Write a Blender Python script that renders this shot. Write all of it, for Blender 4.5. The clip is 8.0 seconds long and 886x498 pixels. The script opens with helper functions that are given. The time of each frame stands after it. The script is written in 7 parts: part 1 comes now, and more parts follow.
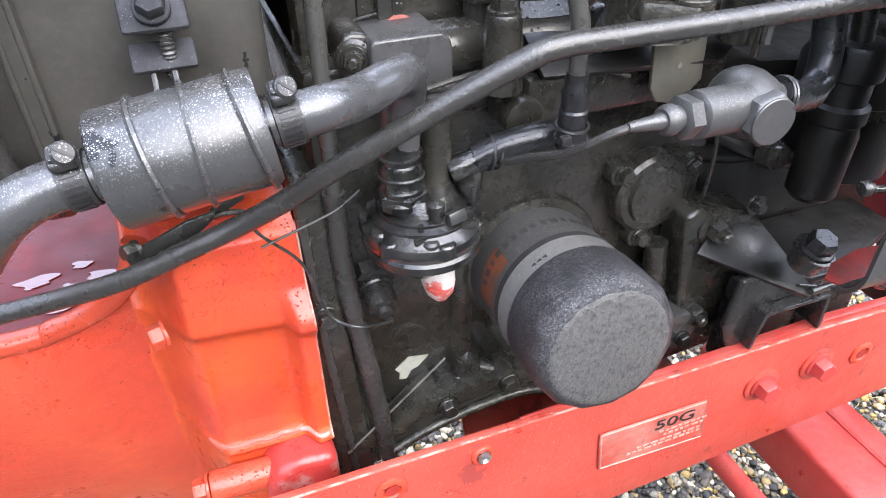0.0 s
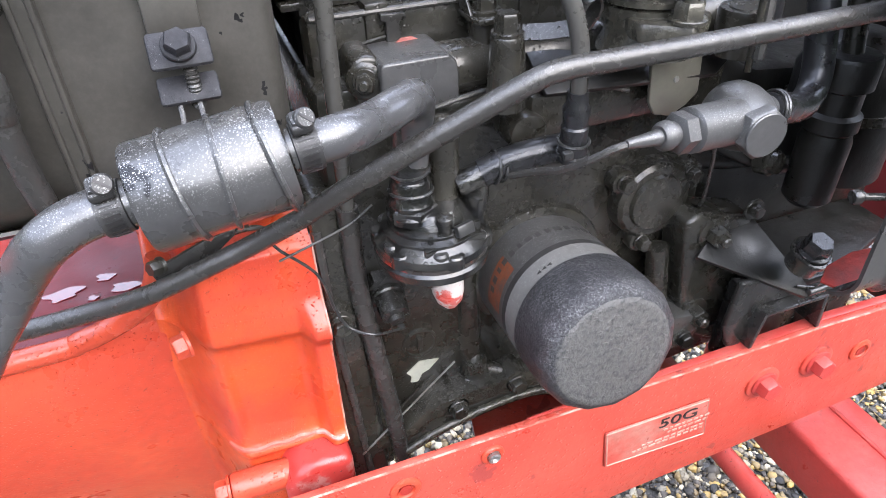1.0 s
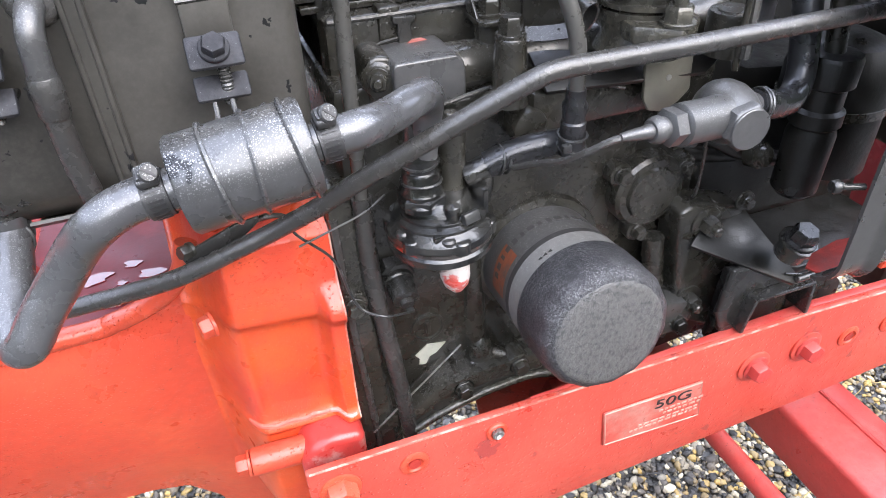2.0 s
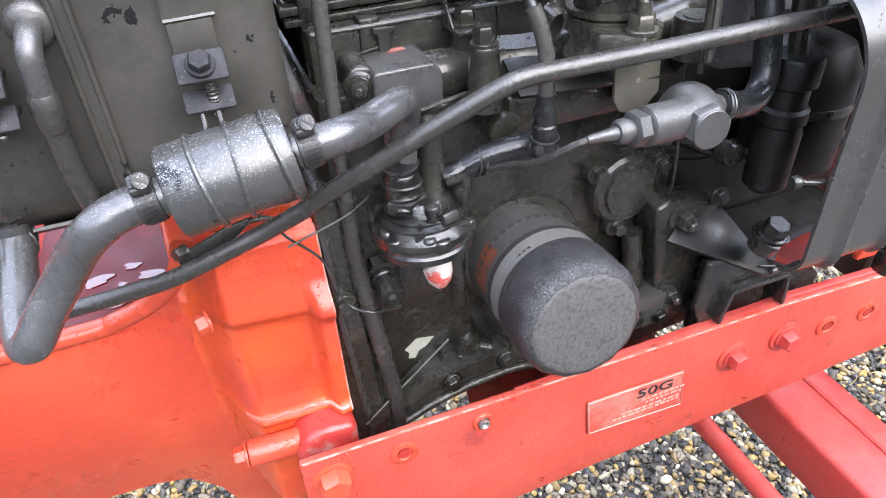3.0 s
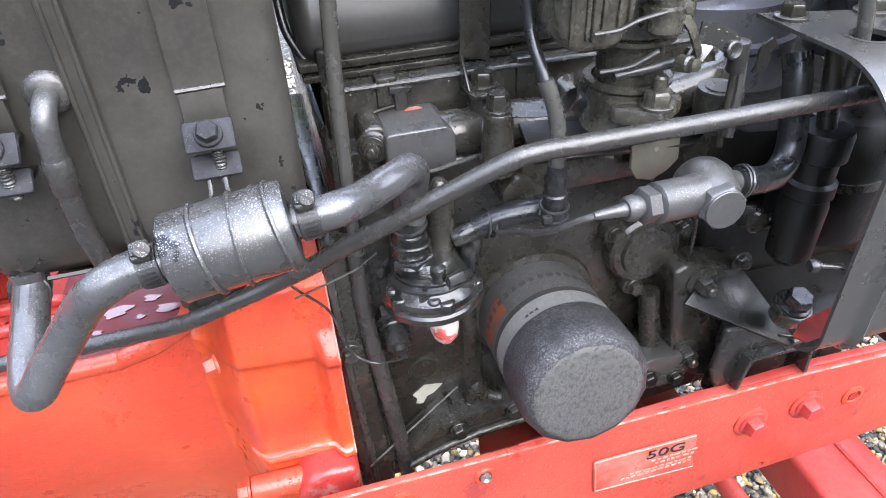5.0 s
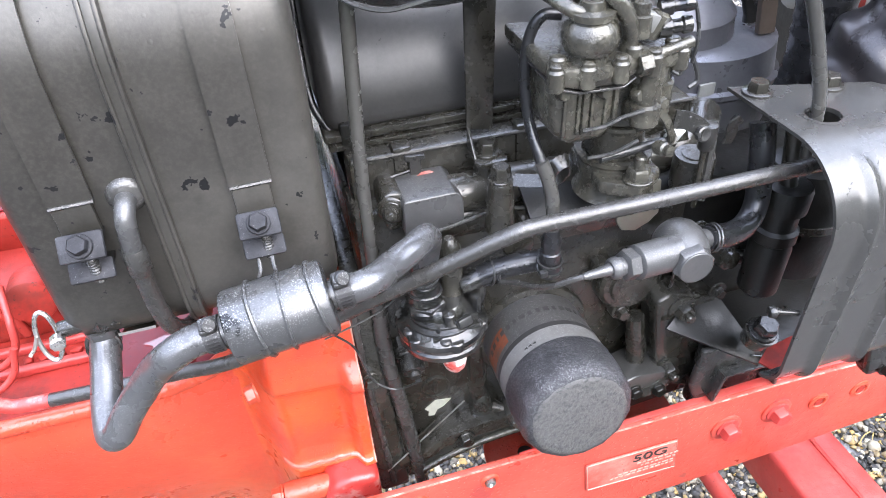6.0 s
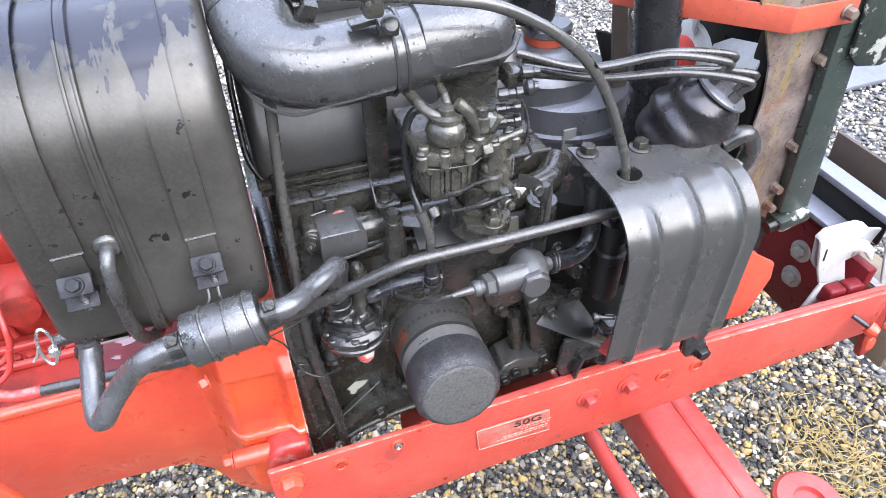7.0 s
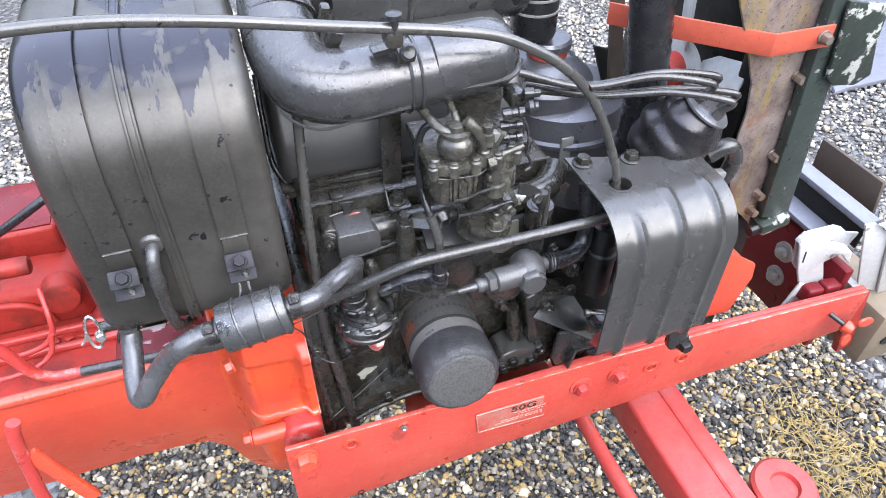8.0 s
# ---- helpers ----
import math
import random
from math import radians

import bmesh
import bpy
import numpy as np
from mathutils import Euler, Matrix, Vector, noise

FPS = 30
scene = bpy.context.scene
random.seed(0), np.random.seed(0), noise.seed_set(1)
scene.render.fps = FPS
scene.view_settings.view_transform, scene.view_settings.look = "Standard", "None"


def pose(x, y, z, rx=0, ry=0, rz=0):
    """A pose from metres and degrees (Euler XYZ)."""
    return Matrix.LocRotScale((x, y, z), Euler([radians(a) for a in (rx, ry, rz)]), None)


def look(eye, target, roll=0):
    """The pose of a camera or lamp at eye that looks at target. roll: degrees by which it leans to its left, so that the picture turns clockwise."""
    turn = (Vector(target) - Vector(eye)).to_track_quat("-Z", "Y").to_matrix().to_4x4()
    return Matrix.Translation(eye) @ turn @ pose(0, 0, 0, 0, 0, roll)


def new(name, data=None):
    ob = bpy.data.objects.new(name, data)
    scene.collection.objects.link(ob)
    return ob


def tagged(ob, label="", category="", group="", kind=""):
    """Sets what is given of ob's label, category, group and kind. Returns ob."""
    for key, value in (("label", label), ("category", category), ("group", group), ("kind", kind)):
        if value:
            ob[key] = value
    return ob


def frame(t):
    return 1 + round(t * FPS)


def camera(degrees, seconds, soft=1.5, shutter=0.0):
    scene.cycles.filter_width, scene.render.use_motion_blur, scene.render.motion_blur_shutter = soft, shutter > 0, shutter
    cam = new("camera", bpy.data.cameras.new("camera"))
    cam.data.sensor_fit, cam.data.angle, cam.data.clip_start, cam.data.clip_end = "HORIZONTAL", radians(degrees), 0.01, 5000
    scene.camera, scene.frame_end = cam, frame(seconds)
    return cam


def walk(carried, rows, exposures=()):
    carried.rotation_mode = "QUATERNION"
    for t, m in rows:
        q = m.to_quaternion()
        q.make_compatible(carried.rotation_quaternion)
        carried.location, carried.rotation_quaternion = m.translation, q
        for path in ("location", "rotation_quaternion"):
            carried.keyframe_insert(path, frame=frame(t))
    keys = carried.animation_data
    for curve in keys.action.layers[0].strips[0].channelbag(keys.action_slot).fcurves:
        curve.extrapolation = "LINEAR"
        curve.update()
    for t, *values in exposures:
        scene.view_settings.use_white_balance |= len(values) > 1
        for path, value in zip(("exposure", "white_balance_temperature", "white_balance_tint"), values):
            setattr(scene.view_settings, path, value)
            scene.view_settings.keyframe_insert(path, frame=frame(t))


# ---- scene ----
cam = camera(66.4, 8.0, soft=0.4)
PATH = [
    (0, (0.0180, -0.2227, 1.0109), (0.5870, 1.2892, -0.1688), -0.81),
    (0.5, (0.0190, -0.2285, 1.0162), (0.5820, 1.2839, -0.1665), -0.98),
    (1, (0.0140, -0.2296, 1.0252), (0.5640, 1.2822, -0.1617), -2.02),
    (1.5, (0.0040, -0.2373, 1.0302), (0.5530, 1.2738, -0.1587), -1.82),
    (2.8, (0.0070, -0.2675, 1.0444), (0.5270, 1.2452, -0.1565), -3.28),
    (3, (0.0110, -0.2687, 1.0462), (0.5340, 1.2447, -0.1525), -3.39),
    (3.5, (0.0100, -0.2663, 1.0506), (0.5110, 1.2585, -0.1426), -3.63),
    (4, (0.0160, -0.2649, 1.0558), (0.5060, 1.2691, -0.1311), -3.34),
    (4.5, (0.0290, -0.2634, 1.0671), (0.4590, 1.2896, -0.1183), -2.25),
    (4.7, (0.0360, -0.2615, 1.0684), (0.4490, 1.2999, -0.1119), -2.73),
    (5.8, (0.0312, -0.2540, 1.0850), (0.4285, 1.2960, -0.1135), -2.55),
    (6, (0.0280, -0.2709, 1.1397), (0.4220, 1.2366, -0.1142), -3.33),
    (6.5, (0.0370, -0.3310, 1.2357), (0.4960, 1.1118, -0.0701), -2.28),
    (7, (0.0480, -0.3514, 1.2532), (0.5440, 1.0528, -0.0819), -0.49),
    (7.5, (0.0480, -0.3572, 1.2666), (0.5360, 1.0136, -0.1053), -0.33),
    (8, (0.0310, -0.3802, 1.2958), (0.5220, 1.0011, -0.0645), 0.51),
]
walk(cam, [(t, look(eye, target, roll)) for t, eye, target, roll in PATH],
     [(0, 3.04, 6450, 12), (4.7, 3.08, 6400, 12), (6.0, 3.32, 6300, 12), (6.5, 3.18, 6300, 12), (7.2, 2.97, 6250, 12), (8.0, 2.84, 6250, 12)])

# ---- daylight: bright overcast sky with a soft sun ----
world = bpy.data.worlds.new("sky")
scene.world = world
world.use_nodes = True
wn = world.node_tree
sky = wn.nodes.new("ShaderNodeTexSky")
sky.sky_type, sky.sun_disc = "NISHITA", False
sky.sun_elevation, sky.sun_rotation = radians(40), radians(158)
sky.air_density, sky.dust_density = 1.0, 2.5
veil = wn.nodes.new("ShaderNodeMix")
veil.data_type, veil.blend_type = "RGBA", "MIX"
veil.inputs[0].default_value = 0.8
up_tex = wn.nodes.new("ShaderNodeTexCoord")
up_sep = wn.nodes.new("ShaderNodeSeparateXYZ")
wn.links.new(up_tex.outputs["Generated"], up_sep.inputs[0])
cloud = wn.nodes.new("ShaderNodeValToRGB")
cloud.color_ramp.elements[0].position, cloud.color_ramp.elements[0].color = 0.0, (2.0, 2.2, 2.75, 1)
cloud.color_ramp.elements[1].position, cloud.color_ramp.elements[1].color = 0.9, (4.9, 5.4, 6.9, 1)
wn.links.new(up_sep.outputs["Z"], cloud.inputs[0])
wn.links.new(cloud.outputs["Color"], veil.inputs[7])
wn.links.new(sky.outputs[0], veil.inputs[6])
wn.links.new(veil.outputs[2], wn.nodes["Background"].inputs[0])
wn.nodes["Background"].inputs[1].default_value = 0.15
sun = new("sun", bpy.data.lights.new("sun", "SUN"))
sun.data.energy, sun.data.angle, sun.data.color = 1.0, radians(85), (1.0, 0.98, 0.95)
sun.matrix_world = look((1.0, -2.4, 2.7), (0.1, 0.05, 0.7))


# ---- materials ----
def shader(name, rough=0.5, metal=0.0, coat=0.0, spec=0.5):
    m = bpy.data.materials.new(name)
    m.use_nodes = True
    nt = m.node_tree
    b = nt.nodes["Principled BSDF"]
    b.inputs["Roughness"].default_value = rough
    b.inputs["Metallic"].default_value = metal
    b.inputs["Coat Weight"].default_value = coat
    b.inputs["Coat Roughness"].default_value = 0.15
    b.inputs["Specular IOR Level"].default_value = spec
    return m, nt, b


def coords(nt):
    return nt.nodes.new("ShaderNodeTexCoord").outputs["Object"]


def noise_tex(nt, scale, detail=4.0, rough=0.6, vec=None):
    n = nt.nodes.new("ShaderNodeTexNoise")
    n.inputs["Scale"].default_value = scale
    n.inputs["Detail"].default_value = detail
    n.inputs["Roughness"].default_value = rough
    nt.links.new(vec or coords(nt), n.inputs["Vector"])
    return n.outputs["Fac"]


def ramp(nt, fac, stops):
    r = nt.nodes.new("ShaderNodeValToRGB")
    while len(r.color_ramp.elements) < len(stops):
        r.color_ramp.elements.new(0.5)
    for e, (p, c) in zip(r.color_ramp.elements, stops):
        e.position = p
        e.color = (*c, 1) if isinstance(c, tuple) else (c, c, c, 1)
    nt.links.new(fac, r.inputs[0])
    return r.outputs["Color"]


def mix(nt, fac, a, b, how="MIX"):
    m = nt.nodes.new("ShaderNodeMix")
    m.data_type, m.blend_type = "RGBA", how
    for k, v in ((0, fac), (6, a), (7, b)):
        if isinstance(v, (int, float)):
            m.inputs[k].default_value = v if k == 0 else (v, v, v, 1)
        elif isinstance(v, tuple):
            m.inputs[k].default_value = (*v, 1)
        else:
            nt.links.new(v, m.inputs[k])
    return m.outputs[2]


def bump(nt, b, height, strength=0.3, dist=0.001):
    n = nt.nodes.new("ShaderNodeBump")
    n.inputs["Strength"].default_value = strength
    n.inputs["Distance"].default_value = dist
    nt.links.new(height, n.inputs["Height"])
    nt.links.new(n.outputs[0], b.inputs["Normal"])
    nt.links.new(n.outputs[0], b.inputs["Coat Normal"])


def upward(nt, low=0.3, high=0.9):
    """How far a face looks up: what settles from above lies there."""
    g = nt.nodes.new("ShaderNodeNewGeometry")
    s = nt.nodes.new("ShaderNodeSeparateXYZ")
    nt.links.new(g.outputs["Normal"], s.inputs[0])
    return ramp(nt, s.outputs["Z"], [(low, 0.0), (high, 1.0)])


def painted(name, base, worn, rough=0.4, grain=120, wear_scale=14, wear=(0.55, 0.72), relief=0.25, coat=0.0,
            specks=None, metal=0.0, rough_var=0.15, dust=None, chips=None, flecks=None, spec=0.5, drops=0):
    """Paint or bare metal with broad wear, fine relief, and where given settled specks, dust and chips."""
    m, nt, b = shader(name, rough, metal, coat, spec)
    v = coords(nt)
    broad = noise_tex(nt, wear_scale, 6, 0.65, v)
    fine = noise_tex(nt, grain, 5, 0.7, v)
    col = mix(nt, ramp(nt, broad, [(wear[0], 0.0), (wear[1], 1.0)]), base, worn)
    col = mix(nt, ramp(nt, fine, [(0.35, 0.35), (0.75, 0.0)]), col, tuple(c * 0.45 for c in base))
    if dust:
        patch = ramp(nt, noise_tex(nt, 45, 5, 0.7, v), [(0.4, 0.0), (0.7, 0.6)])
        col = mix(nt, mix(nt, 1.0, patch, upward(nt, 0.2, 0.95), "MULTIPLY"), col, dust)
    if chips:
        col = mix(nt, ramp(nt, noise_tex(nt, 38, 3, 0.5, v), [(0.655, 0.0), (0.665, 1.0)]), col, chips)
    if specks:
        thick = mix(nt, 1.0, upward(nt, -0.1, 0.7), ramp(nt, noise_tex(nt, 55, 3, 0.6, v), [(0.35, 0.25), (0.6, 1.0)]), "MULTIPLY")
        for scale, keep in ((specks[1], 0.42), (specks[1] * 2.1, 0.34)):
            vo = nt.nodes.new("ShaderNodeTexVoronoi")
            vo.inputs["Scale"].default_value = scale
            nt.links.new(v, vo.inputs["Vector"])
            dots = ramp(nt, vo.outputs["Distance"], [(0.2, 1.0), (0.36, 0.0)])
            some = ramp(nt, vo.outputs["Color"], [(keep, 0.0), (keep + 0.08, 1.0)])
            col = mix(nt, mix(nt, 1.0, mix(nt, 1.0, dots, some, "MULTIPLY"), thick, "MULTIPLY"), col, specks[0])
    for tint, scale, share in flecks or ():
        vo = nt.nodes.new("ShaderNodeTexVoronoi")
        vo.inputs["Scale"].default_value = scale
        nt.links.new(mix(nt, 0.02, v, noise_tex(nt, 300, 3, 0.6, v), "ADD"), vo.inputs["Vector"])
        dots = ramp(nt, vo.outputs["Distance"], [(0.09, 1.0), (0.15, 0.0)])
        some = ramp(nt, vo.outputs["Color"], [(1 - share, 0.0), (1.02 - share, 1.0)])
        col = mix(nt, mix(nt, 1.0, dots, some, "MULTIPLY"), col, tint)
    nt.links.new(col, b.inputs["Base Color"])
    rr = ramp(nt, noise_tex(nt, wear_scale * 2.3, 5, 0.6, v), [(0.3, max(0.05, rough - rough_var)), (0.7, min(1, rough + rough_var))])
    nt.links.new(rr, b.inputs["Roughness"])
    height = mix(nt, 0.5, fine, broad)
    if drops:
        vo = nt.nodes.new("ShaderNodeTexVoronoi")
        vo.inputs["Scale"].default_value = drops
        nt.links.new(v, vo.inputs["Vector"])
        bead = mix(nt, 1.0, ramp(nt, vo.outputs["Distance"], [(0.0, 1.0), (0.34, 0.0)]), ramp(nt, vo.outputs["Color"], [(0.52, 0.0), (0.54, 1.0)]), "MULTIPLY")
        height = mix(nt, 0.42, height, bead)
    bump(nt, b, height, relief, 0.0015)
    return m


RED = painted("red paint", (0.53, 0.058, 0.026), (0.59, 0.088, 0.034), 0.36, 130, 7, wear=(0.45, 0.7), relief=1.0, coat=0.08, dust=(0.46, 0.12, 0.08), flecks=(((0.06, 0.014, 0.011), 150, 0.3), ((0.30, 0.030, 0.018), 380, 0.5), ((0.72, 0.34, 0.28), 520, 0.16)), drops=560)
ORANGE = painted("orange red casting paint", (0.64, 0.086, 0.018), (0.56, 0.050, 0.024), 0.36, 110, 11, wear=(0.42, 0.62), relief=1.1, coat=0.1, flecks=(((0.06, 0.014, 0.011), 150, 0.3), ((0.30, 0.030, 0.018), 380, 0.5), ((0.72, 0.34, 0.28), 520, 0.16)), drops=640)
PINK = painted("scuffed red paint", (0.44, 0.042, 0.034), (0.46, 0.20, 0.17), 0.36, 120, 44, wear=(0.57, 0.65), relief=0.6, coat=0.1, flecks=(((0.06, 0.014, 0.011), 150, 0.55), ((0.30, 0.030, 0.018), 380, 0.5), ((0.72, 0.34, 0.28), 520, 0.16)))
DULL_RED = painted("dusty red paint", (0.42, 0.042, 0.034), (0.32, 0.050, 0.040), 0.42, 130, 14, relief=0.7, dust=(0.32, 0.085, 0.065), flecks=(((0.05, 0.012, 0.010), 150, 0.6), ((0.20, 0.022, 0.018), 380, 0.5), ((0.55, 0.25, 0.20), 520, 0.14)))
BLACK = painted("oily black engine paint", (0.027, 0.0252, 0.0198), (0.058, 0.0535, 0.041), 0.26, 90, 26, wear=(0.46, 0.72), relief=0.4, metal=0.2, coat=0.25, rough_var=0.12, specks=((0.09, 0.09, 0.085), 700), drops=420)
# Wet grease; the pale flecks are glints painted into the colour.
GREASE = painted("black grease with painted glints", (0.050, 0.047, 0.037), (0.115, 0.108, 0.082), 0.24, 140, 70, wear=(0.42, 0.66), relief=0.9, metal=0.35, coat=0.4, rough_var=0.1, flecks=(((0.30, 0.29, 0.26), 620, 0.12),))
PUMP_BLACK = painted("wet greasy black casting", (0.020, 0.020, 0.019), (0.070, 0.068, 0.060), 0.15, 70, 60, wear=(0.46, 0.62), relief=1.0, metal=0.5, coat=0.6, rough_var=0.06)
DARK = painted("dull black casting", (0.009, 0.0086, 0.007), (0.020, 0.018, 0.015), 0.42, 120, 25, relief=0.6, metal=0.2, rough_var=0.18)
SPECKLED = painted("speckled black sheet", (0.085, 0.085, 0.083), (0.115, 0.115, 0.11), 0.28, 200, 14, relief=0.15, metal=0.5, coat=0.1, specks=((0.38, 0.38, 0.37), 900), chips=(0.014, 0.014, 0.014), drops=420)
RUBBER = painted("paint-misted black rubber", (0.078, 0.078, 0.078), (0.115, 0.115, 0.112), 0.27, 220, 24, relief=0.22, metal=0.35, coat=0.3, specks=((0.22, 0.22, 0.215), 1050))
CLAMP = painted("dull dark steel band", (0.040, 0.040, 0.039), (0.085, 0.085, 0.082), 0.42, 220, 30, relief=0.4, metal=0.2, spec=0.35, specks=((0.25, 0.25, 0.24), 950))
RAIL_RED = painted("weathered red rail paint", (0.48, 0.054, 0.034), (0.53, 0.084, 0.052), 0.38, 130, 9, wear=(0.46, 0.7), relief=0.95, coat=0.06, dust=(0.42, 0.12, 0.09), chips=(0.26, 0.036, 0.028), flecks=(((0.06, 0.014, 0.011), 150, 0.55), ((0.30, 0.030, 0.018), 380, 0.5), ((0.72, 0.34, 0.28), 520, 0.16)), drops=320)
CABLE = painted("black cable sheath", (0.095, 0.092, 0.082), (0.125, 0.121, 0.108), 0.26, 200, 20, relief=0.12, metal=0.45, coat=0.2, chips=(0.010, 0.010, 0.010))
FILTER_GREY = painted("grey painted can", (0.105, 0.102, 0.098), (0.080, 0.078, 0.074), 0.38, 260, 18, relief=0.2, metal=0.3, specks=((0.22, 0.22, 0.21), 800), rough_var=0.06)
FILTER_BLACK = painted("rough black crinkle coat", (0.024, 0.024, 0.026), (0.10, 0.10, 0.102), 0.40, 520, 700, wear=(0.48, 0.70), relief=1.0, metal=0.2, specks=((0.20, 0.20, 0.20), 900), rough_var=0.06)
FILTER_PALE = painted("pale grey paint", (0.20, 0.195, 0.182), (0.165, 0.16, 0.15), 0.4, 260, 18, relief=0.15, metal=0.2, specks=((0.3, 0.3, 0.29), 800), rough_var=0.06)
FILTER_RUST = painted("grey paint with rust bloom", (0.10, 0.095, 0.088), (0.30, 0.085, 0.035), 0.42, 260, 40, wear=(0.36, 0.50), relief=0.15, metal=0.2, rough_var=0.06)
# Lighter version of the black coat: the sky's sheen is in the base colour.
FILTER_END = painted("mottled crinkle coat with sky sheen", (0.092, 0.090, 0.083), (0.034, 0.034, 0.034), 0.46, 420, 380, wear=(0.48, 0.66), relief=1.0, metal=0.1, rough_var=0.06)
STEEL = painted("dull steel", (0.35, 0.34, 0.32), (0.2, 0.18, 0.16), 0.38, 200, 40, metal=0.8, relief=0.2)
SHEET = painted("pressed steel cover", (0.088, 0.086, 0.079), (0.125, 0.122, 0.112), 0.27, 180, 10, relief=0.12, metal=0.55, rough_var=0.07, specks=((0.13, 0.13, 0.125), 1100), flecks=(((0.02, 0.02, 0.02), 130, 0.3),), drops=380)
STEEL_DARK = painted("dark greasy steel", (0.06, 0.06, 0.058), (0.17, 0.17, 0.165), 0.3, 200, 40, metal=0.6, relief=0.25)
STEEL_SATIN = painted("weathered zinc steel", (0.32, 0.31, 0.29), (0.2, 0.17, 0.14), 0.42, 160, 35, metal=0.5, relief=0.25)
STEEL_BRIGHT = painted("bright steel wire", (0.6, 0.58, 0.55), (0.4, 0.38, 0.35), 0.25, 200, 30, metal=0.9, relief=0.1)
INK = painted("dark print", (0.012, 0.011, 0.011), (0.03, 0.025, 0.025), 0.5, 200, 40, relief=0.1)
FILTER_INK = painted("faded dark print", (0.05, 0.048, 0.046), (0.07, 0.068, 0.064), 0.45, 200, 40, relief=0.1, metal=0.3)
FILTER_FAINT = painted("nearly worn off print", (0.078, 0.076, 0.072), (0.095, 0.092, 0.088), 0.45, 200, 40, relief=0.1, metal=0.3)
PLATE_WORN = painted("worn pale rim", (0.5, 0.28, 0.22), (0.45, 0.14, 0.10), 0.4, 200, 60, relief=0.1)
PLATE = painted("worn plate metal", (0.46, 0.062, 0.040), (0.44, 0.19, 0.145), 0.38, 200, 24, wear=(0.45, 0.62), relief=0.2, metal=0.1)
CHIP = painted("pale bared primer", (0.42, 0.42, 0.34), (0.22, 0.22, 0.18), 0.6, 150, 60, relief=0.3)
PUMP_RED = painted("red remains on grease", (0.045, 0.04, 0.036), (0.42, 0.04, 0.02), 0.3, 150, 28, wear=(0.55, 0.6), relief=0.5, metal=0.2)
CAP_WHITE = painted("white paint with red flakes", (0.55, 0.51, 0.47), (0.5, 0.035, 0.02), 0.36, 200, 45, wear=(0.50, 0.53), relief=0.4)
ROD = painted("worn black rod", (0.060, 0.058, 0.053), (0.095, 0.091, 0.084), 0.25, 420, 30, relief=0.55, metal=0.45, coat=0.2, specks=((0.15, 0.147, 0.14), 1300))
RUBBER_DARK = painted("black rubber", (0.022, 0.022, 0.023), (0.04, 0.04, 0.039), 0.3, 200, 30, relief=0.3, metal=0.3, coat=0.2)
FITTING = painted("grey dusted fitting", (0.080, 0.079, 0.076), (0.11, 0.108, 0.102), 0.36, 220, 25, relief=0.3, metal=0.4, specks=((0.18, 0.18, 0.17), 1000))
BLACK_MATT = painted("weathered black paint", (0.034, 0.033, 0.030), (0.062, 0.059, 0.053), 0.27, 180, 25, relief=0.5, metal=0.4, coat=0.2, specks=((0.13, 0.13, 0.12), 800), drops=420)
BARE_GREY = painted("bare grey metal", (0.26, 0.26, 0.24), (0.18, 0.18, 0.165), 0.42, 160, 40, relief=0.2, metal=0.4)
OLIVE_PLATE = painted("dull olive grey metal", (0.150, 0.143, 0.112), (0.105, 0.100, 0.080), 0.42, 160, 40, relief=0.25, metal=0.2, flecks=(((0.30, 0.29, 0.25), 300, 0.15),))
TAG = painted("white tag", (0.7, 0.7, 0.68), (0.5, 0.5, 0.48), 0.4, 160, 40, relief=0.1)
LUG = painted("grimy black strap end", (0.020, 0.020, 0.022), (0.045, 0.045, 0.048), 0.6, 160, 60, wear=(0.42, 0.62), relief=0.9, spec=0.18, flecks=(((0.15, 0.15, 0.15), 500, 0.4),))
GLOSS = painted("glossy black enamel", (0.070, 0.068, 0.064), (0.090, 0.087, 0.081), 0.36, 240, 10, relief=0.08, metal=0.5, rough_var=0.06, flecks=(((0.02, 0.02, 0.02), 130, 0.3),))
PIPE = painted("damp black enamel", (0.082, 0.082, 0.080), (0.112, 0.112, 0.107), 0.26, 170, 20, relief=0.35, metal=0.55, coat=0.1, rough_var=0.08, specks=((0.15, 0.15, 0.15), 800), chips=(0.03, 0.03, 0.03), drops=330)
BOOT = painted("wrinkled rubber", (0.022, 0.020, 0.021), (0.05, 0.042, 0.04), 0.3, 160, 18, relief=0.25, metal=0.3, coat=0.1)
LEAD = painted("grey ignition cable", (0.058, 0.056, 0.051), (0.085, 0.083, 0.075), 0.27, 200, 30, relief=0.12, metal=0.4, coat=0.2)
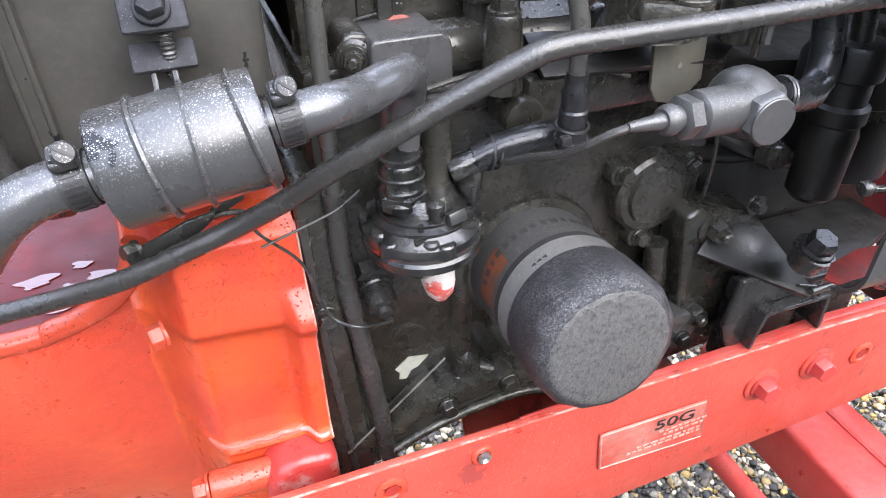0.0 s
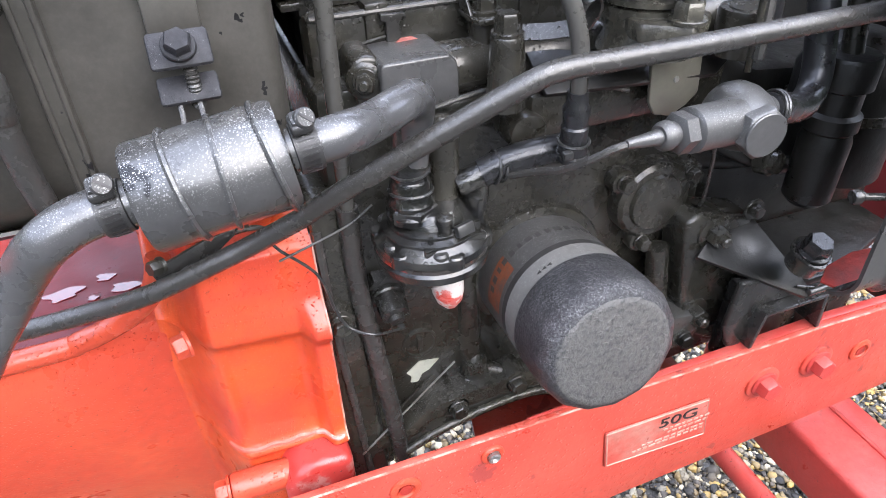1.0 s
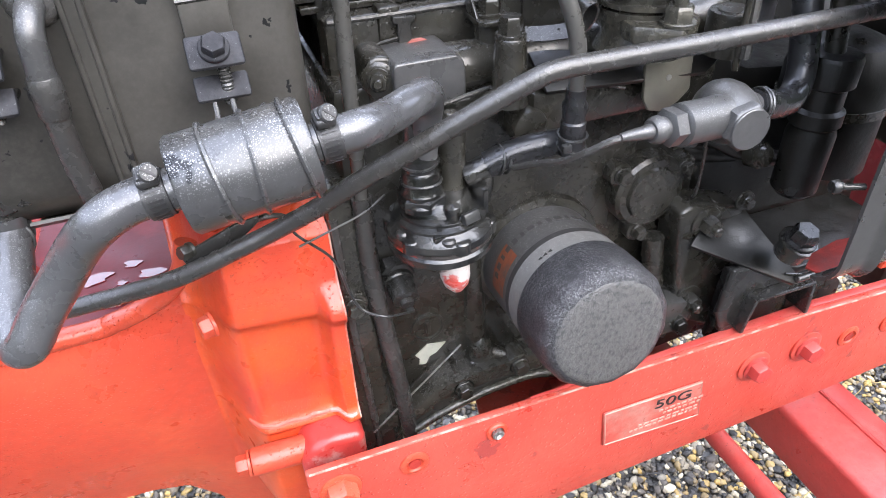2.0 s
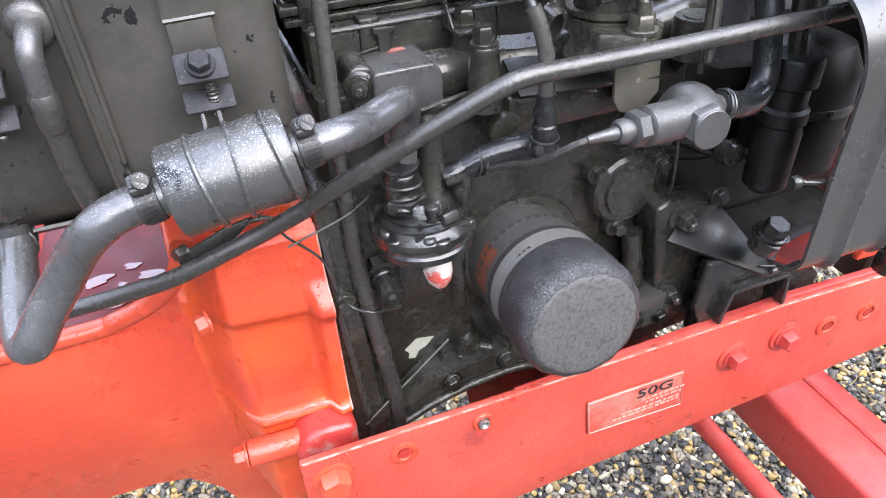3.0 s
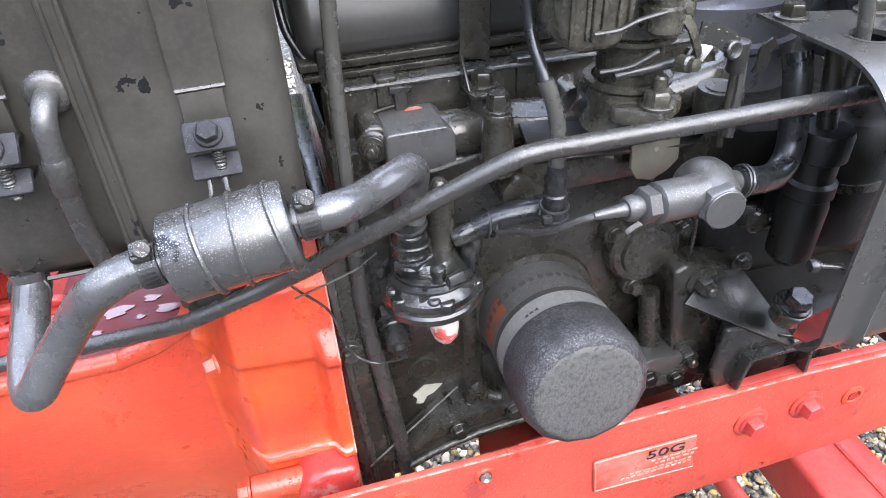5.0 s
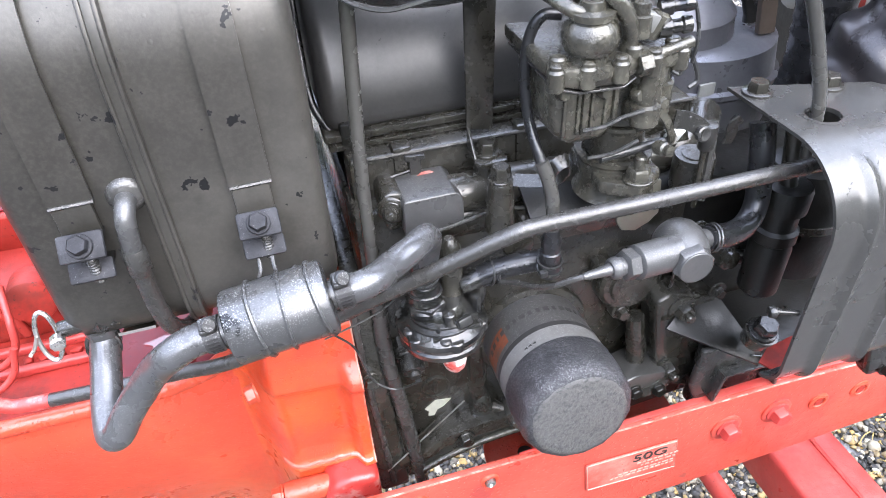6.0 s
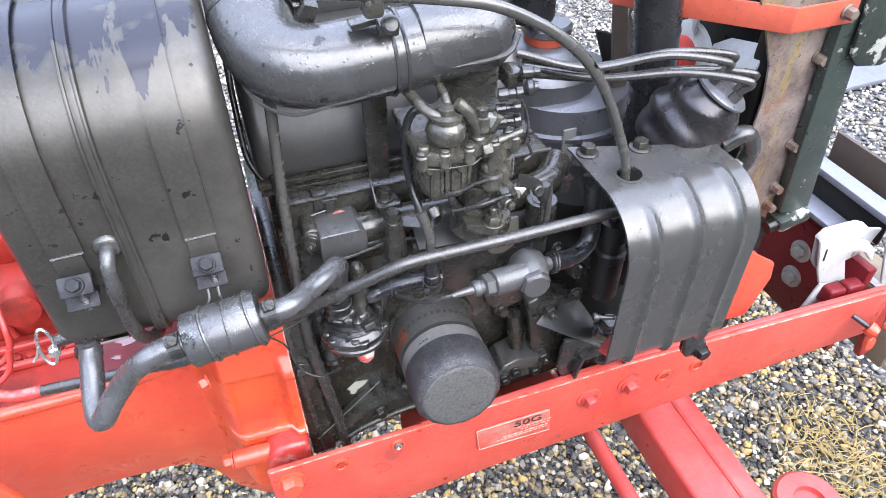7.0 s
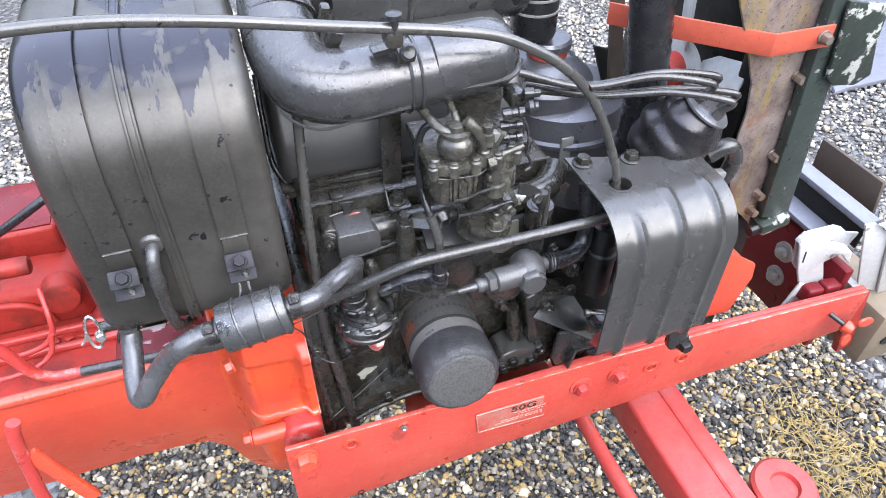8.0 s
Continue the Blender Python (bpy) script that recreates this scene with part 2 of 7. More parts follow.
def rusty_material():
    """Old sheet: taupe paint worn to yellow in a broad ragged streak, with rust bloom, dark pits and pale flakes."""
    m, nt, b = shader("yellowed rusty sheet", 0.42)
    v = coords(nt)
    mp = nt.nodes.new("ShaderNodeMapping")
    mp.inputs["Scale"].default_value = (34, 20, 7)
    nt.links.new(v, mp.inputs["Vector"])
    streak = noise_tex(nt, 1.0, 8, 0.68, mp.outputs[0])
    col = mix(nt, ramp(nt, noise_tex(nt, 26, 8, 0.72, v), [(0.38, 0.0), (0.62, 1.0)]), (0.085, 0.062, 0.052), (0.215, 0.175, 0.150))
    col = mix(nt, ramp(nt, streak, [(0.51, 0.0), (0.58, 0.8)]), col, (0.215, 0.160, 0.055))
    col = mix(nt, ramp(nt, noise_tex(nt, 15, 8, 0.75, v), [(0.55, 0.0), (0.66, 0.75)]), col, (0.15, 0.060, 0.022))
    for scale, share, tint in ((230, 0.26, (0.030, 0.018, 0.013)), (420, 0.34, (0.05, 0.026, 0.016)), (330, 0.07, (0.45, 0.42, 0.38))):
        vo = nt.nodes.new("ShaderNodeTexVoronoi")
        vo.inputs["Scale"].default_value = scale
        nt.links.new(mix(nt, 0.012, v, noise_tex(nt, 350, 3, 0.6, v), "ADD"), vo.inputs["Vector"])
        dots = ramp(nt, vo.outputs["Distance"], [(0.18, 0.9), (0.42, 0.0)])
        some = ramp(nt, vo.outputs["Color"], [(1 - share, 0.0), (1.03 - share, 1.0)])
        col = mix(nt, mix(nt, 1.0, dots, some, "MULTIPLY"), col, tint)
    nt.links.new(col, b.inputs["Base Color"])
    nt.links.new(ramp(nt, noise_tex(nt, 40, 5, 0.6, v), [(0.35, 0.28), (0.7, 0.6)]), b.inputs["Roughness"])
    bump(nt, b, noise_tex(nt, 120, 6, 0.7, v), 0.45, 0.0012)
    return m


RUSTY = rusty_material()
RUST_BOLT = painted("rust-browned bolt", (0.20, 0.155, 0.12), (0.12, 0.07, 0.045), 0.42, 200, 60, wear=(0.45, 0.6), relief=0.5, metal=0.3)
GREEN = painted("dark green paint", (0.030, 0.040, 0.032), (0.055, 0.066, 0.054), 0.36, 140, 20, relief=0.6, chips=(0.22, 0.22, 0.19), flecks=(((0.3, 0.3, 0.27), 160, 0.45), ((0.10, 0.08, 0.06), 300, 0.4)))
GREEN_CHIPPED = painted("chipped green over white", (0.02, 0.028, 0.02), (0.40, 0.41, 0.36), 0.45, 120, 48, wear=(0.545, 0.575), relief=0.6, flecks=(((0.12, 0.05, 0.02), 160, 0.5),))
FAN = painted("pale grey plastic", (0.34, 0.345, 0.325), (0.29, 0.295, 0.28), 0.4, 160, 14, relief=0.1)
WHITE = painted("white sheet paint", (0.44, 0.44, 0.42), (0.34, 0.33, 0.30), 0.4, 120, 12, relief=0.15, chips=(0.2, 0.16, 0.12), flecks=(((0.12, 0.09, 0.06), 120, 0.4),))
BLUEGREY = painted("pale blue grey sheet", (0.16, 0.165, 0.19), (0.12, 0.125, 0.145), 0.4, 120, 12, relief=0.15, flecks=(((0.08, 0.07, 0.06), 120, 0.3),))
CARD = painted("brown board", (0.07, 0.052, 0.038), (0.05, 0.04, 0.03), 0.7, 160, 12, relief=0.2)
BRACE_RED = painted("faded orange red paint", (0.44, 0.080, 0.042), (0.36, 0.085, 0.055), 0.45, 120, 25, relief=0.3, dust=(0.4, 0.18, 0.14), flecks=(((0.10, 0.03, 0.02), 140, 0.6),))
LAVENDER = painted("weathered grey enamel", (0.13, 0.13, 0.138), (0.10, 0.10, 0.106), 0.36, 200, 14, relief=0.15, metal=0.6, flecks=(((0.05, 0.05, 0.05), 150, 0.4),))
STRAW = painted("dry straw", (0.34, 0.25, 0.09), (0.28, 0.20, 0.075), 0.6, 160, 20, relief=0.2)
EDGE_WORN = painted("worn pale paint edge", (0.50, 0.30, 0.24), (0.54, 0.08, 0.05), 0.45, 160, 70, wear=(0.44, 0.54), relief=0.2)
LEAF = painted("dry red leaf", (0.22, 0.035, 0.02), (0.14, 0.02, 0.015), 0.5, 200, 60, relief=0.3)
# Grime, and at gear cover and shield corner also shade put into the red.
DIRTY_SHADE_RED = painted("grimy and shaded red paint", (0.33, 0.030, 0.021), (0.17, 0.024, 0.017), 0.48, 130, 26, wear=(0.5, 0.62), relief=0.7, spec=0.25, flecks=(((0.04, 0.02, 0.015), 150, 0.7),))
# Wet red, darkened further: shade and dark reflections are put into the colour.
WET_SHADE_RED = painted("dark red paint, wet and shaded", (0.13, 0.010, 0.013), (0.22, 0.018, 0.020), 0.36, 90, 14, relief=0.3, rough_var=0.14, spec=0.22, flecks=(((0.03, 0.012, 0.012), 120, 0.5),))
CAP_GREY = painted("grey moulded cap", (0.12, 0.12, 0.125), (0.09, 0.09, 0.09), 0.35, 200, 20, relief=0.15, metal=0.4)
WOOD = painted("weathered timber", (0.18, 0.14, 0.09), (0.12, 0.095, 0.06), 0.7, 90, 14, relief=0.5)

def tank_material():
    """Satin black sheet; old rain has left dark wet runs on the curve of the top."""
    m, nt, b = shader("rain-marked satin black", 0.34, 0.45, 0.0)
    v = coords(nt)
    mp = nt.nodes.new("ShaderNodeMapping")
    mp.inputs["Scale"].default_value = (52, 13, 13)
    nt.links.new(v, mp.inputs["Vector"])
    runs = noise_tex(nt, 1.0, 5, 0.6, mp.outputs[0])
    sp = nt.nodes.new("ShaderNodeSeparateXYZ")
    nt.links.new(v, sp.inputs[0])
    high = nt.nodes.new("ShaderNodeMath")
    high.operation = "MULTIPLY_ADD"
    nt.links.new(sp.outputs["Z"], high.inputs[0])
    high.inputs[1].default_value, high.inputs[2].default_value = 8.0, -8.62
    tide = mix(nt, 1.0, high.outputs[0], runs, "ADD")
    tide = ramp(nt, tide, [(0.49, 0.0), (0.505, 1.0)])
    tide = mix(nt, 1.0, tide, ramp(nt, noise_tex(nt, 16, 3, 0.5, v), [(0.44, 0.0), (0.47, 1.0)]), "MULTIPLY")
    col = mix(nt, ramp(nt, noise_tex(nt, 9, 6, 0.6, v), [(0.32, 0.0), (0.68, 1.0)]), (0.036, 0.0335, 0.028), (0.082, 0.077, 0.066))
    col = mix(nt, ramp(nt, noise_tex(nt, 420, 4, 0.7, v), [(0.42, 0.0), (0.68, 0.25)]), col, (0.11, 0.102, 0.088))
    col = mix(nt, ramp(nt, noise_tex(nt, 30, 5, 0.7, v), [(0.45, 0.0), (0.75, 0.6)]), col, (0.030, 0.029, 0.025))
    chip = ramp(nt, noise_tex(nt, 72, 4, 0.58, v), [(0.66, 0.0), (0.667, 1.0)])
    col = mix(nt, chip, col, (0.012, 0.012, 0.012))
    nt.links.new(mix(nt, tide, col, (0.020, 0.020, 0.026)), b.inputs["Base Color"])
    nt.links.new(mix(nt, tide, 0.38, 0.27), b.inputs["Roughness"])
    drops = nt.nodes.new("ShaderNodeTexVoronoi")
    drops.inputs["Scale"].default_value = 230
    nt.links.new(v, drops.inputs["Vector"])
    wet = mix(nt, 1.0, ramp(nt, drops.outputs["Distance"], [(0.0, 1.0), (0.3, 0.0)]), ramp(nt, drops.outputs["Color"], [(0.62, 0.0), (0.64, 1.0)]), "MULTIPLY")
    bump(nt, b, mix(nt, 0.45, mix(nt, 0.35, noise_tex(nt, 260, 4, 0.6, v), chip), wet), 0.22, 0.0012)
    return m


TANK = tank_material()
WATER, wnt, wb = shader("rainwater", 0.03, 0, 0, 0.5)
wb.inputs["Base Color"].default_value = (0.14, 0.02, 0.018, 1)
wb.inputs["Coat Weight"].default_value = 1.0

# ---- mesh helpers ----
def rgb_ring(c, u, v, r, seg, ph=0.0):
    return [c + u * (r * math.cos(2 * math.pi * i / seg + ph)) + v * (r * math.sin(2 * math.pi * i / seg + ph)) for i in range(seg)]


def frame_of(d):
    d = d.normalized()
    a = Vector((0, 0, 1)) if abs(d.z) < 0.9 else Vector((1, 0, 0))
    u = d.cross(a).normalized()
    return u, d.cross(u).normalized()


def rings(bm, loops, cap=True, closed=False):
    vs = [[bm.verts.new(p) for p in l] for l in loops]
    n = len(vs[0])
    pairs = list(zip(vs, vs[1:])) + ([(vs[-1], vs[0])] if closed else [])
    for a, b in pairs:
        for i in range(n):
            bm.faces.new((a[i], a[(i + 1) % n], b[(i + 1) % n], b[i]))
    if cap and not closed:
        bm.faces.new(vs[0][::-1])
        bm.faces.new(vs[-1])


def lathe(p0, d, profile, seg=28, bm=None, ph=0.0):
    """A turned body: profile rows of (height along d, radius)."""
    bm = bm or bmesh.new()
    p0, d = Vector(p0), Vector(d).normalized()
    u, v = frame_of(d)
    rings(bm, [rgb_ring(p0 + d * h, u, v, max(r, 1e-5), seg, ph) for h, r in profile])
    return bm


def ring(p0, d, profile, seg=28):
    """A turned ring with an open middle."""
    bm = bmesh.new()
    p0, d = Vector(p0), Vector(d).normalized()
    u, v = frame_of(d)
    rings(bm, [rgb_ring(p0 + d * h, u, v, r, seg) for h, r in profile], closed=True)
    return bm


def cyl(p0, p1, r, r1=None, seg=20, bev=0.0, bm=None):
    p0, p1 = Vector(p0), Vector(p1)
    h, r1 = (p1 - p0).length, r if r1 is None else r1
    b = min(bev, h * 0.45)
    prof = [(0, r), (h, r1)] if b <= 0 else [(0, r - b), (b * 0.3, r - b * 0.3), (b, r), (h - b, r1), (h - b * 0.3, r1 - b * 0.3), (h, r1 - b)]
    return lathe(p0, p1 - p0, prof, seg, bm)


def spline(points, n=8):
    pts = [Vector(p) for p in points]
    ext = [pts[0] * 2 - pts[1]] + pts + [pts[-1] * 2 - pts[-2]]
    out = []
    for a, b, c, d in zip(ext, ext[1:], ext[2:], ext[3:]):
        for i in range(n):
            t = i / n
            out.append(0.5 * (2 * b + (c - a) * t + (2 * a - 5 * b + 4 * c - d) * t * t + (3 * b - a - 3 * c + d) * t ** 3))
    return out + [pts[-1]]


def tube(points, r, seg=12, n=8, bm=None, ribs=None, smooth=True):
    """A round bar or hose along a line; ribs (pitch, depth) corrugates it."""
    bm = bm or bmesh.new()
    pts = spline(points, n) if smooth else [Vector(p) for p in points]
    if ribs:
        dense = []
        for a, b in zip(pts, pts[1:]):
            k = max(1, int((b - a).length / (ribs[0] / 4)))
            dense += [a.lerp(b, i / k) for i in range(k)]
        pts = dense + [pts[-1]]
    loops, u, run = [], None, 0.0
    for i, p in enumerate(pts):
        d = (pts[min(i + 1, len(pts) - 1)] - pts[max(i - 1, 0)]).normalized()
        u = frame_of(d)[0] if u is None else (u - d * u.dot(d)).normalized()
        if i:
            run += (p - pts[i - 1]).length
        rr = r + (ribs[1] * math.sin(2 * math.pi * run / ribs[0]) if ribs else 0)
        loops.append(rgb_ring(p, u, d.cross(u), rr, seg))
    rings(bm, loops)
    return bm


def ribbon(points, side, w, t, n=6, bm=None):
    """A flat bent strip along a line; side is its width's direction."""
    bm = bm or bmesh.new()
    pts, side = spline(points, n), Vector(side).normalized()
    loops = []
    for i, p in enumerate(pts):
        d = (pts[min(i + 1, len(pts) - 1)] - pts[max(i - 1, 0)]).normalized()
        sd = (side - d * side.dot(d)).normalized()
        nn = d.cross(sd)
        loops.append([p + sd * a * w / 2 + nn * b * t / 2 for a, b in ((-1, -1), (1, -1), (1, 1), (-1, 1))])
    rings(bm, loops)
    return bm


def bevelled(bm, w, seg=2, angle=30):
    if w > 0:
        bm.normal_update()
        es = [e for e in bm.edges if len(e.link_faces) == 2 and e.calc_face_angle(0) > radians(angle)]
        bmesh.ops.bevel(bm, geom=es, offset=w, segments=seg, profile=0.5, affect="EDGES", clamp_overlap=True)
    return bm


def box(c, s, bev=0.002, rot=None, seg=2):
    bm = bmesh.new()
    bmesh.ops.create_cube(bm, size=1.0)
    bmesh.ops.scale(bm, vec=s, verts=bm.verts)
    bevelled(bm, bev, seg)
    m = Matrix.Translation(c) @ (pose(0, 0, 0, *rot) if rot else Matrix())
    bmesh.ops.transform(bm, matrix=m, verts=bm.verts)
    return bm


def prism(poly, depth, origin, u, v, bev=0.0015, seg=2):
    """A plate: an outline in the plane u, v from origin, thick along u x v."""
    bm = bmesh.new()
    o, u, v = Vector(origin), Vector(u).normalized(), Vector(v).normalized()
    w = u.cross(v)
    a = [bm.verts.new(o + u * x + v * y) for x, y in poly]
    b = [bm.verts.new(o + u * x + v * y + w * depth) for x, y in poly]
    n = len(poly)
    bm.faces.new(a[::-1])
    bm.faces.new(b)
    for i in range(n):
        bm.faces.new((a[i], a[(i + 1) % n], b[(i + 1) % n], b[i]))
    bmesh.ops.recalc_face_normals(bm, faces=bm.faces)
    return bevelled(bm, bev, seg)


def xz(poly, y0, y1, bev=0.002, seg=2):
    """A plate with its outline in x and z, from y0 back to y1."""
    return prism([(x, z) for x, z in poly], y1 - y0, (0, y1, 0), (1, 0, 0), (0, 0, 1), bev, seg)


def yz(poly, x0, x1, bev=0.002, seg=2):
    return prism([(y, z) for y, z in poly], x1 - x0, (x0, 0, 0), (0, 1, 0), (0, 0, 1), bev, seg)


def xy(poly, z0, z1, bev=0.002, seg=2):
    return prism([(x, y) for x, y in poly], z1 - z0, (0, 0, z0), (1, 0, 0), (0, 1, 0), bev, seg)


def add(bm, *others):
    """Joins meshes into the first."""
    for o in others:
        me = bpy.data.meshes.new("tmp")
        o.to_mesh(me)
        o.free()
        bm.from_mesh(me)
        bpy.data.meshes.remove(me)
    return bm


def bolt_bm(p, d, af=0.013, h=0.006, washer=0.009, stud=0.0):
    """A hexagon head on a washer, looking along d."""
    p, d = Vector(p), Vector(d).normalized()
    bm = lathe(p, d, [(0, washer), (0.0014, washer), (0.0018, washer * 0.94)], 20)
    r = af / 2 / math.cos(math.pi / 6)
    lathe(p + d * 0.0017, d, [(0, r), (h * 0.8, r), (h, r * 0.86)], 6, bm, 0.3)
    if stud:
        lathe(p + d * (h + 0.0017), d, [(0, af * 0.3), (stud, af * 0.3), (stud + 0.001, af * 0.22)], 12, bm)
    return bm


def mesh_of(name, bm, material, flat=38):
    bmesh.ops.recalc_face_normals(bm, faces=bm.faces)
    me = bpy.data.meshes.new(name)
    bm.to_mesh(me)
    bm.free()
    me.materials.append(material)
    me.shade_smooth()
    me.set_sharp_from_angle(angle=radians(flat))
    return me


def part(name, bm, material, parent, label=""):
    """One mesh under a thing or under a part."""
    ob = new(name, mesh_of(name, bm, material))
    ob.parent = parent
    if label:
        ob["label"] = label
    return ob


def thing(name, label, category, group="", kind=""):
    """The empty that carries a thing's parts."""
    return tagged(new(name), label, category, group, kind)


def solid(name, bm, material, label, category, group="", kind=""):
    return tagged(new(name, mesh_of(name, bm, material)), label, category, group, kind)


def bolt(parent, p, d, material, af=0.013, h=0.006, washer=0.009, stud=0.0, label=""):
    return part("bolt", bolt_bm(p, d, af, h, washer, stud), material, parent, label)


FRONT = Vector((0, -1, 0))
UP = Vector((0, 0, 1))

# ================= SETTING =================
GZ = 0.09  # height of the gravel


def stones(name, x0, x1, y0, y1, count, size, sub, seed, label, material):
    """Loose pebbles of mixed size, joined: nobody could count them."""
    rng = np.random.default_rng(seed)
    bm = bmesh.new()
    bmesh.ops.create_icosphere(bm, subdivisions=sub, radius=1.0)
    base = np.array([v.co[:] for v in bm.verts])
    tri = np.array([[v.index for v in f.verts] for f in bm.faces])
    bm.free()
    nv = len(base)
    pos = np.column_stack([rng.uniform(x0, x1, count), rng.uniform(y0, y1, count), GZ + rng.uniform(-0.003, 0.004, count)])
    sz = size * rng.lognormal(0, 0.3, count)[:, None] * np.column_stack([rng.uniform(0.8, 1.35, count), rng.uniform(0.7, 1.05, count), rng.uniform(0.5, 0.8, count)]) * 0.5
    lump = 1 + rng.normal(0, 0.17, (count, nv, 1))
    v = base[None] * lump * sz[:, None, :]
    a, b = rng.uniform(0, 2 * np.pi, count), rng.normal(0, 0.35, count)
    ca, sa, cb, sb = np.cos(a)[:, None], np.sin(a)[:, None], np.cos(b)[:, None], np.sin(b)[:, None]
    x, y, z = v[..., 0], v[..., 1], v[..., 2]
    x, z = x * cb + z * sb, z * cb - x * sb
    x, y = x * ca - y * sa, x * sa + y * ca
    v = np.stack([x, y, z], -1) + pos[:, None, :]
    me = bpy.data.meshes.new(name)
    n, m = count * nv, count * len(tri)
    me.vertices.add(n)
    me.vertices.foreach_set("co", v.reshape(-1).astype(np.float32))
    me.loops.add(m * 3)
    me.loops.foreach_set("vertex_index", (tri[None] + (np.arange(count) * nv)[:, None, None]).reshape(-1).astype(np.int32))
    me.polygons.add(m)
    me.polygons.foreach_set("loop_start", (np.arange(m) * 3).astype(np.int32))
    me.update(calc_edges=True)
    me.shade_smooth()
    me.materials.append(material)
    return tagged(new(name, me), label, "gravel", kind="stuff")


def pebble_material(dry=False):
    m, nt, b = shader("pebbles paled for sky shine" if dry else "wet mixed pebbles", 0.7 if dry else 0.55, 0, 0, 0.35)
    g = nt.nodes.new("ShaderNodeNewGeometry").outputs["Random Per Island"]
    c = ramp(nt, g, [(0.0, (0.011, 0.0095, 0.008)), (0.22, (0.034, 0.030, 0.026)), (0.38, (0.080, 0.066, 0.050)), (0.47, (0.20, 0.14, 0.06)),
                     (0.60, (0.38, 0.25, 0.07)), (0.66, (0.10, 0.082, 0.062)), (0.78, (0.22, 0.185, 0.125)), (0.92, (0.50, 0.44, 0.31)), (1.0, (0.04, 0.036, 0.033))])
    # Paler far stones: the sky's shine on wet gravel is mixed into their colour.
    if dry:
        c = mix(nt, 0.55, c, ramp(nt, g, [(0.0, (0.20, 0.19, 0.17)), (0.5, (0.36, 0.345, 0.31)), (1.0, (0.52, 0.50, 0.45))]))
    v = coords(nt)
    c = mix(nt, ramp(nt, noise_tex(nt, 160, 5, 0.7, v), [(0.35, 0.0), (0.8, 0.5)]), c, (0.06, 0.057, 0.052))
    nt.links.new(c, b.inputs["Base Color"])
    bump(nt, b, noise_tex(nt, 400, 4, 0.6, v), 0.25, 0.001)
    return m


def soil_material():
    m, nt, b = shader("gravel bed", 0.8)
    v = coords(nt)
    vo = nt.nodes.new("ShaderNodeTexVoronoi")
    vo.inputs["Scale"].default_value = 75
    nt.links.new(v, vo.inputs["Vector"])
    c = mix(nt, ramp(nt, noise_tex(nt, 5, 6, 0.6, v), [(0.3, 0.2), (0.7, 0.8)]), (0.042, 0.038, 0.031), (0.095, 0.085, 0.070))
    c = mix(nt, 0.6, c, ramp(nt, vo.outputs["Color"], [(0.2, 0.022), (0.5, 0.07), (0.8, 0.19)]))
    nt.links.new(c, b.inputs["Base Color"])
    bump(nt, b, ramp(nt, vo.outputs["Distance"], [(0.0, 1.0), (0.7, 0.0)]), 0.8, 0.008)
    return m


DARK_RING = painted("dark green surround", (0.035, 0.05, 0.02), (0.06, 0.075, 0.035), 0.7, 30, 6, relief=0.8)
PEBBLE, PEBBLE_PALE, SOIL = pebble_material(), pebble_material(True), soil_material()
bm = bmesh.new()
bmesh.ops.create_grid(bm, x_segments=60, y_segments=60, size=60)
for q in bm.verts:
    q.co.z = GZ - 0.005
tagged(new("ground", mesh_of("ground", bm, SOIL)), "grey gravel yard reaching far away", "ground", kind="structure")

# Made-up ring outside every view: it darkens horizon reflections and blocks low sky.
bm = bmesh.new()
hn = 64
ring_loops = []
for zz, rr in ((GZ - 0.02, 5.0), (0.7, 4.8), (1.5, 4.9), (2.9, 5.3)):
    ring_loops.append([Vector((0.2 + (rr + 0.25 * math.sin(7.3 * i) + 0.2 * math.sin(2.9 * i + zz)) * math.cos(2 * math.pi * i / hn), (rr + 0.25 * math.sin(5.1 * i)) * math.sin(2 * math.pi * i / hn), zz + (0.25 * math.sin(3.7 * i) if zz > 1.8 else 0))) for i in range(hn)])
rings(bm, ring_loops, cap=False)
tagged(new("reflection_ring", mesh_of("reflection_ring", bm, DARK_RING)), "unseen dark green ring added to darken reflections", "hedge", kind="structure")
stones("gravel", -0.44, 1.20, -0.22, 0.62, 28500, 0.0094, 2, 3, "wet mixed grey, white and ochre pebbles", PEBBLE)
stones("gravel", 1.20, 3.1, -0.22, 2.2, 19000, 0.0140, 1, 4, "mixed pebbles, paled for sky shine", PEBBLE_PALE)
stones("gravel", -1.0, 1.20, 0.62, 2.5, 16500, 0.0145, 1, 5, "mixed pebbles behind the machine, paled for sky shine", PEBBLE_PALE)

# ================= RED CHASSIS =================
rail = thing("frame_rail", "red painted steel chassis rail with bolts and a data plate", "frame rail")
web = [(0.004, 0.700), (0.38, 0.696), (0.53, 0.688), (0.742, 0.676), (0.742, 0.604), (0.52, 0.597), (0.40, 0.590), (0.22, 0.583), (0.004, 0.568)]
part("web", xz(web, 0.0, 0.006, 0.002, 2), RAIL_RED, rail)
part("bottom_flange", prism([(0.01, 0.568), (0.22, 0.5825), (0.40, 0.5895), (0.52, 0.5965), (0.735, 0.6035), (0.735, 0.6115), (0.52, 0.6045), (0.40, 0.5975), (0.22, 0.5905), (0.01, 0.576)],
     -0.04, (0, 0.013, 0), (1, 0, 0), (0, 0, 1), 0.0012), RAIL_RED, rail)
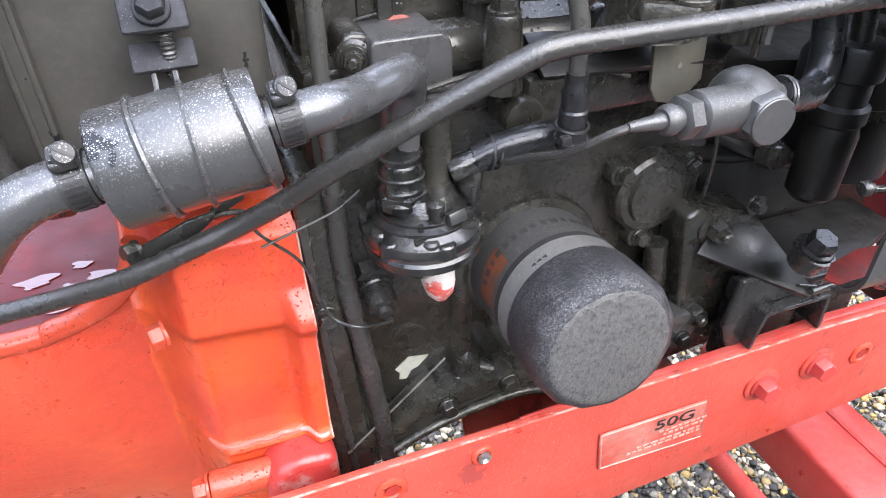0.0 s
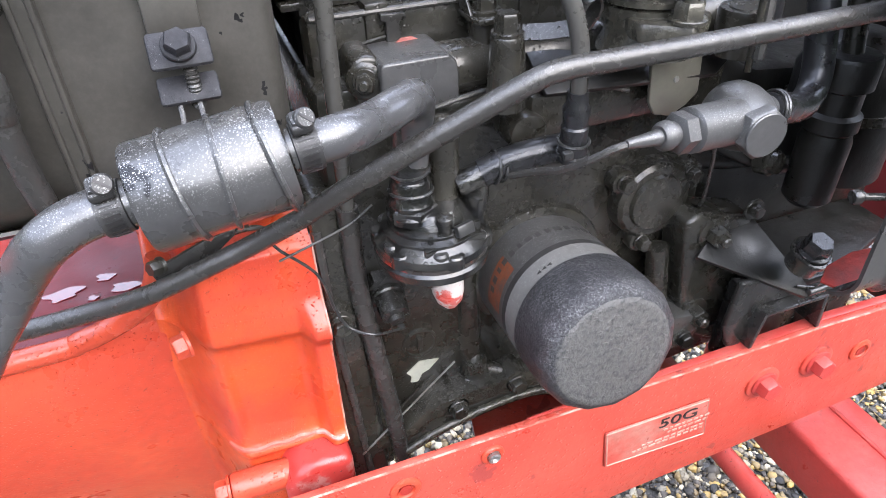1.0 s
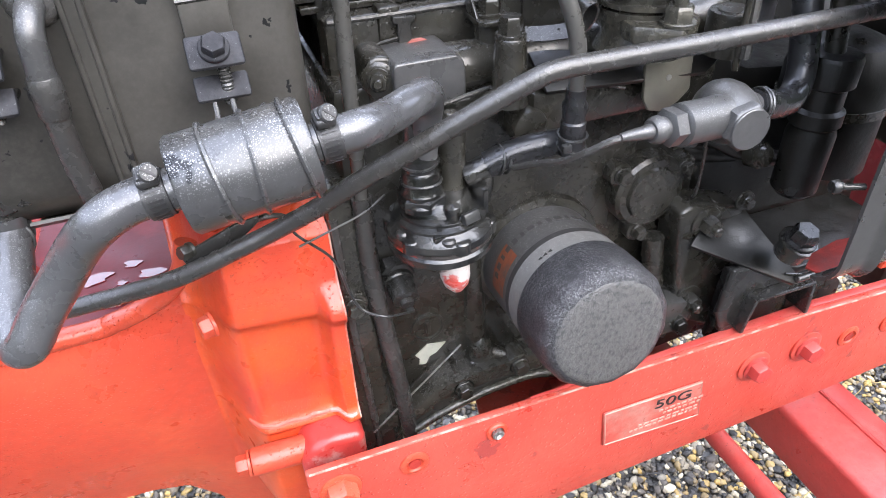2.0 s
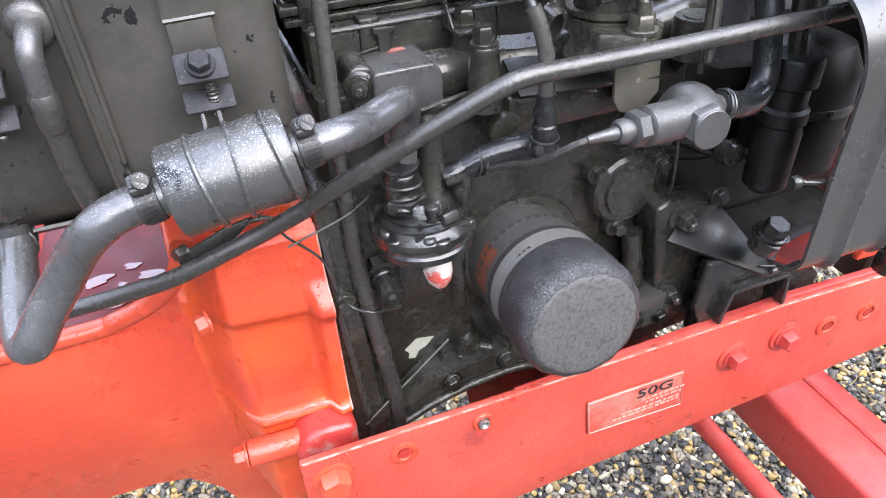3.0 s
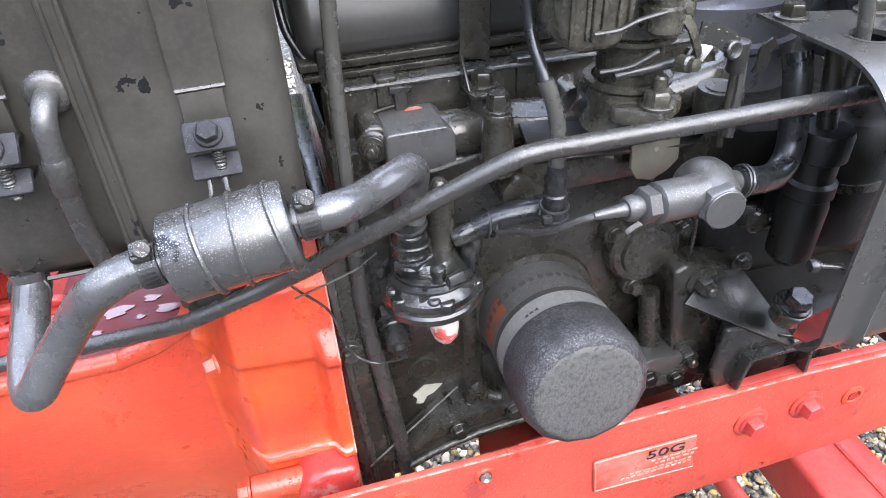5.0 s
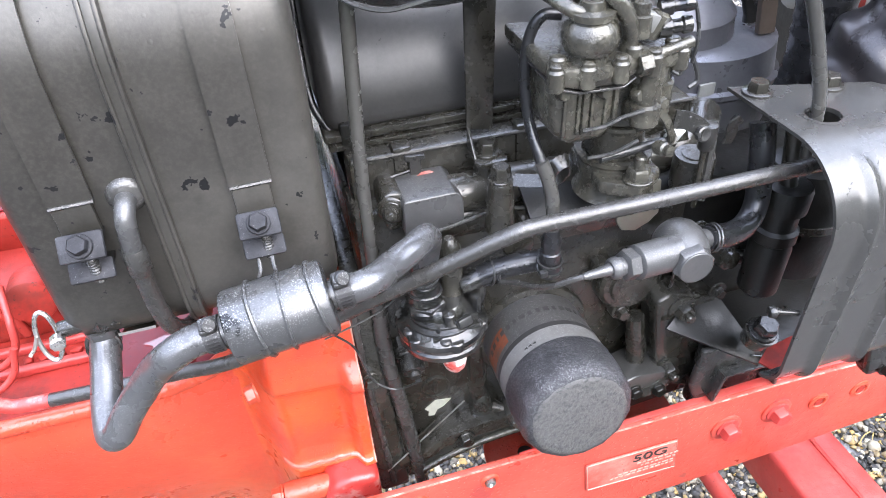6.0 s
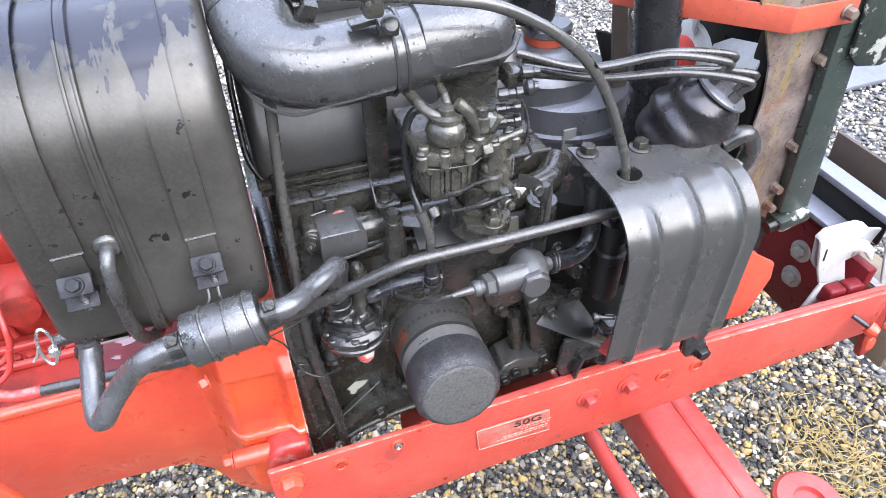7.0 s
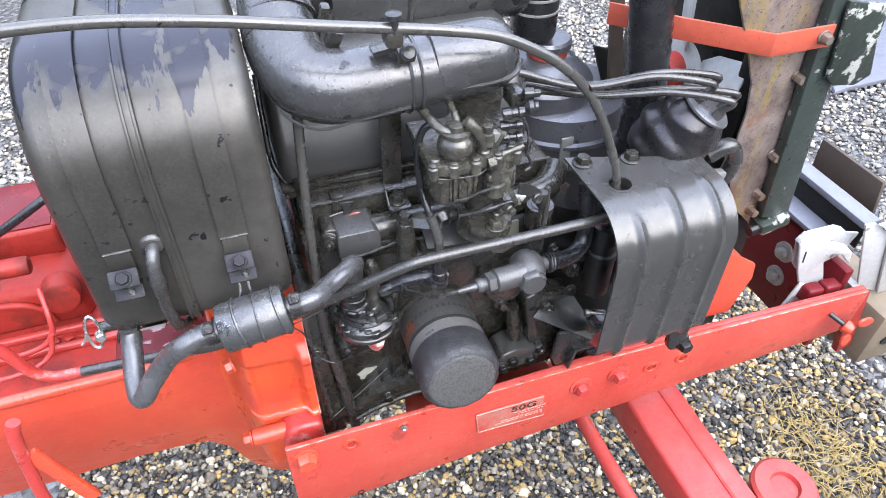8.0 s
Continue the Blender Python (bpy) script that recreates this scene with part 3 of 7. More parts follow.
part("top_flange", prism([(0, 0.0040), (0.23, 0.0040), (0.23, 0.0125), (0.0, 0.0064)], 0.0045, (0.15, 0, 0.6944), (1, 0, -0.0109), (0, 1, 0), 0.0010), DULL_RED, rail, "dull dirty red top flange")
part("top_flange", prism([(0.38, 0.6965), (0.53, 0.6885), (0.742, 0.6765), (0.742, 0.6715), (0.53, 0.6835), (0.38, 0.6915)], -0.0070, (0, 0.0055, 0), (1, 0, 0), (0, 0, 1), 0.0012), DULL_RED, rail, "dull dirty red top flange")
part("worn_edge", tube([(0.006, 0.0006, 0.6996), (0.38, 0.0006, 0.6956), (0.53, 0.0006, 0.6876), (0.74, 0.0006, 0.6757)], 0.0008, 6, smooth=False), EDGE_WORN, rail, "pale worn paint along the edge")
part("inner_flange", xy([(0.140, 0.0125), (0.34, 0.0125), (0.34, 0.13), (0.160, 0.13), (0.148, 0.08)], 0.590, 0.594, 0.001), RAIL_RED, rail)
for x, y in ((0.165, 0.055), (0.185, 0.070), (0.20, 0.045), (0.215, 0.075)):
    part("flange_hole", lathe((x, y, 0.5935), UP, [(0, 0.0075), (0.0008, 0.0075), (0.0009, 0.0001)], 16), DARK, rail)
for x, z in ((0.3335, 0.659), (0.3815, 0.661)):
    part("washer", lathe((x, 0.0005, z), FRONT, [(0, 0.0140), (0.0020, 0.0140), (0.0026, 0.0132)], 26), RAIL_RED, rail)
    bolt(rail, (x, -0.0020, z), FRONT, DULL_RED, 0.0145, 0.008, 0.0105)
for x, z, r in ((0.426, 0.655, 0.0098), (0.469, 0.655, 0.0098), (0.069, 0.680, 0.0095), (0.1245, 0.684, 0.0075)):
    part("rivet", lathe((x, 0.001, z), FRONT, [(0, r), (0.0022, r), (0.003, r * 0.88), (0.003, r * 0.62), (0.0012, r * 0.55), (0.0012, 0.0001)], 22), RED, rail)
    part("rivet_centre", lathe((x, -0.0004, z), FRONT, [(0, r * 0.42), (0.0012, r * 0.42), (0.0012, 0.0001)], 14), DIRTY_SHADE_RED, rail)
part("pin", lathe((0.1245, -0.001, 0.684), FRONT, [(0, 0.004), (0.003, 0.004), (0.0036, 0.003), (0.002, 0.0015)], 12), STEEL, rail, "bare steel pin")
bolt(rail, (0.022, 0, 0.679), FRONT, RED, 0.018, 0.010, 0.013)
part("hole_plug", lathe((0.071, 0.0005, 0.577), FRONT, [(0, 0.004), (0.0012, 0.004), (0.0012, 0.003), (-0.002, 0.003)], 14), DARK, rail, "dark open hole")

# the stamped plate with its raised letters
plate = part("data_plate", prism([(0, 0), (0.0825, 0.0), (0.0875, -0.039), (0.004, -0.0365)], 0.0016, (0.2045, -0.0004, 0.6655), (1, 0, -0.02), (0.02, 0, 1), 0.0006, 1), PLATE, rail, "worn red painted metal data plate")
part("plate_rim", tube([(0.2055, -0.002, 0.6645), (0.286, -0.002, 0.6628), (0.2905, -0.002, 0.6255), (0.2095, -0.002, 0.6300), (0.2055, -0.002, 0.6645)], 0.0006, 6, smooth=False), PLATE_WORN, plate, "bare worn rim")


def letters(txt, size, m, material, parent, name, label):
    cu = bpy.data.curves.new(name, "FONT")
    cu.body, cu.size, cu.extrude = txt, size, 0.0002
    ob = bpy.data.objects.new(name, cu)
    me = bpy.data.meshes.new_from_object(ob)
    bpy.data.objects.remove(ob)
    bm2 = bmesh.new()
    bm2.from_mesh(me)
    bmesh.ops.transform(bm2, matrix=m, verts=bm2.verts)
    return part(name, bm2, material, parent, label)


letters("50G", 0.0150, pose(0.2465, -0.0024, 0.6515, 90, 1, 0) @ Matrix.Diagonal((1.25, 0.85, 1, 1)), INK, plate, "lettering", "dark stamped characters reading 50G")
rng = random.Random(7)
for row, (x0, x1, z) in enumerate(((0.252, 0.286, 0.6475), (0.256, 0.286, 0.6435), (0.236, 0.287, 0.6385), (0.229, 0.287, 0.6350))):
    x = x0
    while x < x1:
        w = rng.uniform(0.002, 0.006)
        part("text_bar", box((x + w / 2, -0.0022, z), (w, 0.0006, 0.0017), 0), PLATE_WORN, plate)
        x += w + 0.0016

axle = thing("front_axle", "dusty red front axle beam with its kingpin hub", "axle")
part("beam", prism([(0.458, 0.50), (0.512, 0.50), (0.512, 0.44), (0.458, 0.44)], -0.33, (0, -0.16, 0), (1, 0, 0), (0, 0, 1), 0.006, 3), DULL_RED, axle)
part("flange", box((0.524, 0.005, 0.492), (0.032, 0.33, 0.012), 0.003), DULL_RED, axle)
part("weld", tube([(0.511, y, 0.4990) for y in np.linspace(-0.155, 0.16, 24)], 0.0026, 8), DULL_RED, axle)
part("hub", lathe((0.583, -0.125, 0.33), UP, [(0, 0.036), (0.155, 0.036), (0.158, 0.041), (0.166, 0.041), (0.170, 0.037), (0.170, 0.019), (0.164, 0.017), (0.164, 0.0001)], 36), DULL_RED, axle)
part("knuckle", box((0.535, -0.13, 0.43), (0.08, 0.075, 0.09), 0.015, None, 3), DULL_RED, axle)
part("wheel_spindle", cyl((0.583, -0.13, 0.36), (0.583, -0.19, 0.35), 0.03, bev=0.003), DULL_RED, axle)
part("stand_leg", cyl((0.583, -0.125, GZ - 0.004), (0.583, -0.125, 0.34), 0.03, bev=0.004), DULL_RED, axle)
tie = thing("tie_rod", "thin dusty red steering rod with a threaded joint", "rod")
part("bar", cyl((0.398, 0.16, 0.47), (0.400, -0.085, 0.47), 0.0105, seg=16), DULL_RED, tie)
part("joint", cyl((0.400, -0.082, 0.47), (0.401, -0.40, 0.468), 0.0145, seg=16, bev=0.002), DULL_RED, tie)

housing = thing("clutch_housing", "orange red painted cast clutch and gearbox housing", "housing")
# the casing: lofted along x, its skirt arched at the bottom
bm = bmesh.new()
loops = []
for x, zb, bulge in ((-0.60, 0.575, 0), (-0.25, 0.574, 0), (-0.16, 0.577, 0), (-0.11, 0.574, 0), (-0.085, 0.566, 0.001), (-0.066, 0.537, 0.005), (-0.048, 0.48, 0.010), (-0.02, 0.44, 0.012), (0.02, 0.43, 0.012), (0.044, 0.43, 0.012)):
    zs = [zb, zb + 0.02, zb + (0.74 - zb) * 0.45, 0.74, 0.765, 0.774, 0.778]
    ys = [y + bulge for y in (0.128, 0.122, 0.098, 0.078, 0.077, 0.081, 0.09)]
    loops.append([Vector((x, y, z)) for y, z in zip(ys, zs)] + [Vector((x, 0.17, 0.779)), Vector((x, 0.30, 0.779)), Vector((x, 0.30, zb))])
rings(bm, loops)
part("casing", bm, RED, housing)
part("ledge_lip", tube([(-0.50, 0.079, 0.780), (-0.25, 0.079, 0.780), (-0.10, 0.079, 0.780), (-0.075, 0.078, 0.783), (-0.056, 0.076, 0.790), (-0.042, 0.073, 0.800), (-0.032, 0.071, 0.812), (-0.026, 0.072, 0.828)], 0.0060, 12), RED, housing)
def ease(a, b, x):
    k = min(1.0, max(0.0, (x - a) / (b - a)))
    return k * k * (3 - 2 * k)


def ridge_z(x):
    return 0.6885 + 0.06 * (x + 0.02) - 0.002 * math.sin(60 * x)


def bell_y(x, z):
    """How far forward the cast front of the bell stands: sloped shelf, shallow panel, rim and lower ridge."""
    z0, z = z, z + 0.0025 + 0.0065 * min(1, max(0, (x + 0.03) / 0.07)) * (1 - ease(0.80, 0.83, z))
    case = 0.0885 + 0.13 * max(0.0, 0.74 - z) + 1.2 * max(0.0, z - 0.779)
    y = 0.0525 - 0.0085 * ease(0.776, 0.790, z) + 0.0060 * ease(0.792, 0.830, z) + 0.009 * ease(0.830, 0.8385, z)
    y -= 0.0105 * ease(0.0315, 0.0395, x) * (1 - ease(0.79, 0.81, z)) * ease(0.66, 0.70, z)
    y += 0.0025 * ease(-0.014, -0.006, x) * (1 - ease(0.028, 0.034, x)) * ease(0.702, 0.714, z) * (1 - ease(0.770, 0.784, z))
    y -= 0.0050 * math.exp(-((z0 - ridge_z(x)) / 0.0045) ** 2)
    w = ease(-0.040, -0.010, x)
    return case * (1 - w) + y * w


bm = bmesh.new()
NX, NZ = 90, 150
front = [[None] * (NZ + 1) for _ in range(NX + 1)]
for i in range(NX + 1):
    for j in range(NZ + 1):
        x, z = -0.040 + 0.0862 * i / NX, 0.600 + 0.2385 * j / NZ
        front[i][j] = bm.verts.new((x, bell_y(x, z), z))
for i in range(NX):
    for j in range(NZ):
        bm.faces.new((front[i][j], front[i + 1][j], front[i + 1][j + 1], front[i][j + 1]))
edge = [front[i][0] for i in range(NX + 1)] + [front[NX][j] for j in range(1, NZ + 1)] + [front[i][NZ] for i in range(NX - 1, -1, -1)] + [front[0][j] for j in range(NZ - 1, 0, -1)]
rear = [bm.verts.new((q.co.x, 0.24, q.co.z)) for q in edge]
for k in range(len(edge)):
    n1 = (k + 1) % len(edge)
    bm.faces.new((edge[k], rear[k], rear[n1], edge[n1]))
bm.faces.new(rear)
part("bell", bm, ORANGE, housing)


part("worn_edge", tube([(0.0464, bell_y(0.0462, z) + 0.0002, z) for z in np.linspace(0.692, 0.832, 24)], 0.0006, 6), EDGE_WORN, housing, "pale worn paint along the edge")
part("scuffed_line", tube([(x, bell_y(x, ridge_z(x) + 0.003) + 0.0009, ridge_z(x) + 0.003 + 0.0008 * math.sin(400 * x)) for x in np.linspace(-0.020, 0.0445, 14)], 0.0017, 8), EDGE_WORN, housing, "pale scuffed ridge")
# Wet ledge only below the tank; its dark red also paints the tank's shade.
part("wet_ledge", xy([(-0.128, 0.086), (-0.075, 0.086), (-0.045, 0.095), (-0.035, 0.14), (-0.035, 0.30), (-0.122, 0.30)], 0.7780, 0.7796, 0.0004, 1), WET_SHADE_RED, housing, "wet red ledge, tank's shade in its colour")
part("ledge", xy([(-0.60, 0.086), (-0.128, 0.086), (-0.122, 0.30), (-0.60, 0.30)], 0.7778, 0.7792, 0.0004, 1), DIRTY_SHADE_RED, housing, "grimy red ledge")
for y, x1 in ((0.128, -0.118), (0.151, -0.121)):
    part("ledge_rib", xz([(-0.42, 0.7788), (-0.42, 0.7858), (x1 - 0.004, 0.7862), (x1, 0.7838), (x1 + 0.002, 0.7788)], y - 0.0035, y + 0.0035, 0.0022, 3), DULL_RED, housing)
for k in range(7):
    part("ledge_nub", box((-0.192 + 0.011 * k, 0.1395, 0.7806), (0.004 + 0.002 * (k % 3), 0.008, 0.004), 0.0014, (0, 0, 17 * k)), DIRTY_SHADE_RED, housing)
part("boss", cyl((-0.0265, 0.043, 0.6745), (0.014, 0.043, 0.6720), 0.0092, seg=22, bev=0.003), RED, housing)
part("mount_lug", xz([(0.010, 0.684), (0.024, 0.690), (0.0465, 0.686), (0.0465, 0.60), (0.004, 0.60), (0.004, 0.672)], 0.028, 0.11, 0.006, 4), PINK, housing)
bolt(housing, (-0.0265, 0.043, 0.6745), (-1, 0, 0.06), RED, 0.011, 0.007, 0.0085)
bolt(housing, (-0.023, 0.05, 0.787), (-1, -0.3, 0), RED, 0.011, 0.006, 0.007)
# Gear cover and step: grimy red, deepened for shade from the tank above.
part("gear_cover", xz([(-0.56, 0.835), (-0.17, 0.828), (-0.150, 0.815), (-0.145, 0.776), (-0.56, 0.776)], 0.165, 0.34, 0.010, 3), DIRTY_SHADE_RED, housing)
part("step_block", box((-0.36, 0.259, 0.8425), (0.40, 0.086, 0.035), 0.005, None, 3), DIRTY_SHADE_RED, housing)
# Dark sheet on the step: a dark reflection painted as colour.
part("step_top", box((-0.36, 0.259, 0.8605), (0.392, 0.078, 0.002), 0.0008), WET_SHADE_RED, housing, "upper step with a dark reflection in its red")
part("round_boss", cyl((-0.163, 0.168, 0.826), (-0.161, 0.143, 0.829), 0.0168, seg=30, bev=0.0022), DIRTY_SHADE_RED, housing)
part("cover_ridge", tube([(-0.25, 0.163, 0.822), (-0.205, 0.160, 0.818), (-0.186, 0.160, 0.806), (-0.180, 0.158, 0.790)], 0.0034, 10), DIRTY_SHADE_RED, housing)
part("lug_pipe", cyl((-0.36, 0.155, 0.872), (-0.175, 0.16, 0.864), 0.009, seg=18, bev=0.004), DIRTY_SHADE_RED, housing)
part("bent_pipe", tube([(-0.24, 0.12, 0.79), (-0.19, 0.115, 0.80), (-0.172, 0.115, 0.815), (-0.168, 0.12, 0.835), (-0.172, 0.14, 0.85)], 0.0026, 10), DULL_RED, housing)
part("bent_pipe", tube([(-0.25, 0.10, 0.787), (-0.20, 0.10, 0.790), (-0.178, 0.105, 0.80), (-0.170, 0.11, 0.82)], 0.0024, 10), DULL_RED, housing)
for cx, cy, rx, ry, sd in ((-0.075, 0.100, 0.010, 0.0035, 1), (-0.088, 0.128, 0.010, 0.006, 2), (-0.055, 0.122, 0.008, 0.005, 3), (-0.066, 0.136, 0.005, 0.004, 4), (-0.050, 0.106, 0.005, 0.003, 5), (-0.098, 0.110, 0.004, 0.0025, 6), (-0.072, 0.118, 0.003, 0.002, 7)):
    pr = random.Random(sd)
    ph = [pr.uniform(0, 6.28) for _ in range(3)]
    out = [(cx + rx * (1 + 0.22 * math.sin(3 * g + ph[0]) + 0.15 * math.sin(5 * g + ph[1])) * math.cos(g), cy + ry * (1 + 0.22 * math.sin(2 * g + ph[2])) * math.sin(g)) for g in [2 * math.pi * k / 40 for k in range(40)]]
    part("puddle", xy(out, 0.7795, 0.7803, 0.0003, 1), WATER, housing, "small puddle of rainwater")

solid("black_cable", tube([(-0.40, 0.20, 0.84), (-0.26, 0.19, 0.862), (-0.205, 0.18, 0.885), (-0.150, 0.18, 0.915), (-0.11, 0.20, 0.93), (-0.06, 0.23, 0.93)], 0.0040, 10), RUBBER_DARK, "thin black cable lying behind the tank", "cable")
step = thing("step_bracket", "red painted tubular step bracket", "bracket")
part("upright", tube([(-0.194, 0.022, 0.818), (-0.198, 0.02, 0.805), (-0.204, 0.02, 0.765), (-0.211, 0.02, 0.70), (-0.218, 0.03, 0.60), (-0.224, 0.042, 0.535)], 0.0056, 14), PINK, step)
part("brace", prism([(0, 0), (0.012, 0.006), (0.036, -0.085), (0.024, -0.091)], 0.006, (-0.204, 0.0245, 0.772), (1, 0, 0), (0, 0, 1), 0.0015), RED, step)
part("plate", box((-0.228, 0.050, 0.532), (0.05, 0.06, 0.012), 0.003), RED, step)
# ================= ENGINE =================
block = thing("engine_block", "oily black painted engine block", "engine")
part("crankcase", xz([(0.060, 0.90), (0.300, 0.90), (0.300, 0.668), (0.10, 0.672), (0.060, 0.65)], 0.064, 0.30, 0.006), BLACK, block)
part("front_casting", xz([(0.300, 0.88), (0.33, 0.865), (0.455, 0.85), (0.478, 0.70), (0.46, 0.67), (0.35, 0.668), (0.300, 0.668)], 0.070, 0.30, 0.006), DARK, block)
part("casting_rail", tube([(0.285, 0.067, 0.815), (0.33, 0.066, 0.805), (0.40, 0.066, 0.80), (0.46, 0.067, 0.785)], 0.006, 10), DARK, block)
part("end_plate", xz([(0.047, 0.85), (0.061, 0.85), (0.072, 0.63), (0.0475, 0.63)], 0.050, 0.28, 0.003), BLACK, block)
part("plate_edge", xz([(0.0595, 0.85), (0.066, 0.85), (0.078, 0.63), (0.0705, 0.63)], 0.0565, 0.10, 0.002), GREASE, block)
part("flange_rib", tube([(0.0495, 0.0500, 0.835), (0.0515, 0.0495, 0.76), (0.0555, 0.0495, 0.70), (0.0590, 0.0500, 0.64)], 0.0026, 8), ROD, block, "worn flange edge")
part("flange_rib", tube([(0.0600, 0.0550, 0.845), (0.0625, 0.0545, 0.76), (0.0675, 0.0545, 0.70), (0.0715, 0.0550, 0.64)], 0.0020, 8), ROD, block, "worn flange edge")
part("flange_boss", cyl((0.0540, 0.060, 0.7790), (0.0535, 0.0440, 0.7780), 0.0085, seg=18, bev=0.002), BLACK, block)
bolt(block, (0.0535, 0.0440, 0.7780), FRONT, BLACK, 0.009, 0.005, 0.0065)
part("sump_flange", xz([(0.080, 0.666), (0.10, 0.684), (0.14, 0.690), (0.19, 0.690), (0.34, 0.686), (0.34, 0.660), (0.215, 0.648), (0.195, 0.664), (0.167, 0.671), (0.133, 0.668), (0.105, 0.661), (0.085, 0.650)], 0.046, 0.10, 0.0030), BLACK, block)
part("sump_lip", tube([(0.083, 0.0445, 0.653), (0.105, 0.0445, 0.662), (0.133, 0.0445, 0.669), (0.167, 0.0445, 0.672), (0.190, 0.0445, 0.666), (0.208, 0.0445, 0.652), (0.23, 0.0445, 0.646)], 0.0030, 10), GREASE, block)
part("oil_sump", xz([(0.20, 0.662), (0.40, 0.662), (0.38, 0.53), (0.24, 0.53), (0.21, 0.62)], 0.13, 0.26, 0.015, 3), BLACK, block)
for x, z in ((0.121, 0.678), (0.163, 0.684), (0.215, 0.680)):
    part("flange_lug", cyl((x, 0.066, z), (x, 0.046, z), 0.0095, seg=16, bev=0.002), BLACK, block)
    bolt(block, (x, 0.046, z), FRONT, BLACK, 0.010, 0.005, 0.0065)
part("side_rib", tube([(0.137, 0.069, 0.82), (0.137, 0.067, 0.72), (0.140, 0.064, 0.698)], 0.0085, 14), BLACK, block)
part("rib_foot", lathe((0.1395, 0.062, 0.692), UP, [(-0.010, 0.002), (-0.006, 0.0085), (0, 0.0105), (0.010, 0.0085), (0.016, 0.004)], 18), BLACK, block)
part("side_rib", tube([(0.140, 0.062, 0.694), (0.152, 0.058, 0.688), (0.163, 0.056, 0.681)], 0.0060, 10), BLACK, block)
part("side_rib", tube([(0.139, 0.062, 0.690), (0.130, 0.057, 0.681), (0.121, 0.054, 0.675)], 0.0060, 10), BLACK, block)
part("filter_boss", cyl((0.1815, 0.085, 0.765), (0.180, 0.058, 0.766), 0.044, seg=36, bev=0.004), BLACK, block)

part("cast_emblem", lathe((0.103, 0.064, 0.727), FRONT, [(0, 0.0115), (0.0010, 0.0115), (0.0014, 0.0108), (0.0014, 0.0098), (0.0002, 0.0094), (0.0002, 0.0001)], 28), BLACK, block, "cast ring emblem")
part("emblem_bar", box((0.103, 0.0628, 0.727), (0.003, 0.002, 0.010), 0.0006), BLACK, block)
part("paint_chip", xz([(0.093, 0.704), (0.102, 0.7115), (0.115, 0.709), (0.108, 0.702), (0.103, 0.700), (0.100, 0.694), (0.095, 0.695), (0.096, 0.700)], 0.0632, 0.0650, 0), CHIP, block, "pale flaked paint patch")
part("gusset", prism([(0, 0), (0.046, 0.030), (0.034, 0.0), (0.015, -0.012)], 0.0022, (0.0815, 0.060, 0.676), (1, 0.2, 0), (0, 0, 1), 0.0005), BLACK, block)
part("gusset_edge", tube([(0.082, 0.0535, 0.6762), (0.1255, 0.062, 0.7035)], 0.0007, 6, smooth=False), STEEL, block, "bright worn edge")
part("lower_gusset", prism([(0, 0), (0.022, 0.017), (0.024, -0.004)], 0.002, (0.0545, 0.049, 0.6600), (1, 0.1, 0), (0, 0, 1), 0.0004), BLACK, block)
part("gusset_edge", tube([(0.0550, 0.0475, 0.6600), (0.0760, 0.0490, 0.6770)], 0.0007, 6, smooth=False), STEEL, block, "bright worn edge")
sensor = thing("oil_sender", "black oil pressure sender with a wire clip", "sensor")
part("hex_base", lathe((0.0830, 0.066, 0.782), (0, -1, -0.25), [(0, 0.0120), (0.008, 0.0120), (0.009, 0.0105)], 6), BLACK_MATT, sensor)
part("collar", lathe((0.0835, 0.060, 0.779), (0, -1, -0.3), [(0, 0.0098), (0.005, 0.0098), (0.006, 0.009)], 24), BLACK_MATT, sensor)
part("body", lathe((0.0845, 0.056, 0.7765), (0, -1, -0.4), [(0, 0.0082), (0.006, 0.0088), (0.012, 0.0080), (0.013, 0.0045), (0.016, 0.004), (0.0165, 0.0001)], 20), BLACK_MATT, sensor)
part("terminal", box((0.086, 0.041, 0.7665), (0.004, 0.004, 0.002), 0.0005), STEEL_DARK, sensor)
solid("sender_wire", tube([(0.0269, 0.0430, 0.8427), (0.0295, 0.0410, 0.8367), (0.0454, 0.0400, 0.8170), (0.0511, 0.0380, 0.7932), (0.0570, 0.0360, 0.7805), (0.068, 0.03, 0.777), (0.084, 0.039, 0.767)], 0.0008, 8), STEEL_DARK, "thin bare grey wire to the sender", "wire")
part("round_cap_flange", lathe((0.256, 0.066, 0.799), FRONT, [(0, 0.027), (0.012, 0.026), (0.014, 0.0235), (0.014, 0.019), (0.0165, 0.0178), (0.0165, 0.0001)], 32), BLACK, block, "round black cover plate")
for x, z in ((0.233, 0.8165), (0.252, 0.769), (0.281, 0.812)):
    part("cap_ear", cyl((x, 0.066, z), (x, 0.0545, z), 0.0085, seg=14, bev=0.002), BLACK, block)
    bolt(block, (x, 0.0545, z), FRONT, BLACK, 0.009, 0.0045, 0.006)
part("pale_plate", xz([(0.245, 0.715), (0.262, 0.72), (0.285, 0.716), (0.292, 0.70), (0.285, 0.688), (0.242, 0.69), (0.238, 0.70)], 0.028, 0.06, 0.002), SHEET, block, "pale grey metal plate")
for x, z in ((0.258, 0.703), (0.28, 0.697), (0.247, 0.695)):
    bolt(block, (x, 0.028, z), FRONT, DARK, 0.009, 0.004, 0.006)
part("low_tube", cyl((0.262, 0.05, 0.765), (0.268, 0.045, 0.70), 0.0075, seg=14), BLACK, block)
part("low_tube", cyl((0.278, 0.058, 0.80), (0.280, 0.055, 0.70), 0.005, seg=12), BLACK, block)

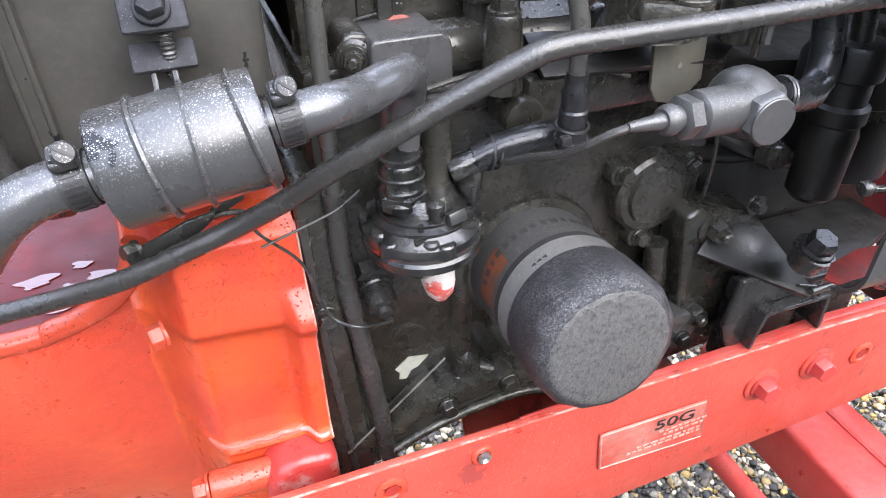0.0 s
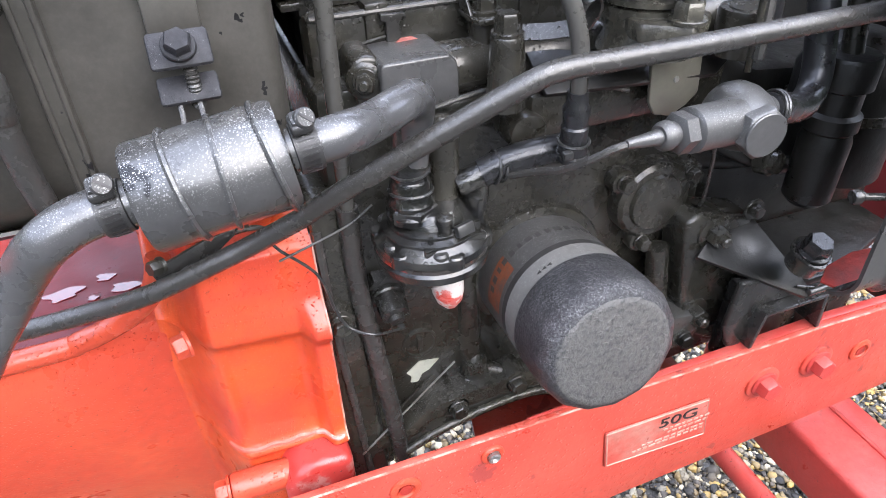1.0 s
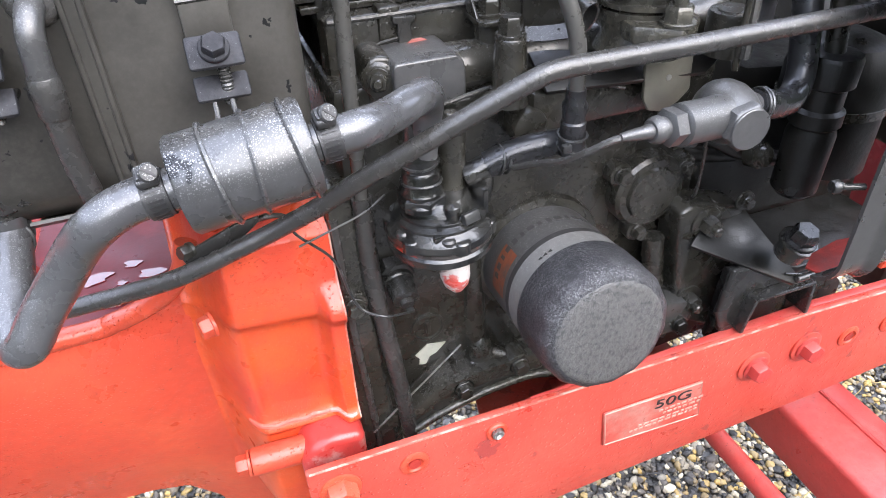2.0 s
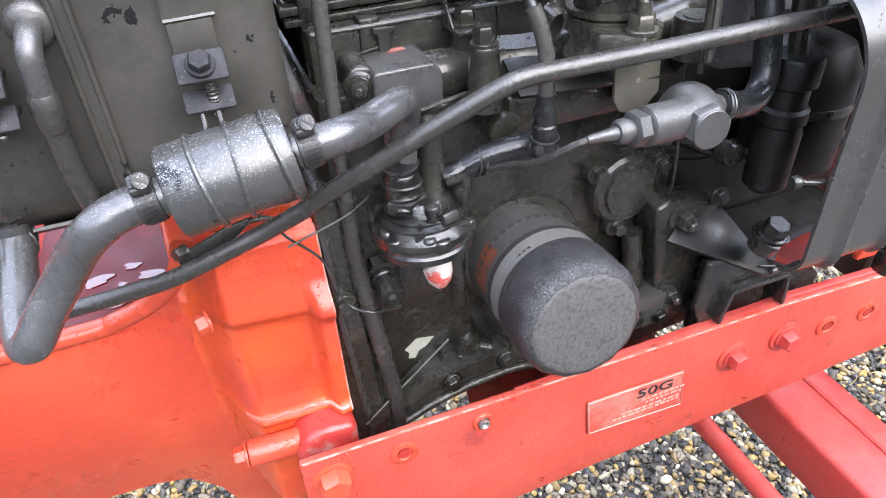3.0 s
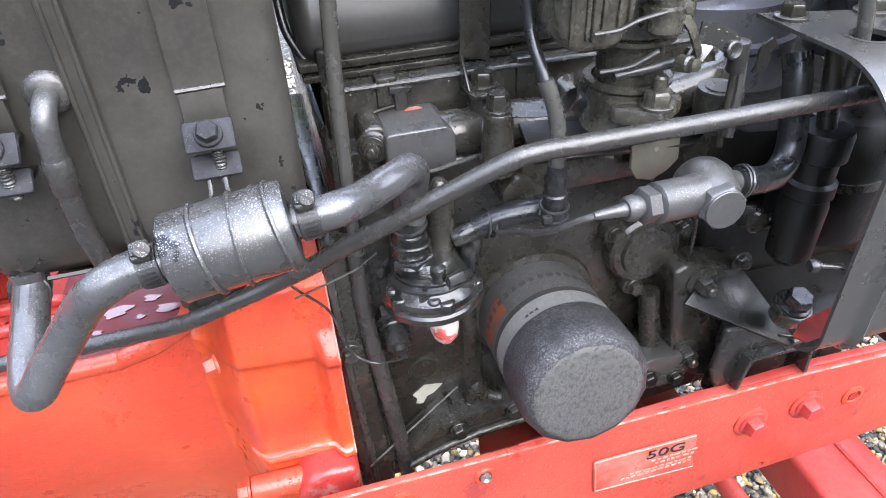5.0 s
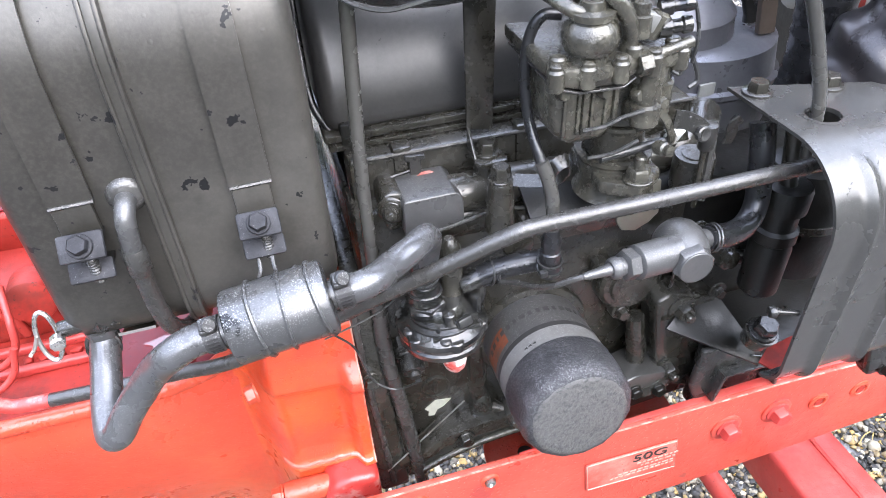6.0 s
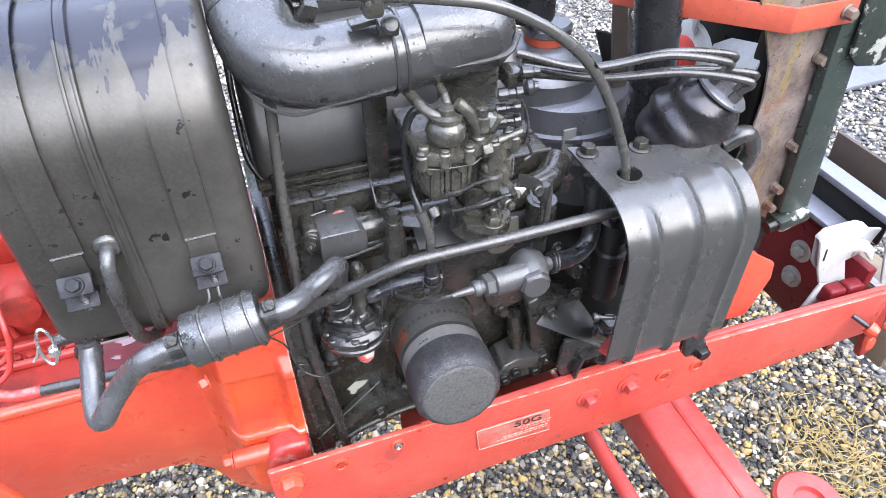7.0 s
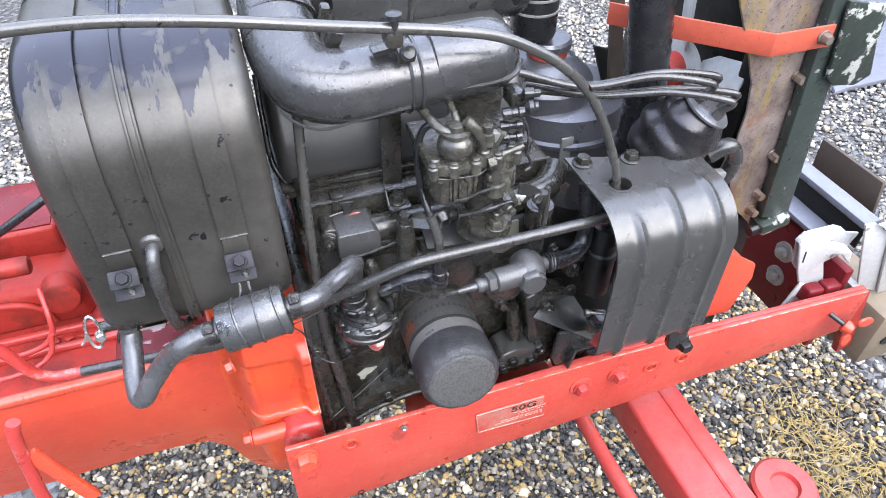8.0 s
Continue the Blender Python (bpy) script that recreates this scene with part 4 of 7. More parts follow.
mount = thing("engine_mount", "black engine mount bracket bolted to the block", "bracket")
part("plate", xz([(0.269, 0.789), (0.280, 0.793), (0.322, 0.781), (0.328, 0.726), (0.320, 0.678), (0.313, 0.676), (0.283, 0.694), (0.281, 0.703)], 0.036, 0.062, 0.004, 3), BLACK, mount)
A, B, C, D = Vector((0.2750, 0.028, 0.7675)), Vector((0.3385, -0.006, 0.7400)), Vector((0.3440, -0.004, 0.7450)), Vector((0.3196, 0.040, 0.7793))
su = (B - A).normalized()
sw = su.cross(D - A).normalized()
sv = sw.cross(su)
part("shelf", prism([(0, 0), ((B - A).length, 0), ((C - A).dot(su), (C - A).dot(sv)), ((D - A).dot(su) + 0.006, (D - A).dot(sv)), ((D - A).dot(su) - 0.012, (D - A).dot(sv) + 0.002)], -0.004, A, su, sv, 0.001), DARK, mount)
part("shelf_fold", tube([C + Vector((-0.010, 0.004, 0.0012)), C + Vector((0.0, 0.0, 0.0004))], 0.0010, 8), BLACK, mount)
part("tip_bar", cyl((0.3400, -0.005, 0.7430), (0.3710, -0.003, 0.7408), 0.0022, seg=12, bev=0.0008), SHEET, mount, "worn pale edge")
part("web", xz([(0.2990, 0.7525), (0.3205, 0.7500), (0.3560, 0.7360), (0.3700, 0.7330), (0.3705, 0.7270), (0.3230, 0.7270), (0.3165, 0.7230), (0.3120, 0.6930), (0.3010, 0.6960), (0.2945, 0.7150)], 0.0090, 0.0150, 0.0025, 3), BLACK_MATT, mount, "dusty grey web plate")
for c, d, turn in (((0.3155, 0.011, 0.7125), (0.0032, 0.020, 0.0290), 12), ((0.3440, 0.011, 0.7255), (0.0520, 0.020, 0.0028), 0.5), ((0.3695, 0.011, 0.7115), (0.0032, 0.020, 0.0290), -4)):
    part("window_rim", box(c, d, 0.0008, (0, turn, 0)), BLACK_MATT, mount, "worn pale edge")
part("inner_block", box((0.347, 0.030, 0.700), (0.070, 0.010, 0.066), 0.003, (0, 3, 0)), BLACK_MATT, mount)
part("block_slot", box((0.337, 0.0245, 0.7065), (0.026, 0.002, 0.003), 0.0008, (0, 3, 0)), SHEET, mount, "bright scraped slot")
part("outer_pad", xz([(0.374, 0.722), (0.402, 0.722), (0.430, 0.690), (0.430, 0.670), (0.378, 0.670)], 0.024, 0.040, 0.002), BLACK_MATT, mount)
part("foot", xy([(0.325, 0.02), (0.350, 0.004), (0.374, 0.004), (0.45, 0.030), (0.45, 0.069), (0.325, 0.069)], 0.738, 0.744, 0.002), DARK, mount)
for p in ((0.291, 0.036, 0.777), (0.290, 0.036, 0.711)):
    bolt(mount, p, FRONT, BLACK, 0.0125, 0.008, 0.0115, 0.004)
part("bolt_pad", lathe((0.3330, 0.002, 0.7620), (0.05, -0.35, 1), [(0, 0.0100), (0.0100, 0.0100), (0.0110, 0.0125), (0.0135, 0.0125), (0.0140, 0.0110)], 24), BLACK, mount)
bolt(mount, (0.3335, -0.0025, 0.7755), (0.05, -0.35, 1), BLACK_MATT, 0.0145, 0.009, 0.0105)
bolt(mount, (0.318, 0.035, 0.788), FRONT, BLACK, 0.008, 0.005, 0.0072)

oil = thing("oil_filter", "dark grey spin-on oil filter with a rough black end", "oil filter")
a, tip = Vector((0.1805, 0.078, 0.7625)), Vector((0.1750, -0.034, 0.7788))
ax = (tip - a).normalized()
Lf = (tip - a).length
can = part("can", lathe(a, ax, [(-0.022, 0.036), (-0.020, 0.0378), (-0.014, 0.0384), (Lf - 0.036, 0.0384)], 56), FILTER_GREY, oil)
bm = lathe(a + ax * (Lf - 0.037), ax, [(0, 0.0383), (0.0006, 0.0394), (0.012, 0.0394), (0.016, 0.0394), (0.0240, 0.0393), (0.0285, 0.0388), (0.0318, 0.0374), (0.0338, 0.0354), (0.0348, 0.0334), (0.0352, 0.0318)], 90)
gu, gv = frame_of(ax)
for q in bm.verts:
    h = (q.co - a).dot(ax) - (Lf - 0.037)
    out = (q.co - a) - ax * (q.co - a).dot(ax)
    if h > 0.014:
        g = math.atan2(out.dot(gv), out.dot(gu)) % radians(24) - radians(12)
        q.co += out * (math.cos(radians(12)) / math.cos(g) - 1) * ease(0.014, 0.026, h)
part("grip_end", bm, FILTER_BLACK, oil, "rough black coated end with flats")
part("end_face", lathe(a + ax * (Lf - 0.0032), ax, [(0, 0.0318), (0.0010, 0.0326), (0.0017, 0.0315), (0.0021, 0.0290), (0.0024, 0.0001)], 60), FILTER_END, oil, "mottled end face, lightened for sky sheen")
part("pale_band", lathe(a + ax * (Lf - 0.052), ax, [(0, 0.0382), (0.0002, 0.0386), (0.0148, 0.0387), (0.015, 0.0383)], 56), FILTER_PALE, can, "pale grey printed band")
bm = bmesh.new()
rc = [[bm.verts.new(a + ax * (Lf - 0.076 + 0.0165 * k / 6) + (gu * math.cos(g) + gv * math.sin(g)) * 0.03862) for k in range(7)] for g in [radians(q) for q in range(318, 364, 4)]]
for r0, r1 in zip(rc, rc[1:]):
    for k in range(6):
        bm.faces.new((r0[k], r0[k + 1], r1[k + 1], r1[k]))
part("rust_patch", bm, FILTER_RUST, can, "rust stained grey paint")
part("print_band", lathe(a + ax * (Lf - 0.0555), ax, [(0, 0.0382), (0.0002, 0.0387), (0.0046, 0.0387), (0.0048, 0.0382)], 56), FILTER_INK, can, "dark printed stripe")
for i in range(16):
    th = radians(212 + i * 9)
    n0 = gu * math.cos(th) + gv * math.sin(th)
    m0 = Matrix((ax.cross(n0), ax, n0)).transposed().to_4x4()
    m0.translation = a + ax * (Lf - 0.071) + n0 * 0.0384
    b0 = box((0, 0, 0), (0.0034 + 0.0010 * math.sin(i * 2.3), 0.0042, 0.0006), 0)
    bmesh.ops.transform(b0, matrix=m0, verts=b0.verts)
    part("print_bar", b0, FILTER_FAINT, can)
for th in (295, 300, 305):
    n0 = gu * math.cos(radians(th)) + gv * math.sin(radians(th))
    m0 = Matrix((ax.cross(n0), ax, n0)).transposed().to_4x4()
    m0.translation = a + ax * (Lf - 0.0415) + n0 * 0.0386
    b0 = prism([(-0.0011, -0.0011), (0.0013, 0.0), (-0.0011, 0.0011)], 0.0004, (0, 0, 0), (1, 0, 0), (0, 1, 0), 0)
    bmesh.ops.transform(b0, matrix=m0, verts=b0.verts)
    part("print_arrow", b0, FILTER_INK, can)

pump = thing("fuel_pump", "greasy black mechanical fuel pump with a round diaphragm", "fuel pump")
pc = Vector((0.1037, 0.033, 0.827))
part("lower_body", lathe(pc - UP * 0.022, UP, [(0, 0.012), (0.006, 0.017), (0.012, 0.023), (0.0145, 0.0285), (0.019, 0.0293), (0.0205, 0.0280)], 40), PUMP_BLACK, pump)
part("diaphragm_edge", lathe(pc - UP * 0.0015, UP, [(0, 0.0275), (0.0005, 0.0286), (0.002, 0.0286), (0.0025, 0.0275)], 40), PUMP_RED, pump, "red tinged diaphragm edge")
part("upper_body", lathe(pc + UP * 0.001, UP, [(0, 0.0275), (0.001, 0.029), (0.005, 0.029), (0.0065, 0.0265), (0.010, 0.024), (0.013, 0.019), (0.020, 0.0165), (0.022, 0.0145)], 40), PUMP_BLACK, pump)
for i in range(6):
    th = radians(20 + 60 * i)
    part("screw", lathe(pc + Vector((0.0245 * math.cos(th), 0.0245 * math.sin(th), 0.006)), UP, [(0, 0.0040), (0.0022, 0.0040), (0.0034, 0.0030), (0.0036, 0.0001)], 14), STEEL_DARK, pump)
part("inlet_column", lathe(pc + Vector((-0.010, -0.002, 0.018)), UP, [(0, 0.0115), (0.004, 0.0125), (0.006, 0.0105), (0.010, 0.0115), (0.013, 0.0098), (0.020, 0.0098), (0.022, 0.0085), (0.028, 0.0092), (0.031, 0.0078), (0.05, 0.0075)], 24), PUMP_BLACK, pump)
part("column", lathe(pc + Vector((0.009, 0.004, 0.014)), UP, [(0, 0.0105), (0.006, 0.009), (0.012, 0.0075), (0.040, 0.0075), (0.046, 0.0064), (0.050, 0.003), (0.0505, 0.0001)], 22), BLACK, pump)
part("outlet", cyl(pc + Vector((0.014, 0.0, 0.028)), pc + Vector((0.030, -0.002, 0.034)), 0.0065, seg=18, bev=0.001), PUMP_BLACK, pump)
part("cover_rib", box(pc + Vector((0.008, -0.017, 0.0135)), (0.024, 0.003, 0.006), 0.001, (0, 0, 12)), PUMP_BLACK, pump)
part("cover_rib", box(pc + Vector((0.004, -0.021, 0.0095)), (0.032, 0.003, 0.004), 0.001, (0, 0, 8)), PUMP_BLACK, pump)
part("cover_rib", box(pc + Vector((0.020, -0.006, 0.017)), (0.004, 0.012, 0.016), 0.001, (0, 0, 20)), PUMP_BLACK, pump)
for dz, rr in ((0.0330, 0.0104), (0.0440, 0.0094)):
    part("wire_ring", tube([pc + Vector((-0.010 + rr * math.cos(g), -0.002 + rr * math.sin(g), dz + 0.0010 * math.sin(g + dz * 300))) for g in [radians(k) for k in range(0, 361, 20)]], 0.0008, 6, smooth=False), STEEL_DARK, pump)
for g in (35, 100, 160, 215, 275, 330):
    q = Vector((math.cos(radians(g)), math.sin(radians(g)), 0))
    part("flange_ear", lathe(pc + q * 0.0255 + UP * 0.0005, UP, [(0, 0.0050), (0.0062, 0.0050), (0.0070, 0.0042)], 14), PUMP_BLACK, pump)
for g, ln in ((250, 0.013), (300, 0.012), (345, 0.010), (205, 0.010)):
    part("top_rib", box(pc + Vector((0.0165 * math.cos(radians(g)), 0.0165 * math.sin(radians(g)), 0.0125)), (ln, 0.0028, 0.0065), 0.0010, (0, 0, g)), PUMP_BLACK, pump)
part("inlet_hex", lathe(pc + Vector((-0.010, -0.002, 0.0185)), UP, [(0, 0.0120), (0.001, 0.0128), (0.0065, 0.0128), (0.0078, 0.0112)], 6), PUMP_BLACK, pump)
part("cover_step", lathe(pc + UP * 0.0105, UP, [(0, 0.0245), (0.0015, 0.0245), (0.003, 0.0215), (0.0045, 0.0215), (0.006, 0.019)], 36), PUMP_BLACK, pump)
part("bleed_screw", lathe(pc + Vector((0.0005, -0.018, 0.011)), UP, [(0, 0.0034), (0.008, 0.0034), (0.009, 0.0042), (0.013, 0.0042), (0.014, 0.003), (0.0145, 0.0001)], 14), PUMP_BLACK, pump)
part("name_block", box(pc + Vector((0.0095, -0.0205, 0.0165)), (0.010, 0.004, 0.006), 0.001, (-20, 0, 18)), STEEL_DARK, pump, "bright worn raised block")
part("side_arm", tube([pc + Vector((0.021, 0.0, 0.008)), pc + Vector((0.025, -0.001, 0.018)), pc + Vector((0.026, -0.001, 0.032))], 0.0048, 12), PUMP_BLACK, pump)
part("spring_cap", lathe(pc + Vector((0.0040, -0.006, -0.013)), (0.08, -0.08, -1), [(0, 0.0095), (0.006, 0.0090), (0.016, 0.0085), (0.022, 0.0070), (0.0265, 0.0035), (0.0272, 0.0001)], 22), CAP_WHITE, pump, "white cap with red paint flakes")

inline = thing("inline_fuel_filter", "black round inline fuel filter canister with pale specks", "fuel filter")
fl, fr = Vector((-0.0140, -0.0180, 0.9097)), Vector((0.0358, -0.0180, 0.9163))
fa = (fr - fl).normalized()
L = (fr - fl).length
part("canister", lathe(fl, fa, [(0, 0.008), (0.0003, 0.0178), (0.0016, 0.0188), (L - 0.0016, 0.0188), (L - 0.0003, 0.0178), (L, 0.008)], 48), SPECKLED, inline)
for s, lean in ((0.30, 0.0016), (0.56, -0.0012), (0.90, 0.0020)):
    part("wire_hoop", tube([p for p in [fl + fa * (L * s + lean * math.sin(radians(g))) + (frame_of(fa)[0] * math.cos(radians(g)) + frame_of(fa)[1] * math.sin(radians(g))) * 0.0192 for g in range(0, 361, 15)]], 0.0011, 6, smooth=False), SPECKLED, inline, "thin wire hoop")
part("nipple", cyl(fl - fa * 0.012, fl + fa * 0.001, 0.0062, seg=16), BLACK, inline)
part("nipple", cyl(fr - fa * 0.001, fr + fa * 0.012, 0.0062, seg=16), BLACK, inline)
bracket = thing("filter_bracket", "black bent strip bracket under the filter", "bracket")
part("strip", prism([(0, -0.0015), (0.030, -0.002), (0.041, 0.001), (0.043, 0.004), (0.030, 0.0062), (0, 0.0062)], 0.003, (-0.0255, 0.044, 0.8335), (0.0383, 0.0, 0.015), (-0.36, 0.15, 0.92), 0.0008), BLACK_MATT, bracket)
part("strip", tube([(0.006, 0.046, 0.847), (0.0133, 0.044, 0.850), (0.0205, 0.043, 0.8505), (0.0255, 0.043, 0.848), (0.0269, 0.0430, 0.8427)], 0.0014, 8), BLACK, bracket)
part("clip", box((0.0185, 0.046, 0.8535), (0.016, 0.003, 0.005), 0.0012, (0, -27, 0)), BLACK_MATT, bracket)
bolt(bracket, (-0.022, 0.045, 0.8405), (-0.8, -0.6, 0.2), BLACK, 0.0065, 0.005, 0.0042)


def hose_clamp(p, d, r, screw, flip=1):
    """A worm-drive band round a hose, with its slotted screw box."""
    c = thing("hose_clamp", "steel worm-drive hose clamp with a slotted screw", "hose clamp", "hose clamps on the fuel line")
    p, d = Vector(p), Vector(d).normalized()
    part("band", lathe(p - d * 0.0045, d, [(0, r), (0.0003, r + 0.0009), (0.0087, r + 0.0009), (0.009, r)], 32), CLAMP, c)
    s = Vector(screw).normalized()
    s = (s - d * s.dot(d)).normalized()
    m = Matrix((d.cross(s), d, s)).transposed().to_4x4()
    m.translation = p + s * (r + 0.003)
    for nm, b, mt in (("screw_box", box((0, 0, 0.0003), (0.0085, 0.0078, 0.0042), 0.0014, None, 3), CLAMP),
                      ("screw_bridge", box((0, 0, 0.0026), (0.0060, 0.0060, 0.0022), 0.0008), CLAMP)):
        bmesh.ops.transform(b, matrix=m, verts=b.verts)
        part(nm, b, mt, c)
    face = Vector((-0.25 * flip, -0.85, 0.5)).normalized()
    h0 = p + s * (r + 0.0046) + d * 0.001
    part("screw", lathe(h0 - face * 0.003, face, [(0, 0.0029), (0.001, 0.0036), (0.0058, 0.0036), (0.0066, 0.0029), (0.0066, 0.0001)], 20), CLAMP, c)
    sl = box((0, 0, 0), (0.0009, 0.0056, 0.0006), 0)
    fu, fv = frame_of(face)
    sm = Matrix(((fu + fv).normalized(), face.cross((fu + fv).normalized()), face)).transposed().to_4x4()
    sm.translation = h0 + face * 0.0036
    bmesh.ops.transform(sl, matrix=sm, verts=sl.verts)
    part("screw_slot", sl, INK, c)
    tt = d.cross(s)
    for i in range(8):
        g = radians(28 + 13 * i)
        q = p - d * 0 + (s * math.cos(g) + tt * math.sin(g)) * (r + 0.001)
        nn = (q - p).normalized()
        mm = Matrix((d.cross(nn), d, nn)).transposed().to_4x4()
        mm.translation = q
        b = box((0, 0, 0), (0.0009, 0.0055, 0.0006), 0)
        bmesh.ops.transform(b, matrix=mm, verts=b.verts)
        part("slot", b, INK, c)
    return c


hose_clamp(fl - fa * 0.0078, fa, 0.0080, (-0.1, -0.45, 1), -1)
hose_clamp(fr + fa * 0.0068, fa, 0.0080, (0.0, -0.35, 1), -1)
loop = thing("fuel_hose", "black rubber fuel hose with pale specks hanging in a loop", "hose")
part("hose", tube([fl - fa * 0.001, fl - fa * 0.018, (-0.0440, -0.0190, 0.9020), (-0.0545, -0.0135, 0.8905), (-0.0645, -0.0120, 0.8780), (-0.0755, -0.0145, 0.8655), (-0.0830, -0.0175, 0.8560), (-0.0875, -0.0135, 0.8540), (-0.0890, 0.0, 0.8585), (-0.0880, 0.018, 0.8675), (-0.0872, 0.033, 0.8765), (-0.0868, 0.0345, 0.8850)], 0.0081, 18), RUBBER, loop)
for k in (0.0, 0.0035):
    part("wire_clip", tube([Vector((-0.0876, 0.029 + k, 0.8745 + k * 0.5)) + Vector((math.cos(g), 0.35 * math.sin(g + k * 200), math.sin(g) * 0.94)) * 0.0086 for g in [radians(q) for q in range(0, 361, 20)]], 0.0009, 6, smooth=False), STEEL_DARK, loop, "thin twisted wire clip")
solid("fuel_hose", tube([fr + fa * 0.001, fr + fa * 0.020, (0.070, -0.004, 0.9145), (0.084, 0.006, 0.9145), (0.0935, 0.016, 0.9120), (0.0970, 0.0245, 0.9030), (0.0960, 0.029, 0.888), (0.0945, 0.031, 0.868)], 0.0078, 18), RUBBER, "black rubber fuel hose with pale specks from filter to pump", "hose")
solid("gear_rod", tube([(-0.30, 0.085, 0.905), (-0.245, 0.08, 0.876), (-0.205, 0.08, 0.853), (-0.188, 0.079, 0.812), (-0.176, 0.079, 0.7995), (-0.165, 0.078, 0.7978), (-0.150, 0.0762, 0.7987)], 0.0050, 14, 6), PINK, "scuffed red painted rod end joining the control rod", "rod")
solid("throttle_rod", tube([(-0.152, 0.0765, 0.7985), (-0.12, 0.07, 0.8035), (-0.09, 0.0617, 0.8106), (-0.06, 0.053, 0.818), (-0.031, 0.0407, 0.829), (0.0, 0.034, 0.842), (0.02, 0.031, 0.850), (0.04, 0.0235, 0.862), (0.0601, 0.0142, 0.8773), (0.098, 0.001, 0.901), (0.132, -0.009, 0.9205), (0.146, -0.0105, 0.9242), (0.165, -0.0108, 0.9245), (0.22, -0.0112, 0.9243), (0.30, -0.012, 0.925), (0.37, -0.012, 0.925)], 0.0047, 14, 6), ROD, "long bent black control rod", "rod")
solid("breather_pipe", tube([(0.0745, 0.066, 1.04), (0.0722, 0.060, 1.01), (0.0695, 0.055, 0.97), (0.0675, 0.051, 0.93), (0.0668, 0.050, 0.88), (0.0662, 0.050, 0.838)], 0.0040, 16), CABLE, "long upright black pipe with flaking paint", "pipe")
solid("drain_pipe", tube([(0.0660, 0.050, 0.846), (0.0668, 0.050, 0.79), (0.0718, 0.049, 0.745), (0.0775, 0.048, 0.69), (0.0815, 0.048, 0.64), (0.084, 0.05, 0.61)], 0.0056, 14), ROD, "dark upright drain pipe below the breather", "pipe")
solid("earth_wire", tube([(0.0285, 0.036, 0.8335), (0.0480, 0.036, 0.8395), (0.0640, 0.0375, 0.8440), (0.0760, 0.038, 0.8515)], 0.0006, 6), STEEL_DARK, "thin dark wire behind the rod", "wire")

# small hoses and the oil gauge fitting
link = thing("outlet_hose", "short black hose with spring clips", "hose")
part("hose", tube([(0.130, 0.031, 0.860), (0.145, 0.028, 0.866), (0.165, 0.024, 0.869), (0.178, 0.022, 0.868)], 0.0070, 14), RUBBER_DARK, link)
for s in (0.136, 0.1395):
    part("spring_clip", tube([Vector((s, 0.030, 0.8625)) + Vector((0.15 * math.sin(g), math.cos(g), math.sin(g))) * 0.0079 for g in [radians(k) for k in range(0, 361, 20)]], 0.0008, 6, smooth=False), STEEL_DARK, link)
drain = thing("carburetor_hose", "black fuel hose coming down from the carburettor", "hose")
part("hose", tube([(0.1600, 0.015, 0.946), (0.1635, 0.012, 0.935), (0.1660, 0.010, 0.920), (0.1660, 0.009, 0.898)], 0.0040, 14), CABLE, drain)
part("upper_hose", tube([(0.174, 0.032, 1.018), (0.165, 0.034, 1.018), (0.1590, 0.035, 1.008), (0.1565, 0.034, 0.99), (0.1575, 0.029, 0.966), (0.1600, 0.018, 0.948), (0.1635, 0.012, 0.935)], 0.0030, 12), RUBBER_DARK, drain)
part("sleeve", lathe((0.1662, 0.0095, 0.870), (0, 0, 1), [(0, 0.0066), (0.008, 0.0069), (0.009, 0.006), (0.017, 0.0064), (0.018, 0.0056), (0.026, 0.0063), (0.028, 0.005), (0.034, 0.0048)], 20), RUBBER_DARK, drain)
for z in (0.874, 0.880):
    part("spring_clip", tube([Vector((0.1662, 0.0095, z)) + Vector((math.cos(g), math.sin(g), 0.1 * math.sin(g))) * 0.0072 for g in [radians(k) for k in range(0, 361, 20)]], 0.0008, 6, smooth=False), STEEL_DARK, drain)
part("clip_ear", box((0.1590, 0.002, 0.8775), (0.005, 0.004, 0.004), 0.001), STEEL_DARK, drain)

solid("governor_link", tube([(0.262, 0.030, 0.872), (0.2705, 0.030, 0.843), (0.2790, 0.038, 0.806), (0.2830, 0.045, 0.792)], 0.0012, 8), ROD, "thin dark upright link rod below the fitting", "rod")
banjo = thing("banjo_fitting", "grey banjo fitting with a large hexagon plug", "pipe fitting")
bd = Vector((1, 0.12, -0.08)).normalized()
n0 = Vector((0.2001, -0.020, 0.8904))
part("hex_nut", lathe(n0 - bd * 0.004, bd, [(0, 0.0072), (0.001, 0.0092), (0.0075, 0.0092), (0.0082, 0.0080)], 6), FITTING, banjo)
part("barrel", lathe(n0 + bd * 0.004, bd, [(0, 0.0085), (0.0012, 0.0102), (0.020, 0.0104), (0.030, 0.0108)], 28), FITTING, banjo)
part("ball", lathe((0.2405, 0.004, 0.8860), (-0.05, -1, 0.0), [(-0.002, 0.004), (0, 0.0085), (0.003, 0.0124), (0.008, 0.0150), (0.014, 0.0157), (0.020, 0.0148), (0.026, 0.0124), (0.030, 0.0105)], 36), FITTING, banjo)
part("plug", lathe((0.2372, -0.0245, 0.8864), (-0.06, -1, 0.02), [(0, 0.0118), (0.0052, 0.0122), (0.0066, 0.0112), (0.0070, 0.0103), (0.0068, 0.0098), (0.0069, 0.0001)], 6, ph=0.25), FITTING, banjo)
part("plug_face", lathe((0.2368, -0.0312, 0.88655), (-0.06, -1, 0.02), [(0, 0.0104), (0.0006, 0.0104), (0.0010, 0.0099), (0.0011, 0.0001)], 32), FITTING, banjo)
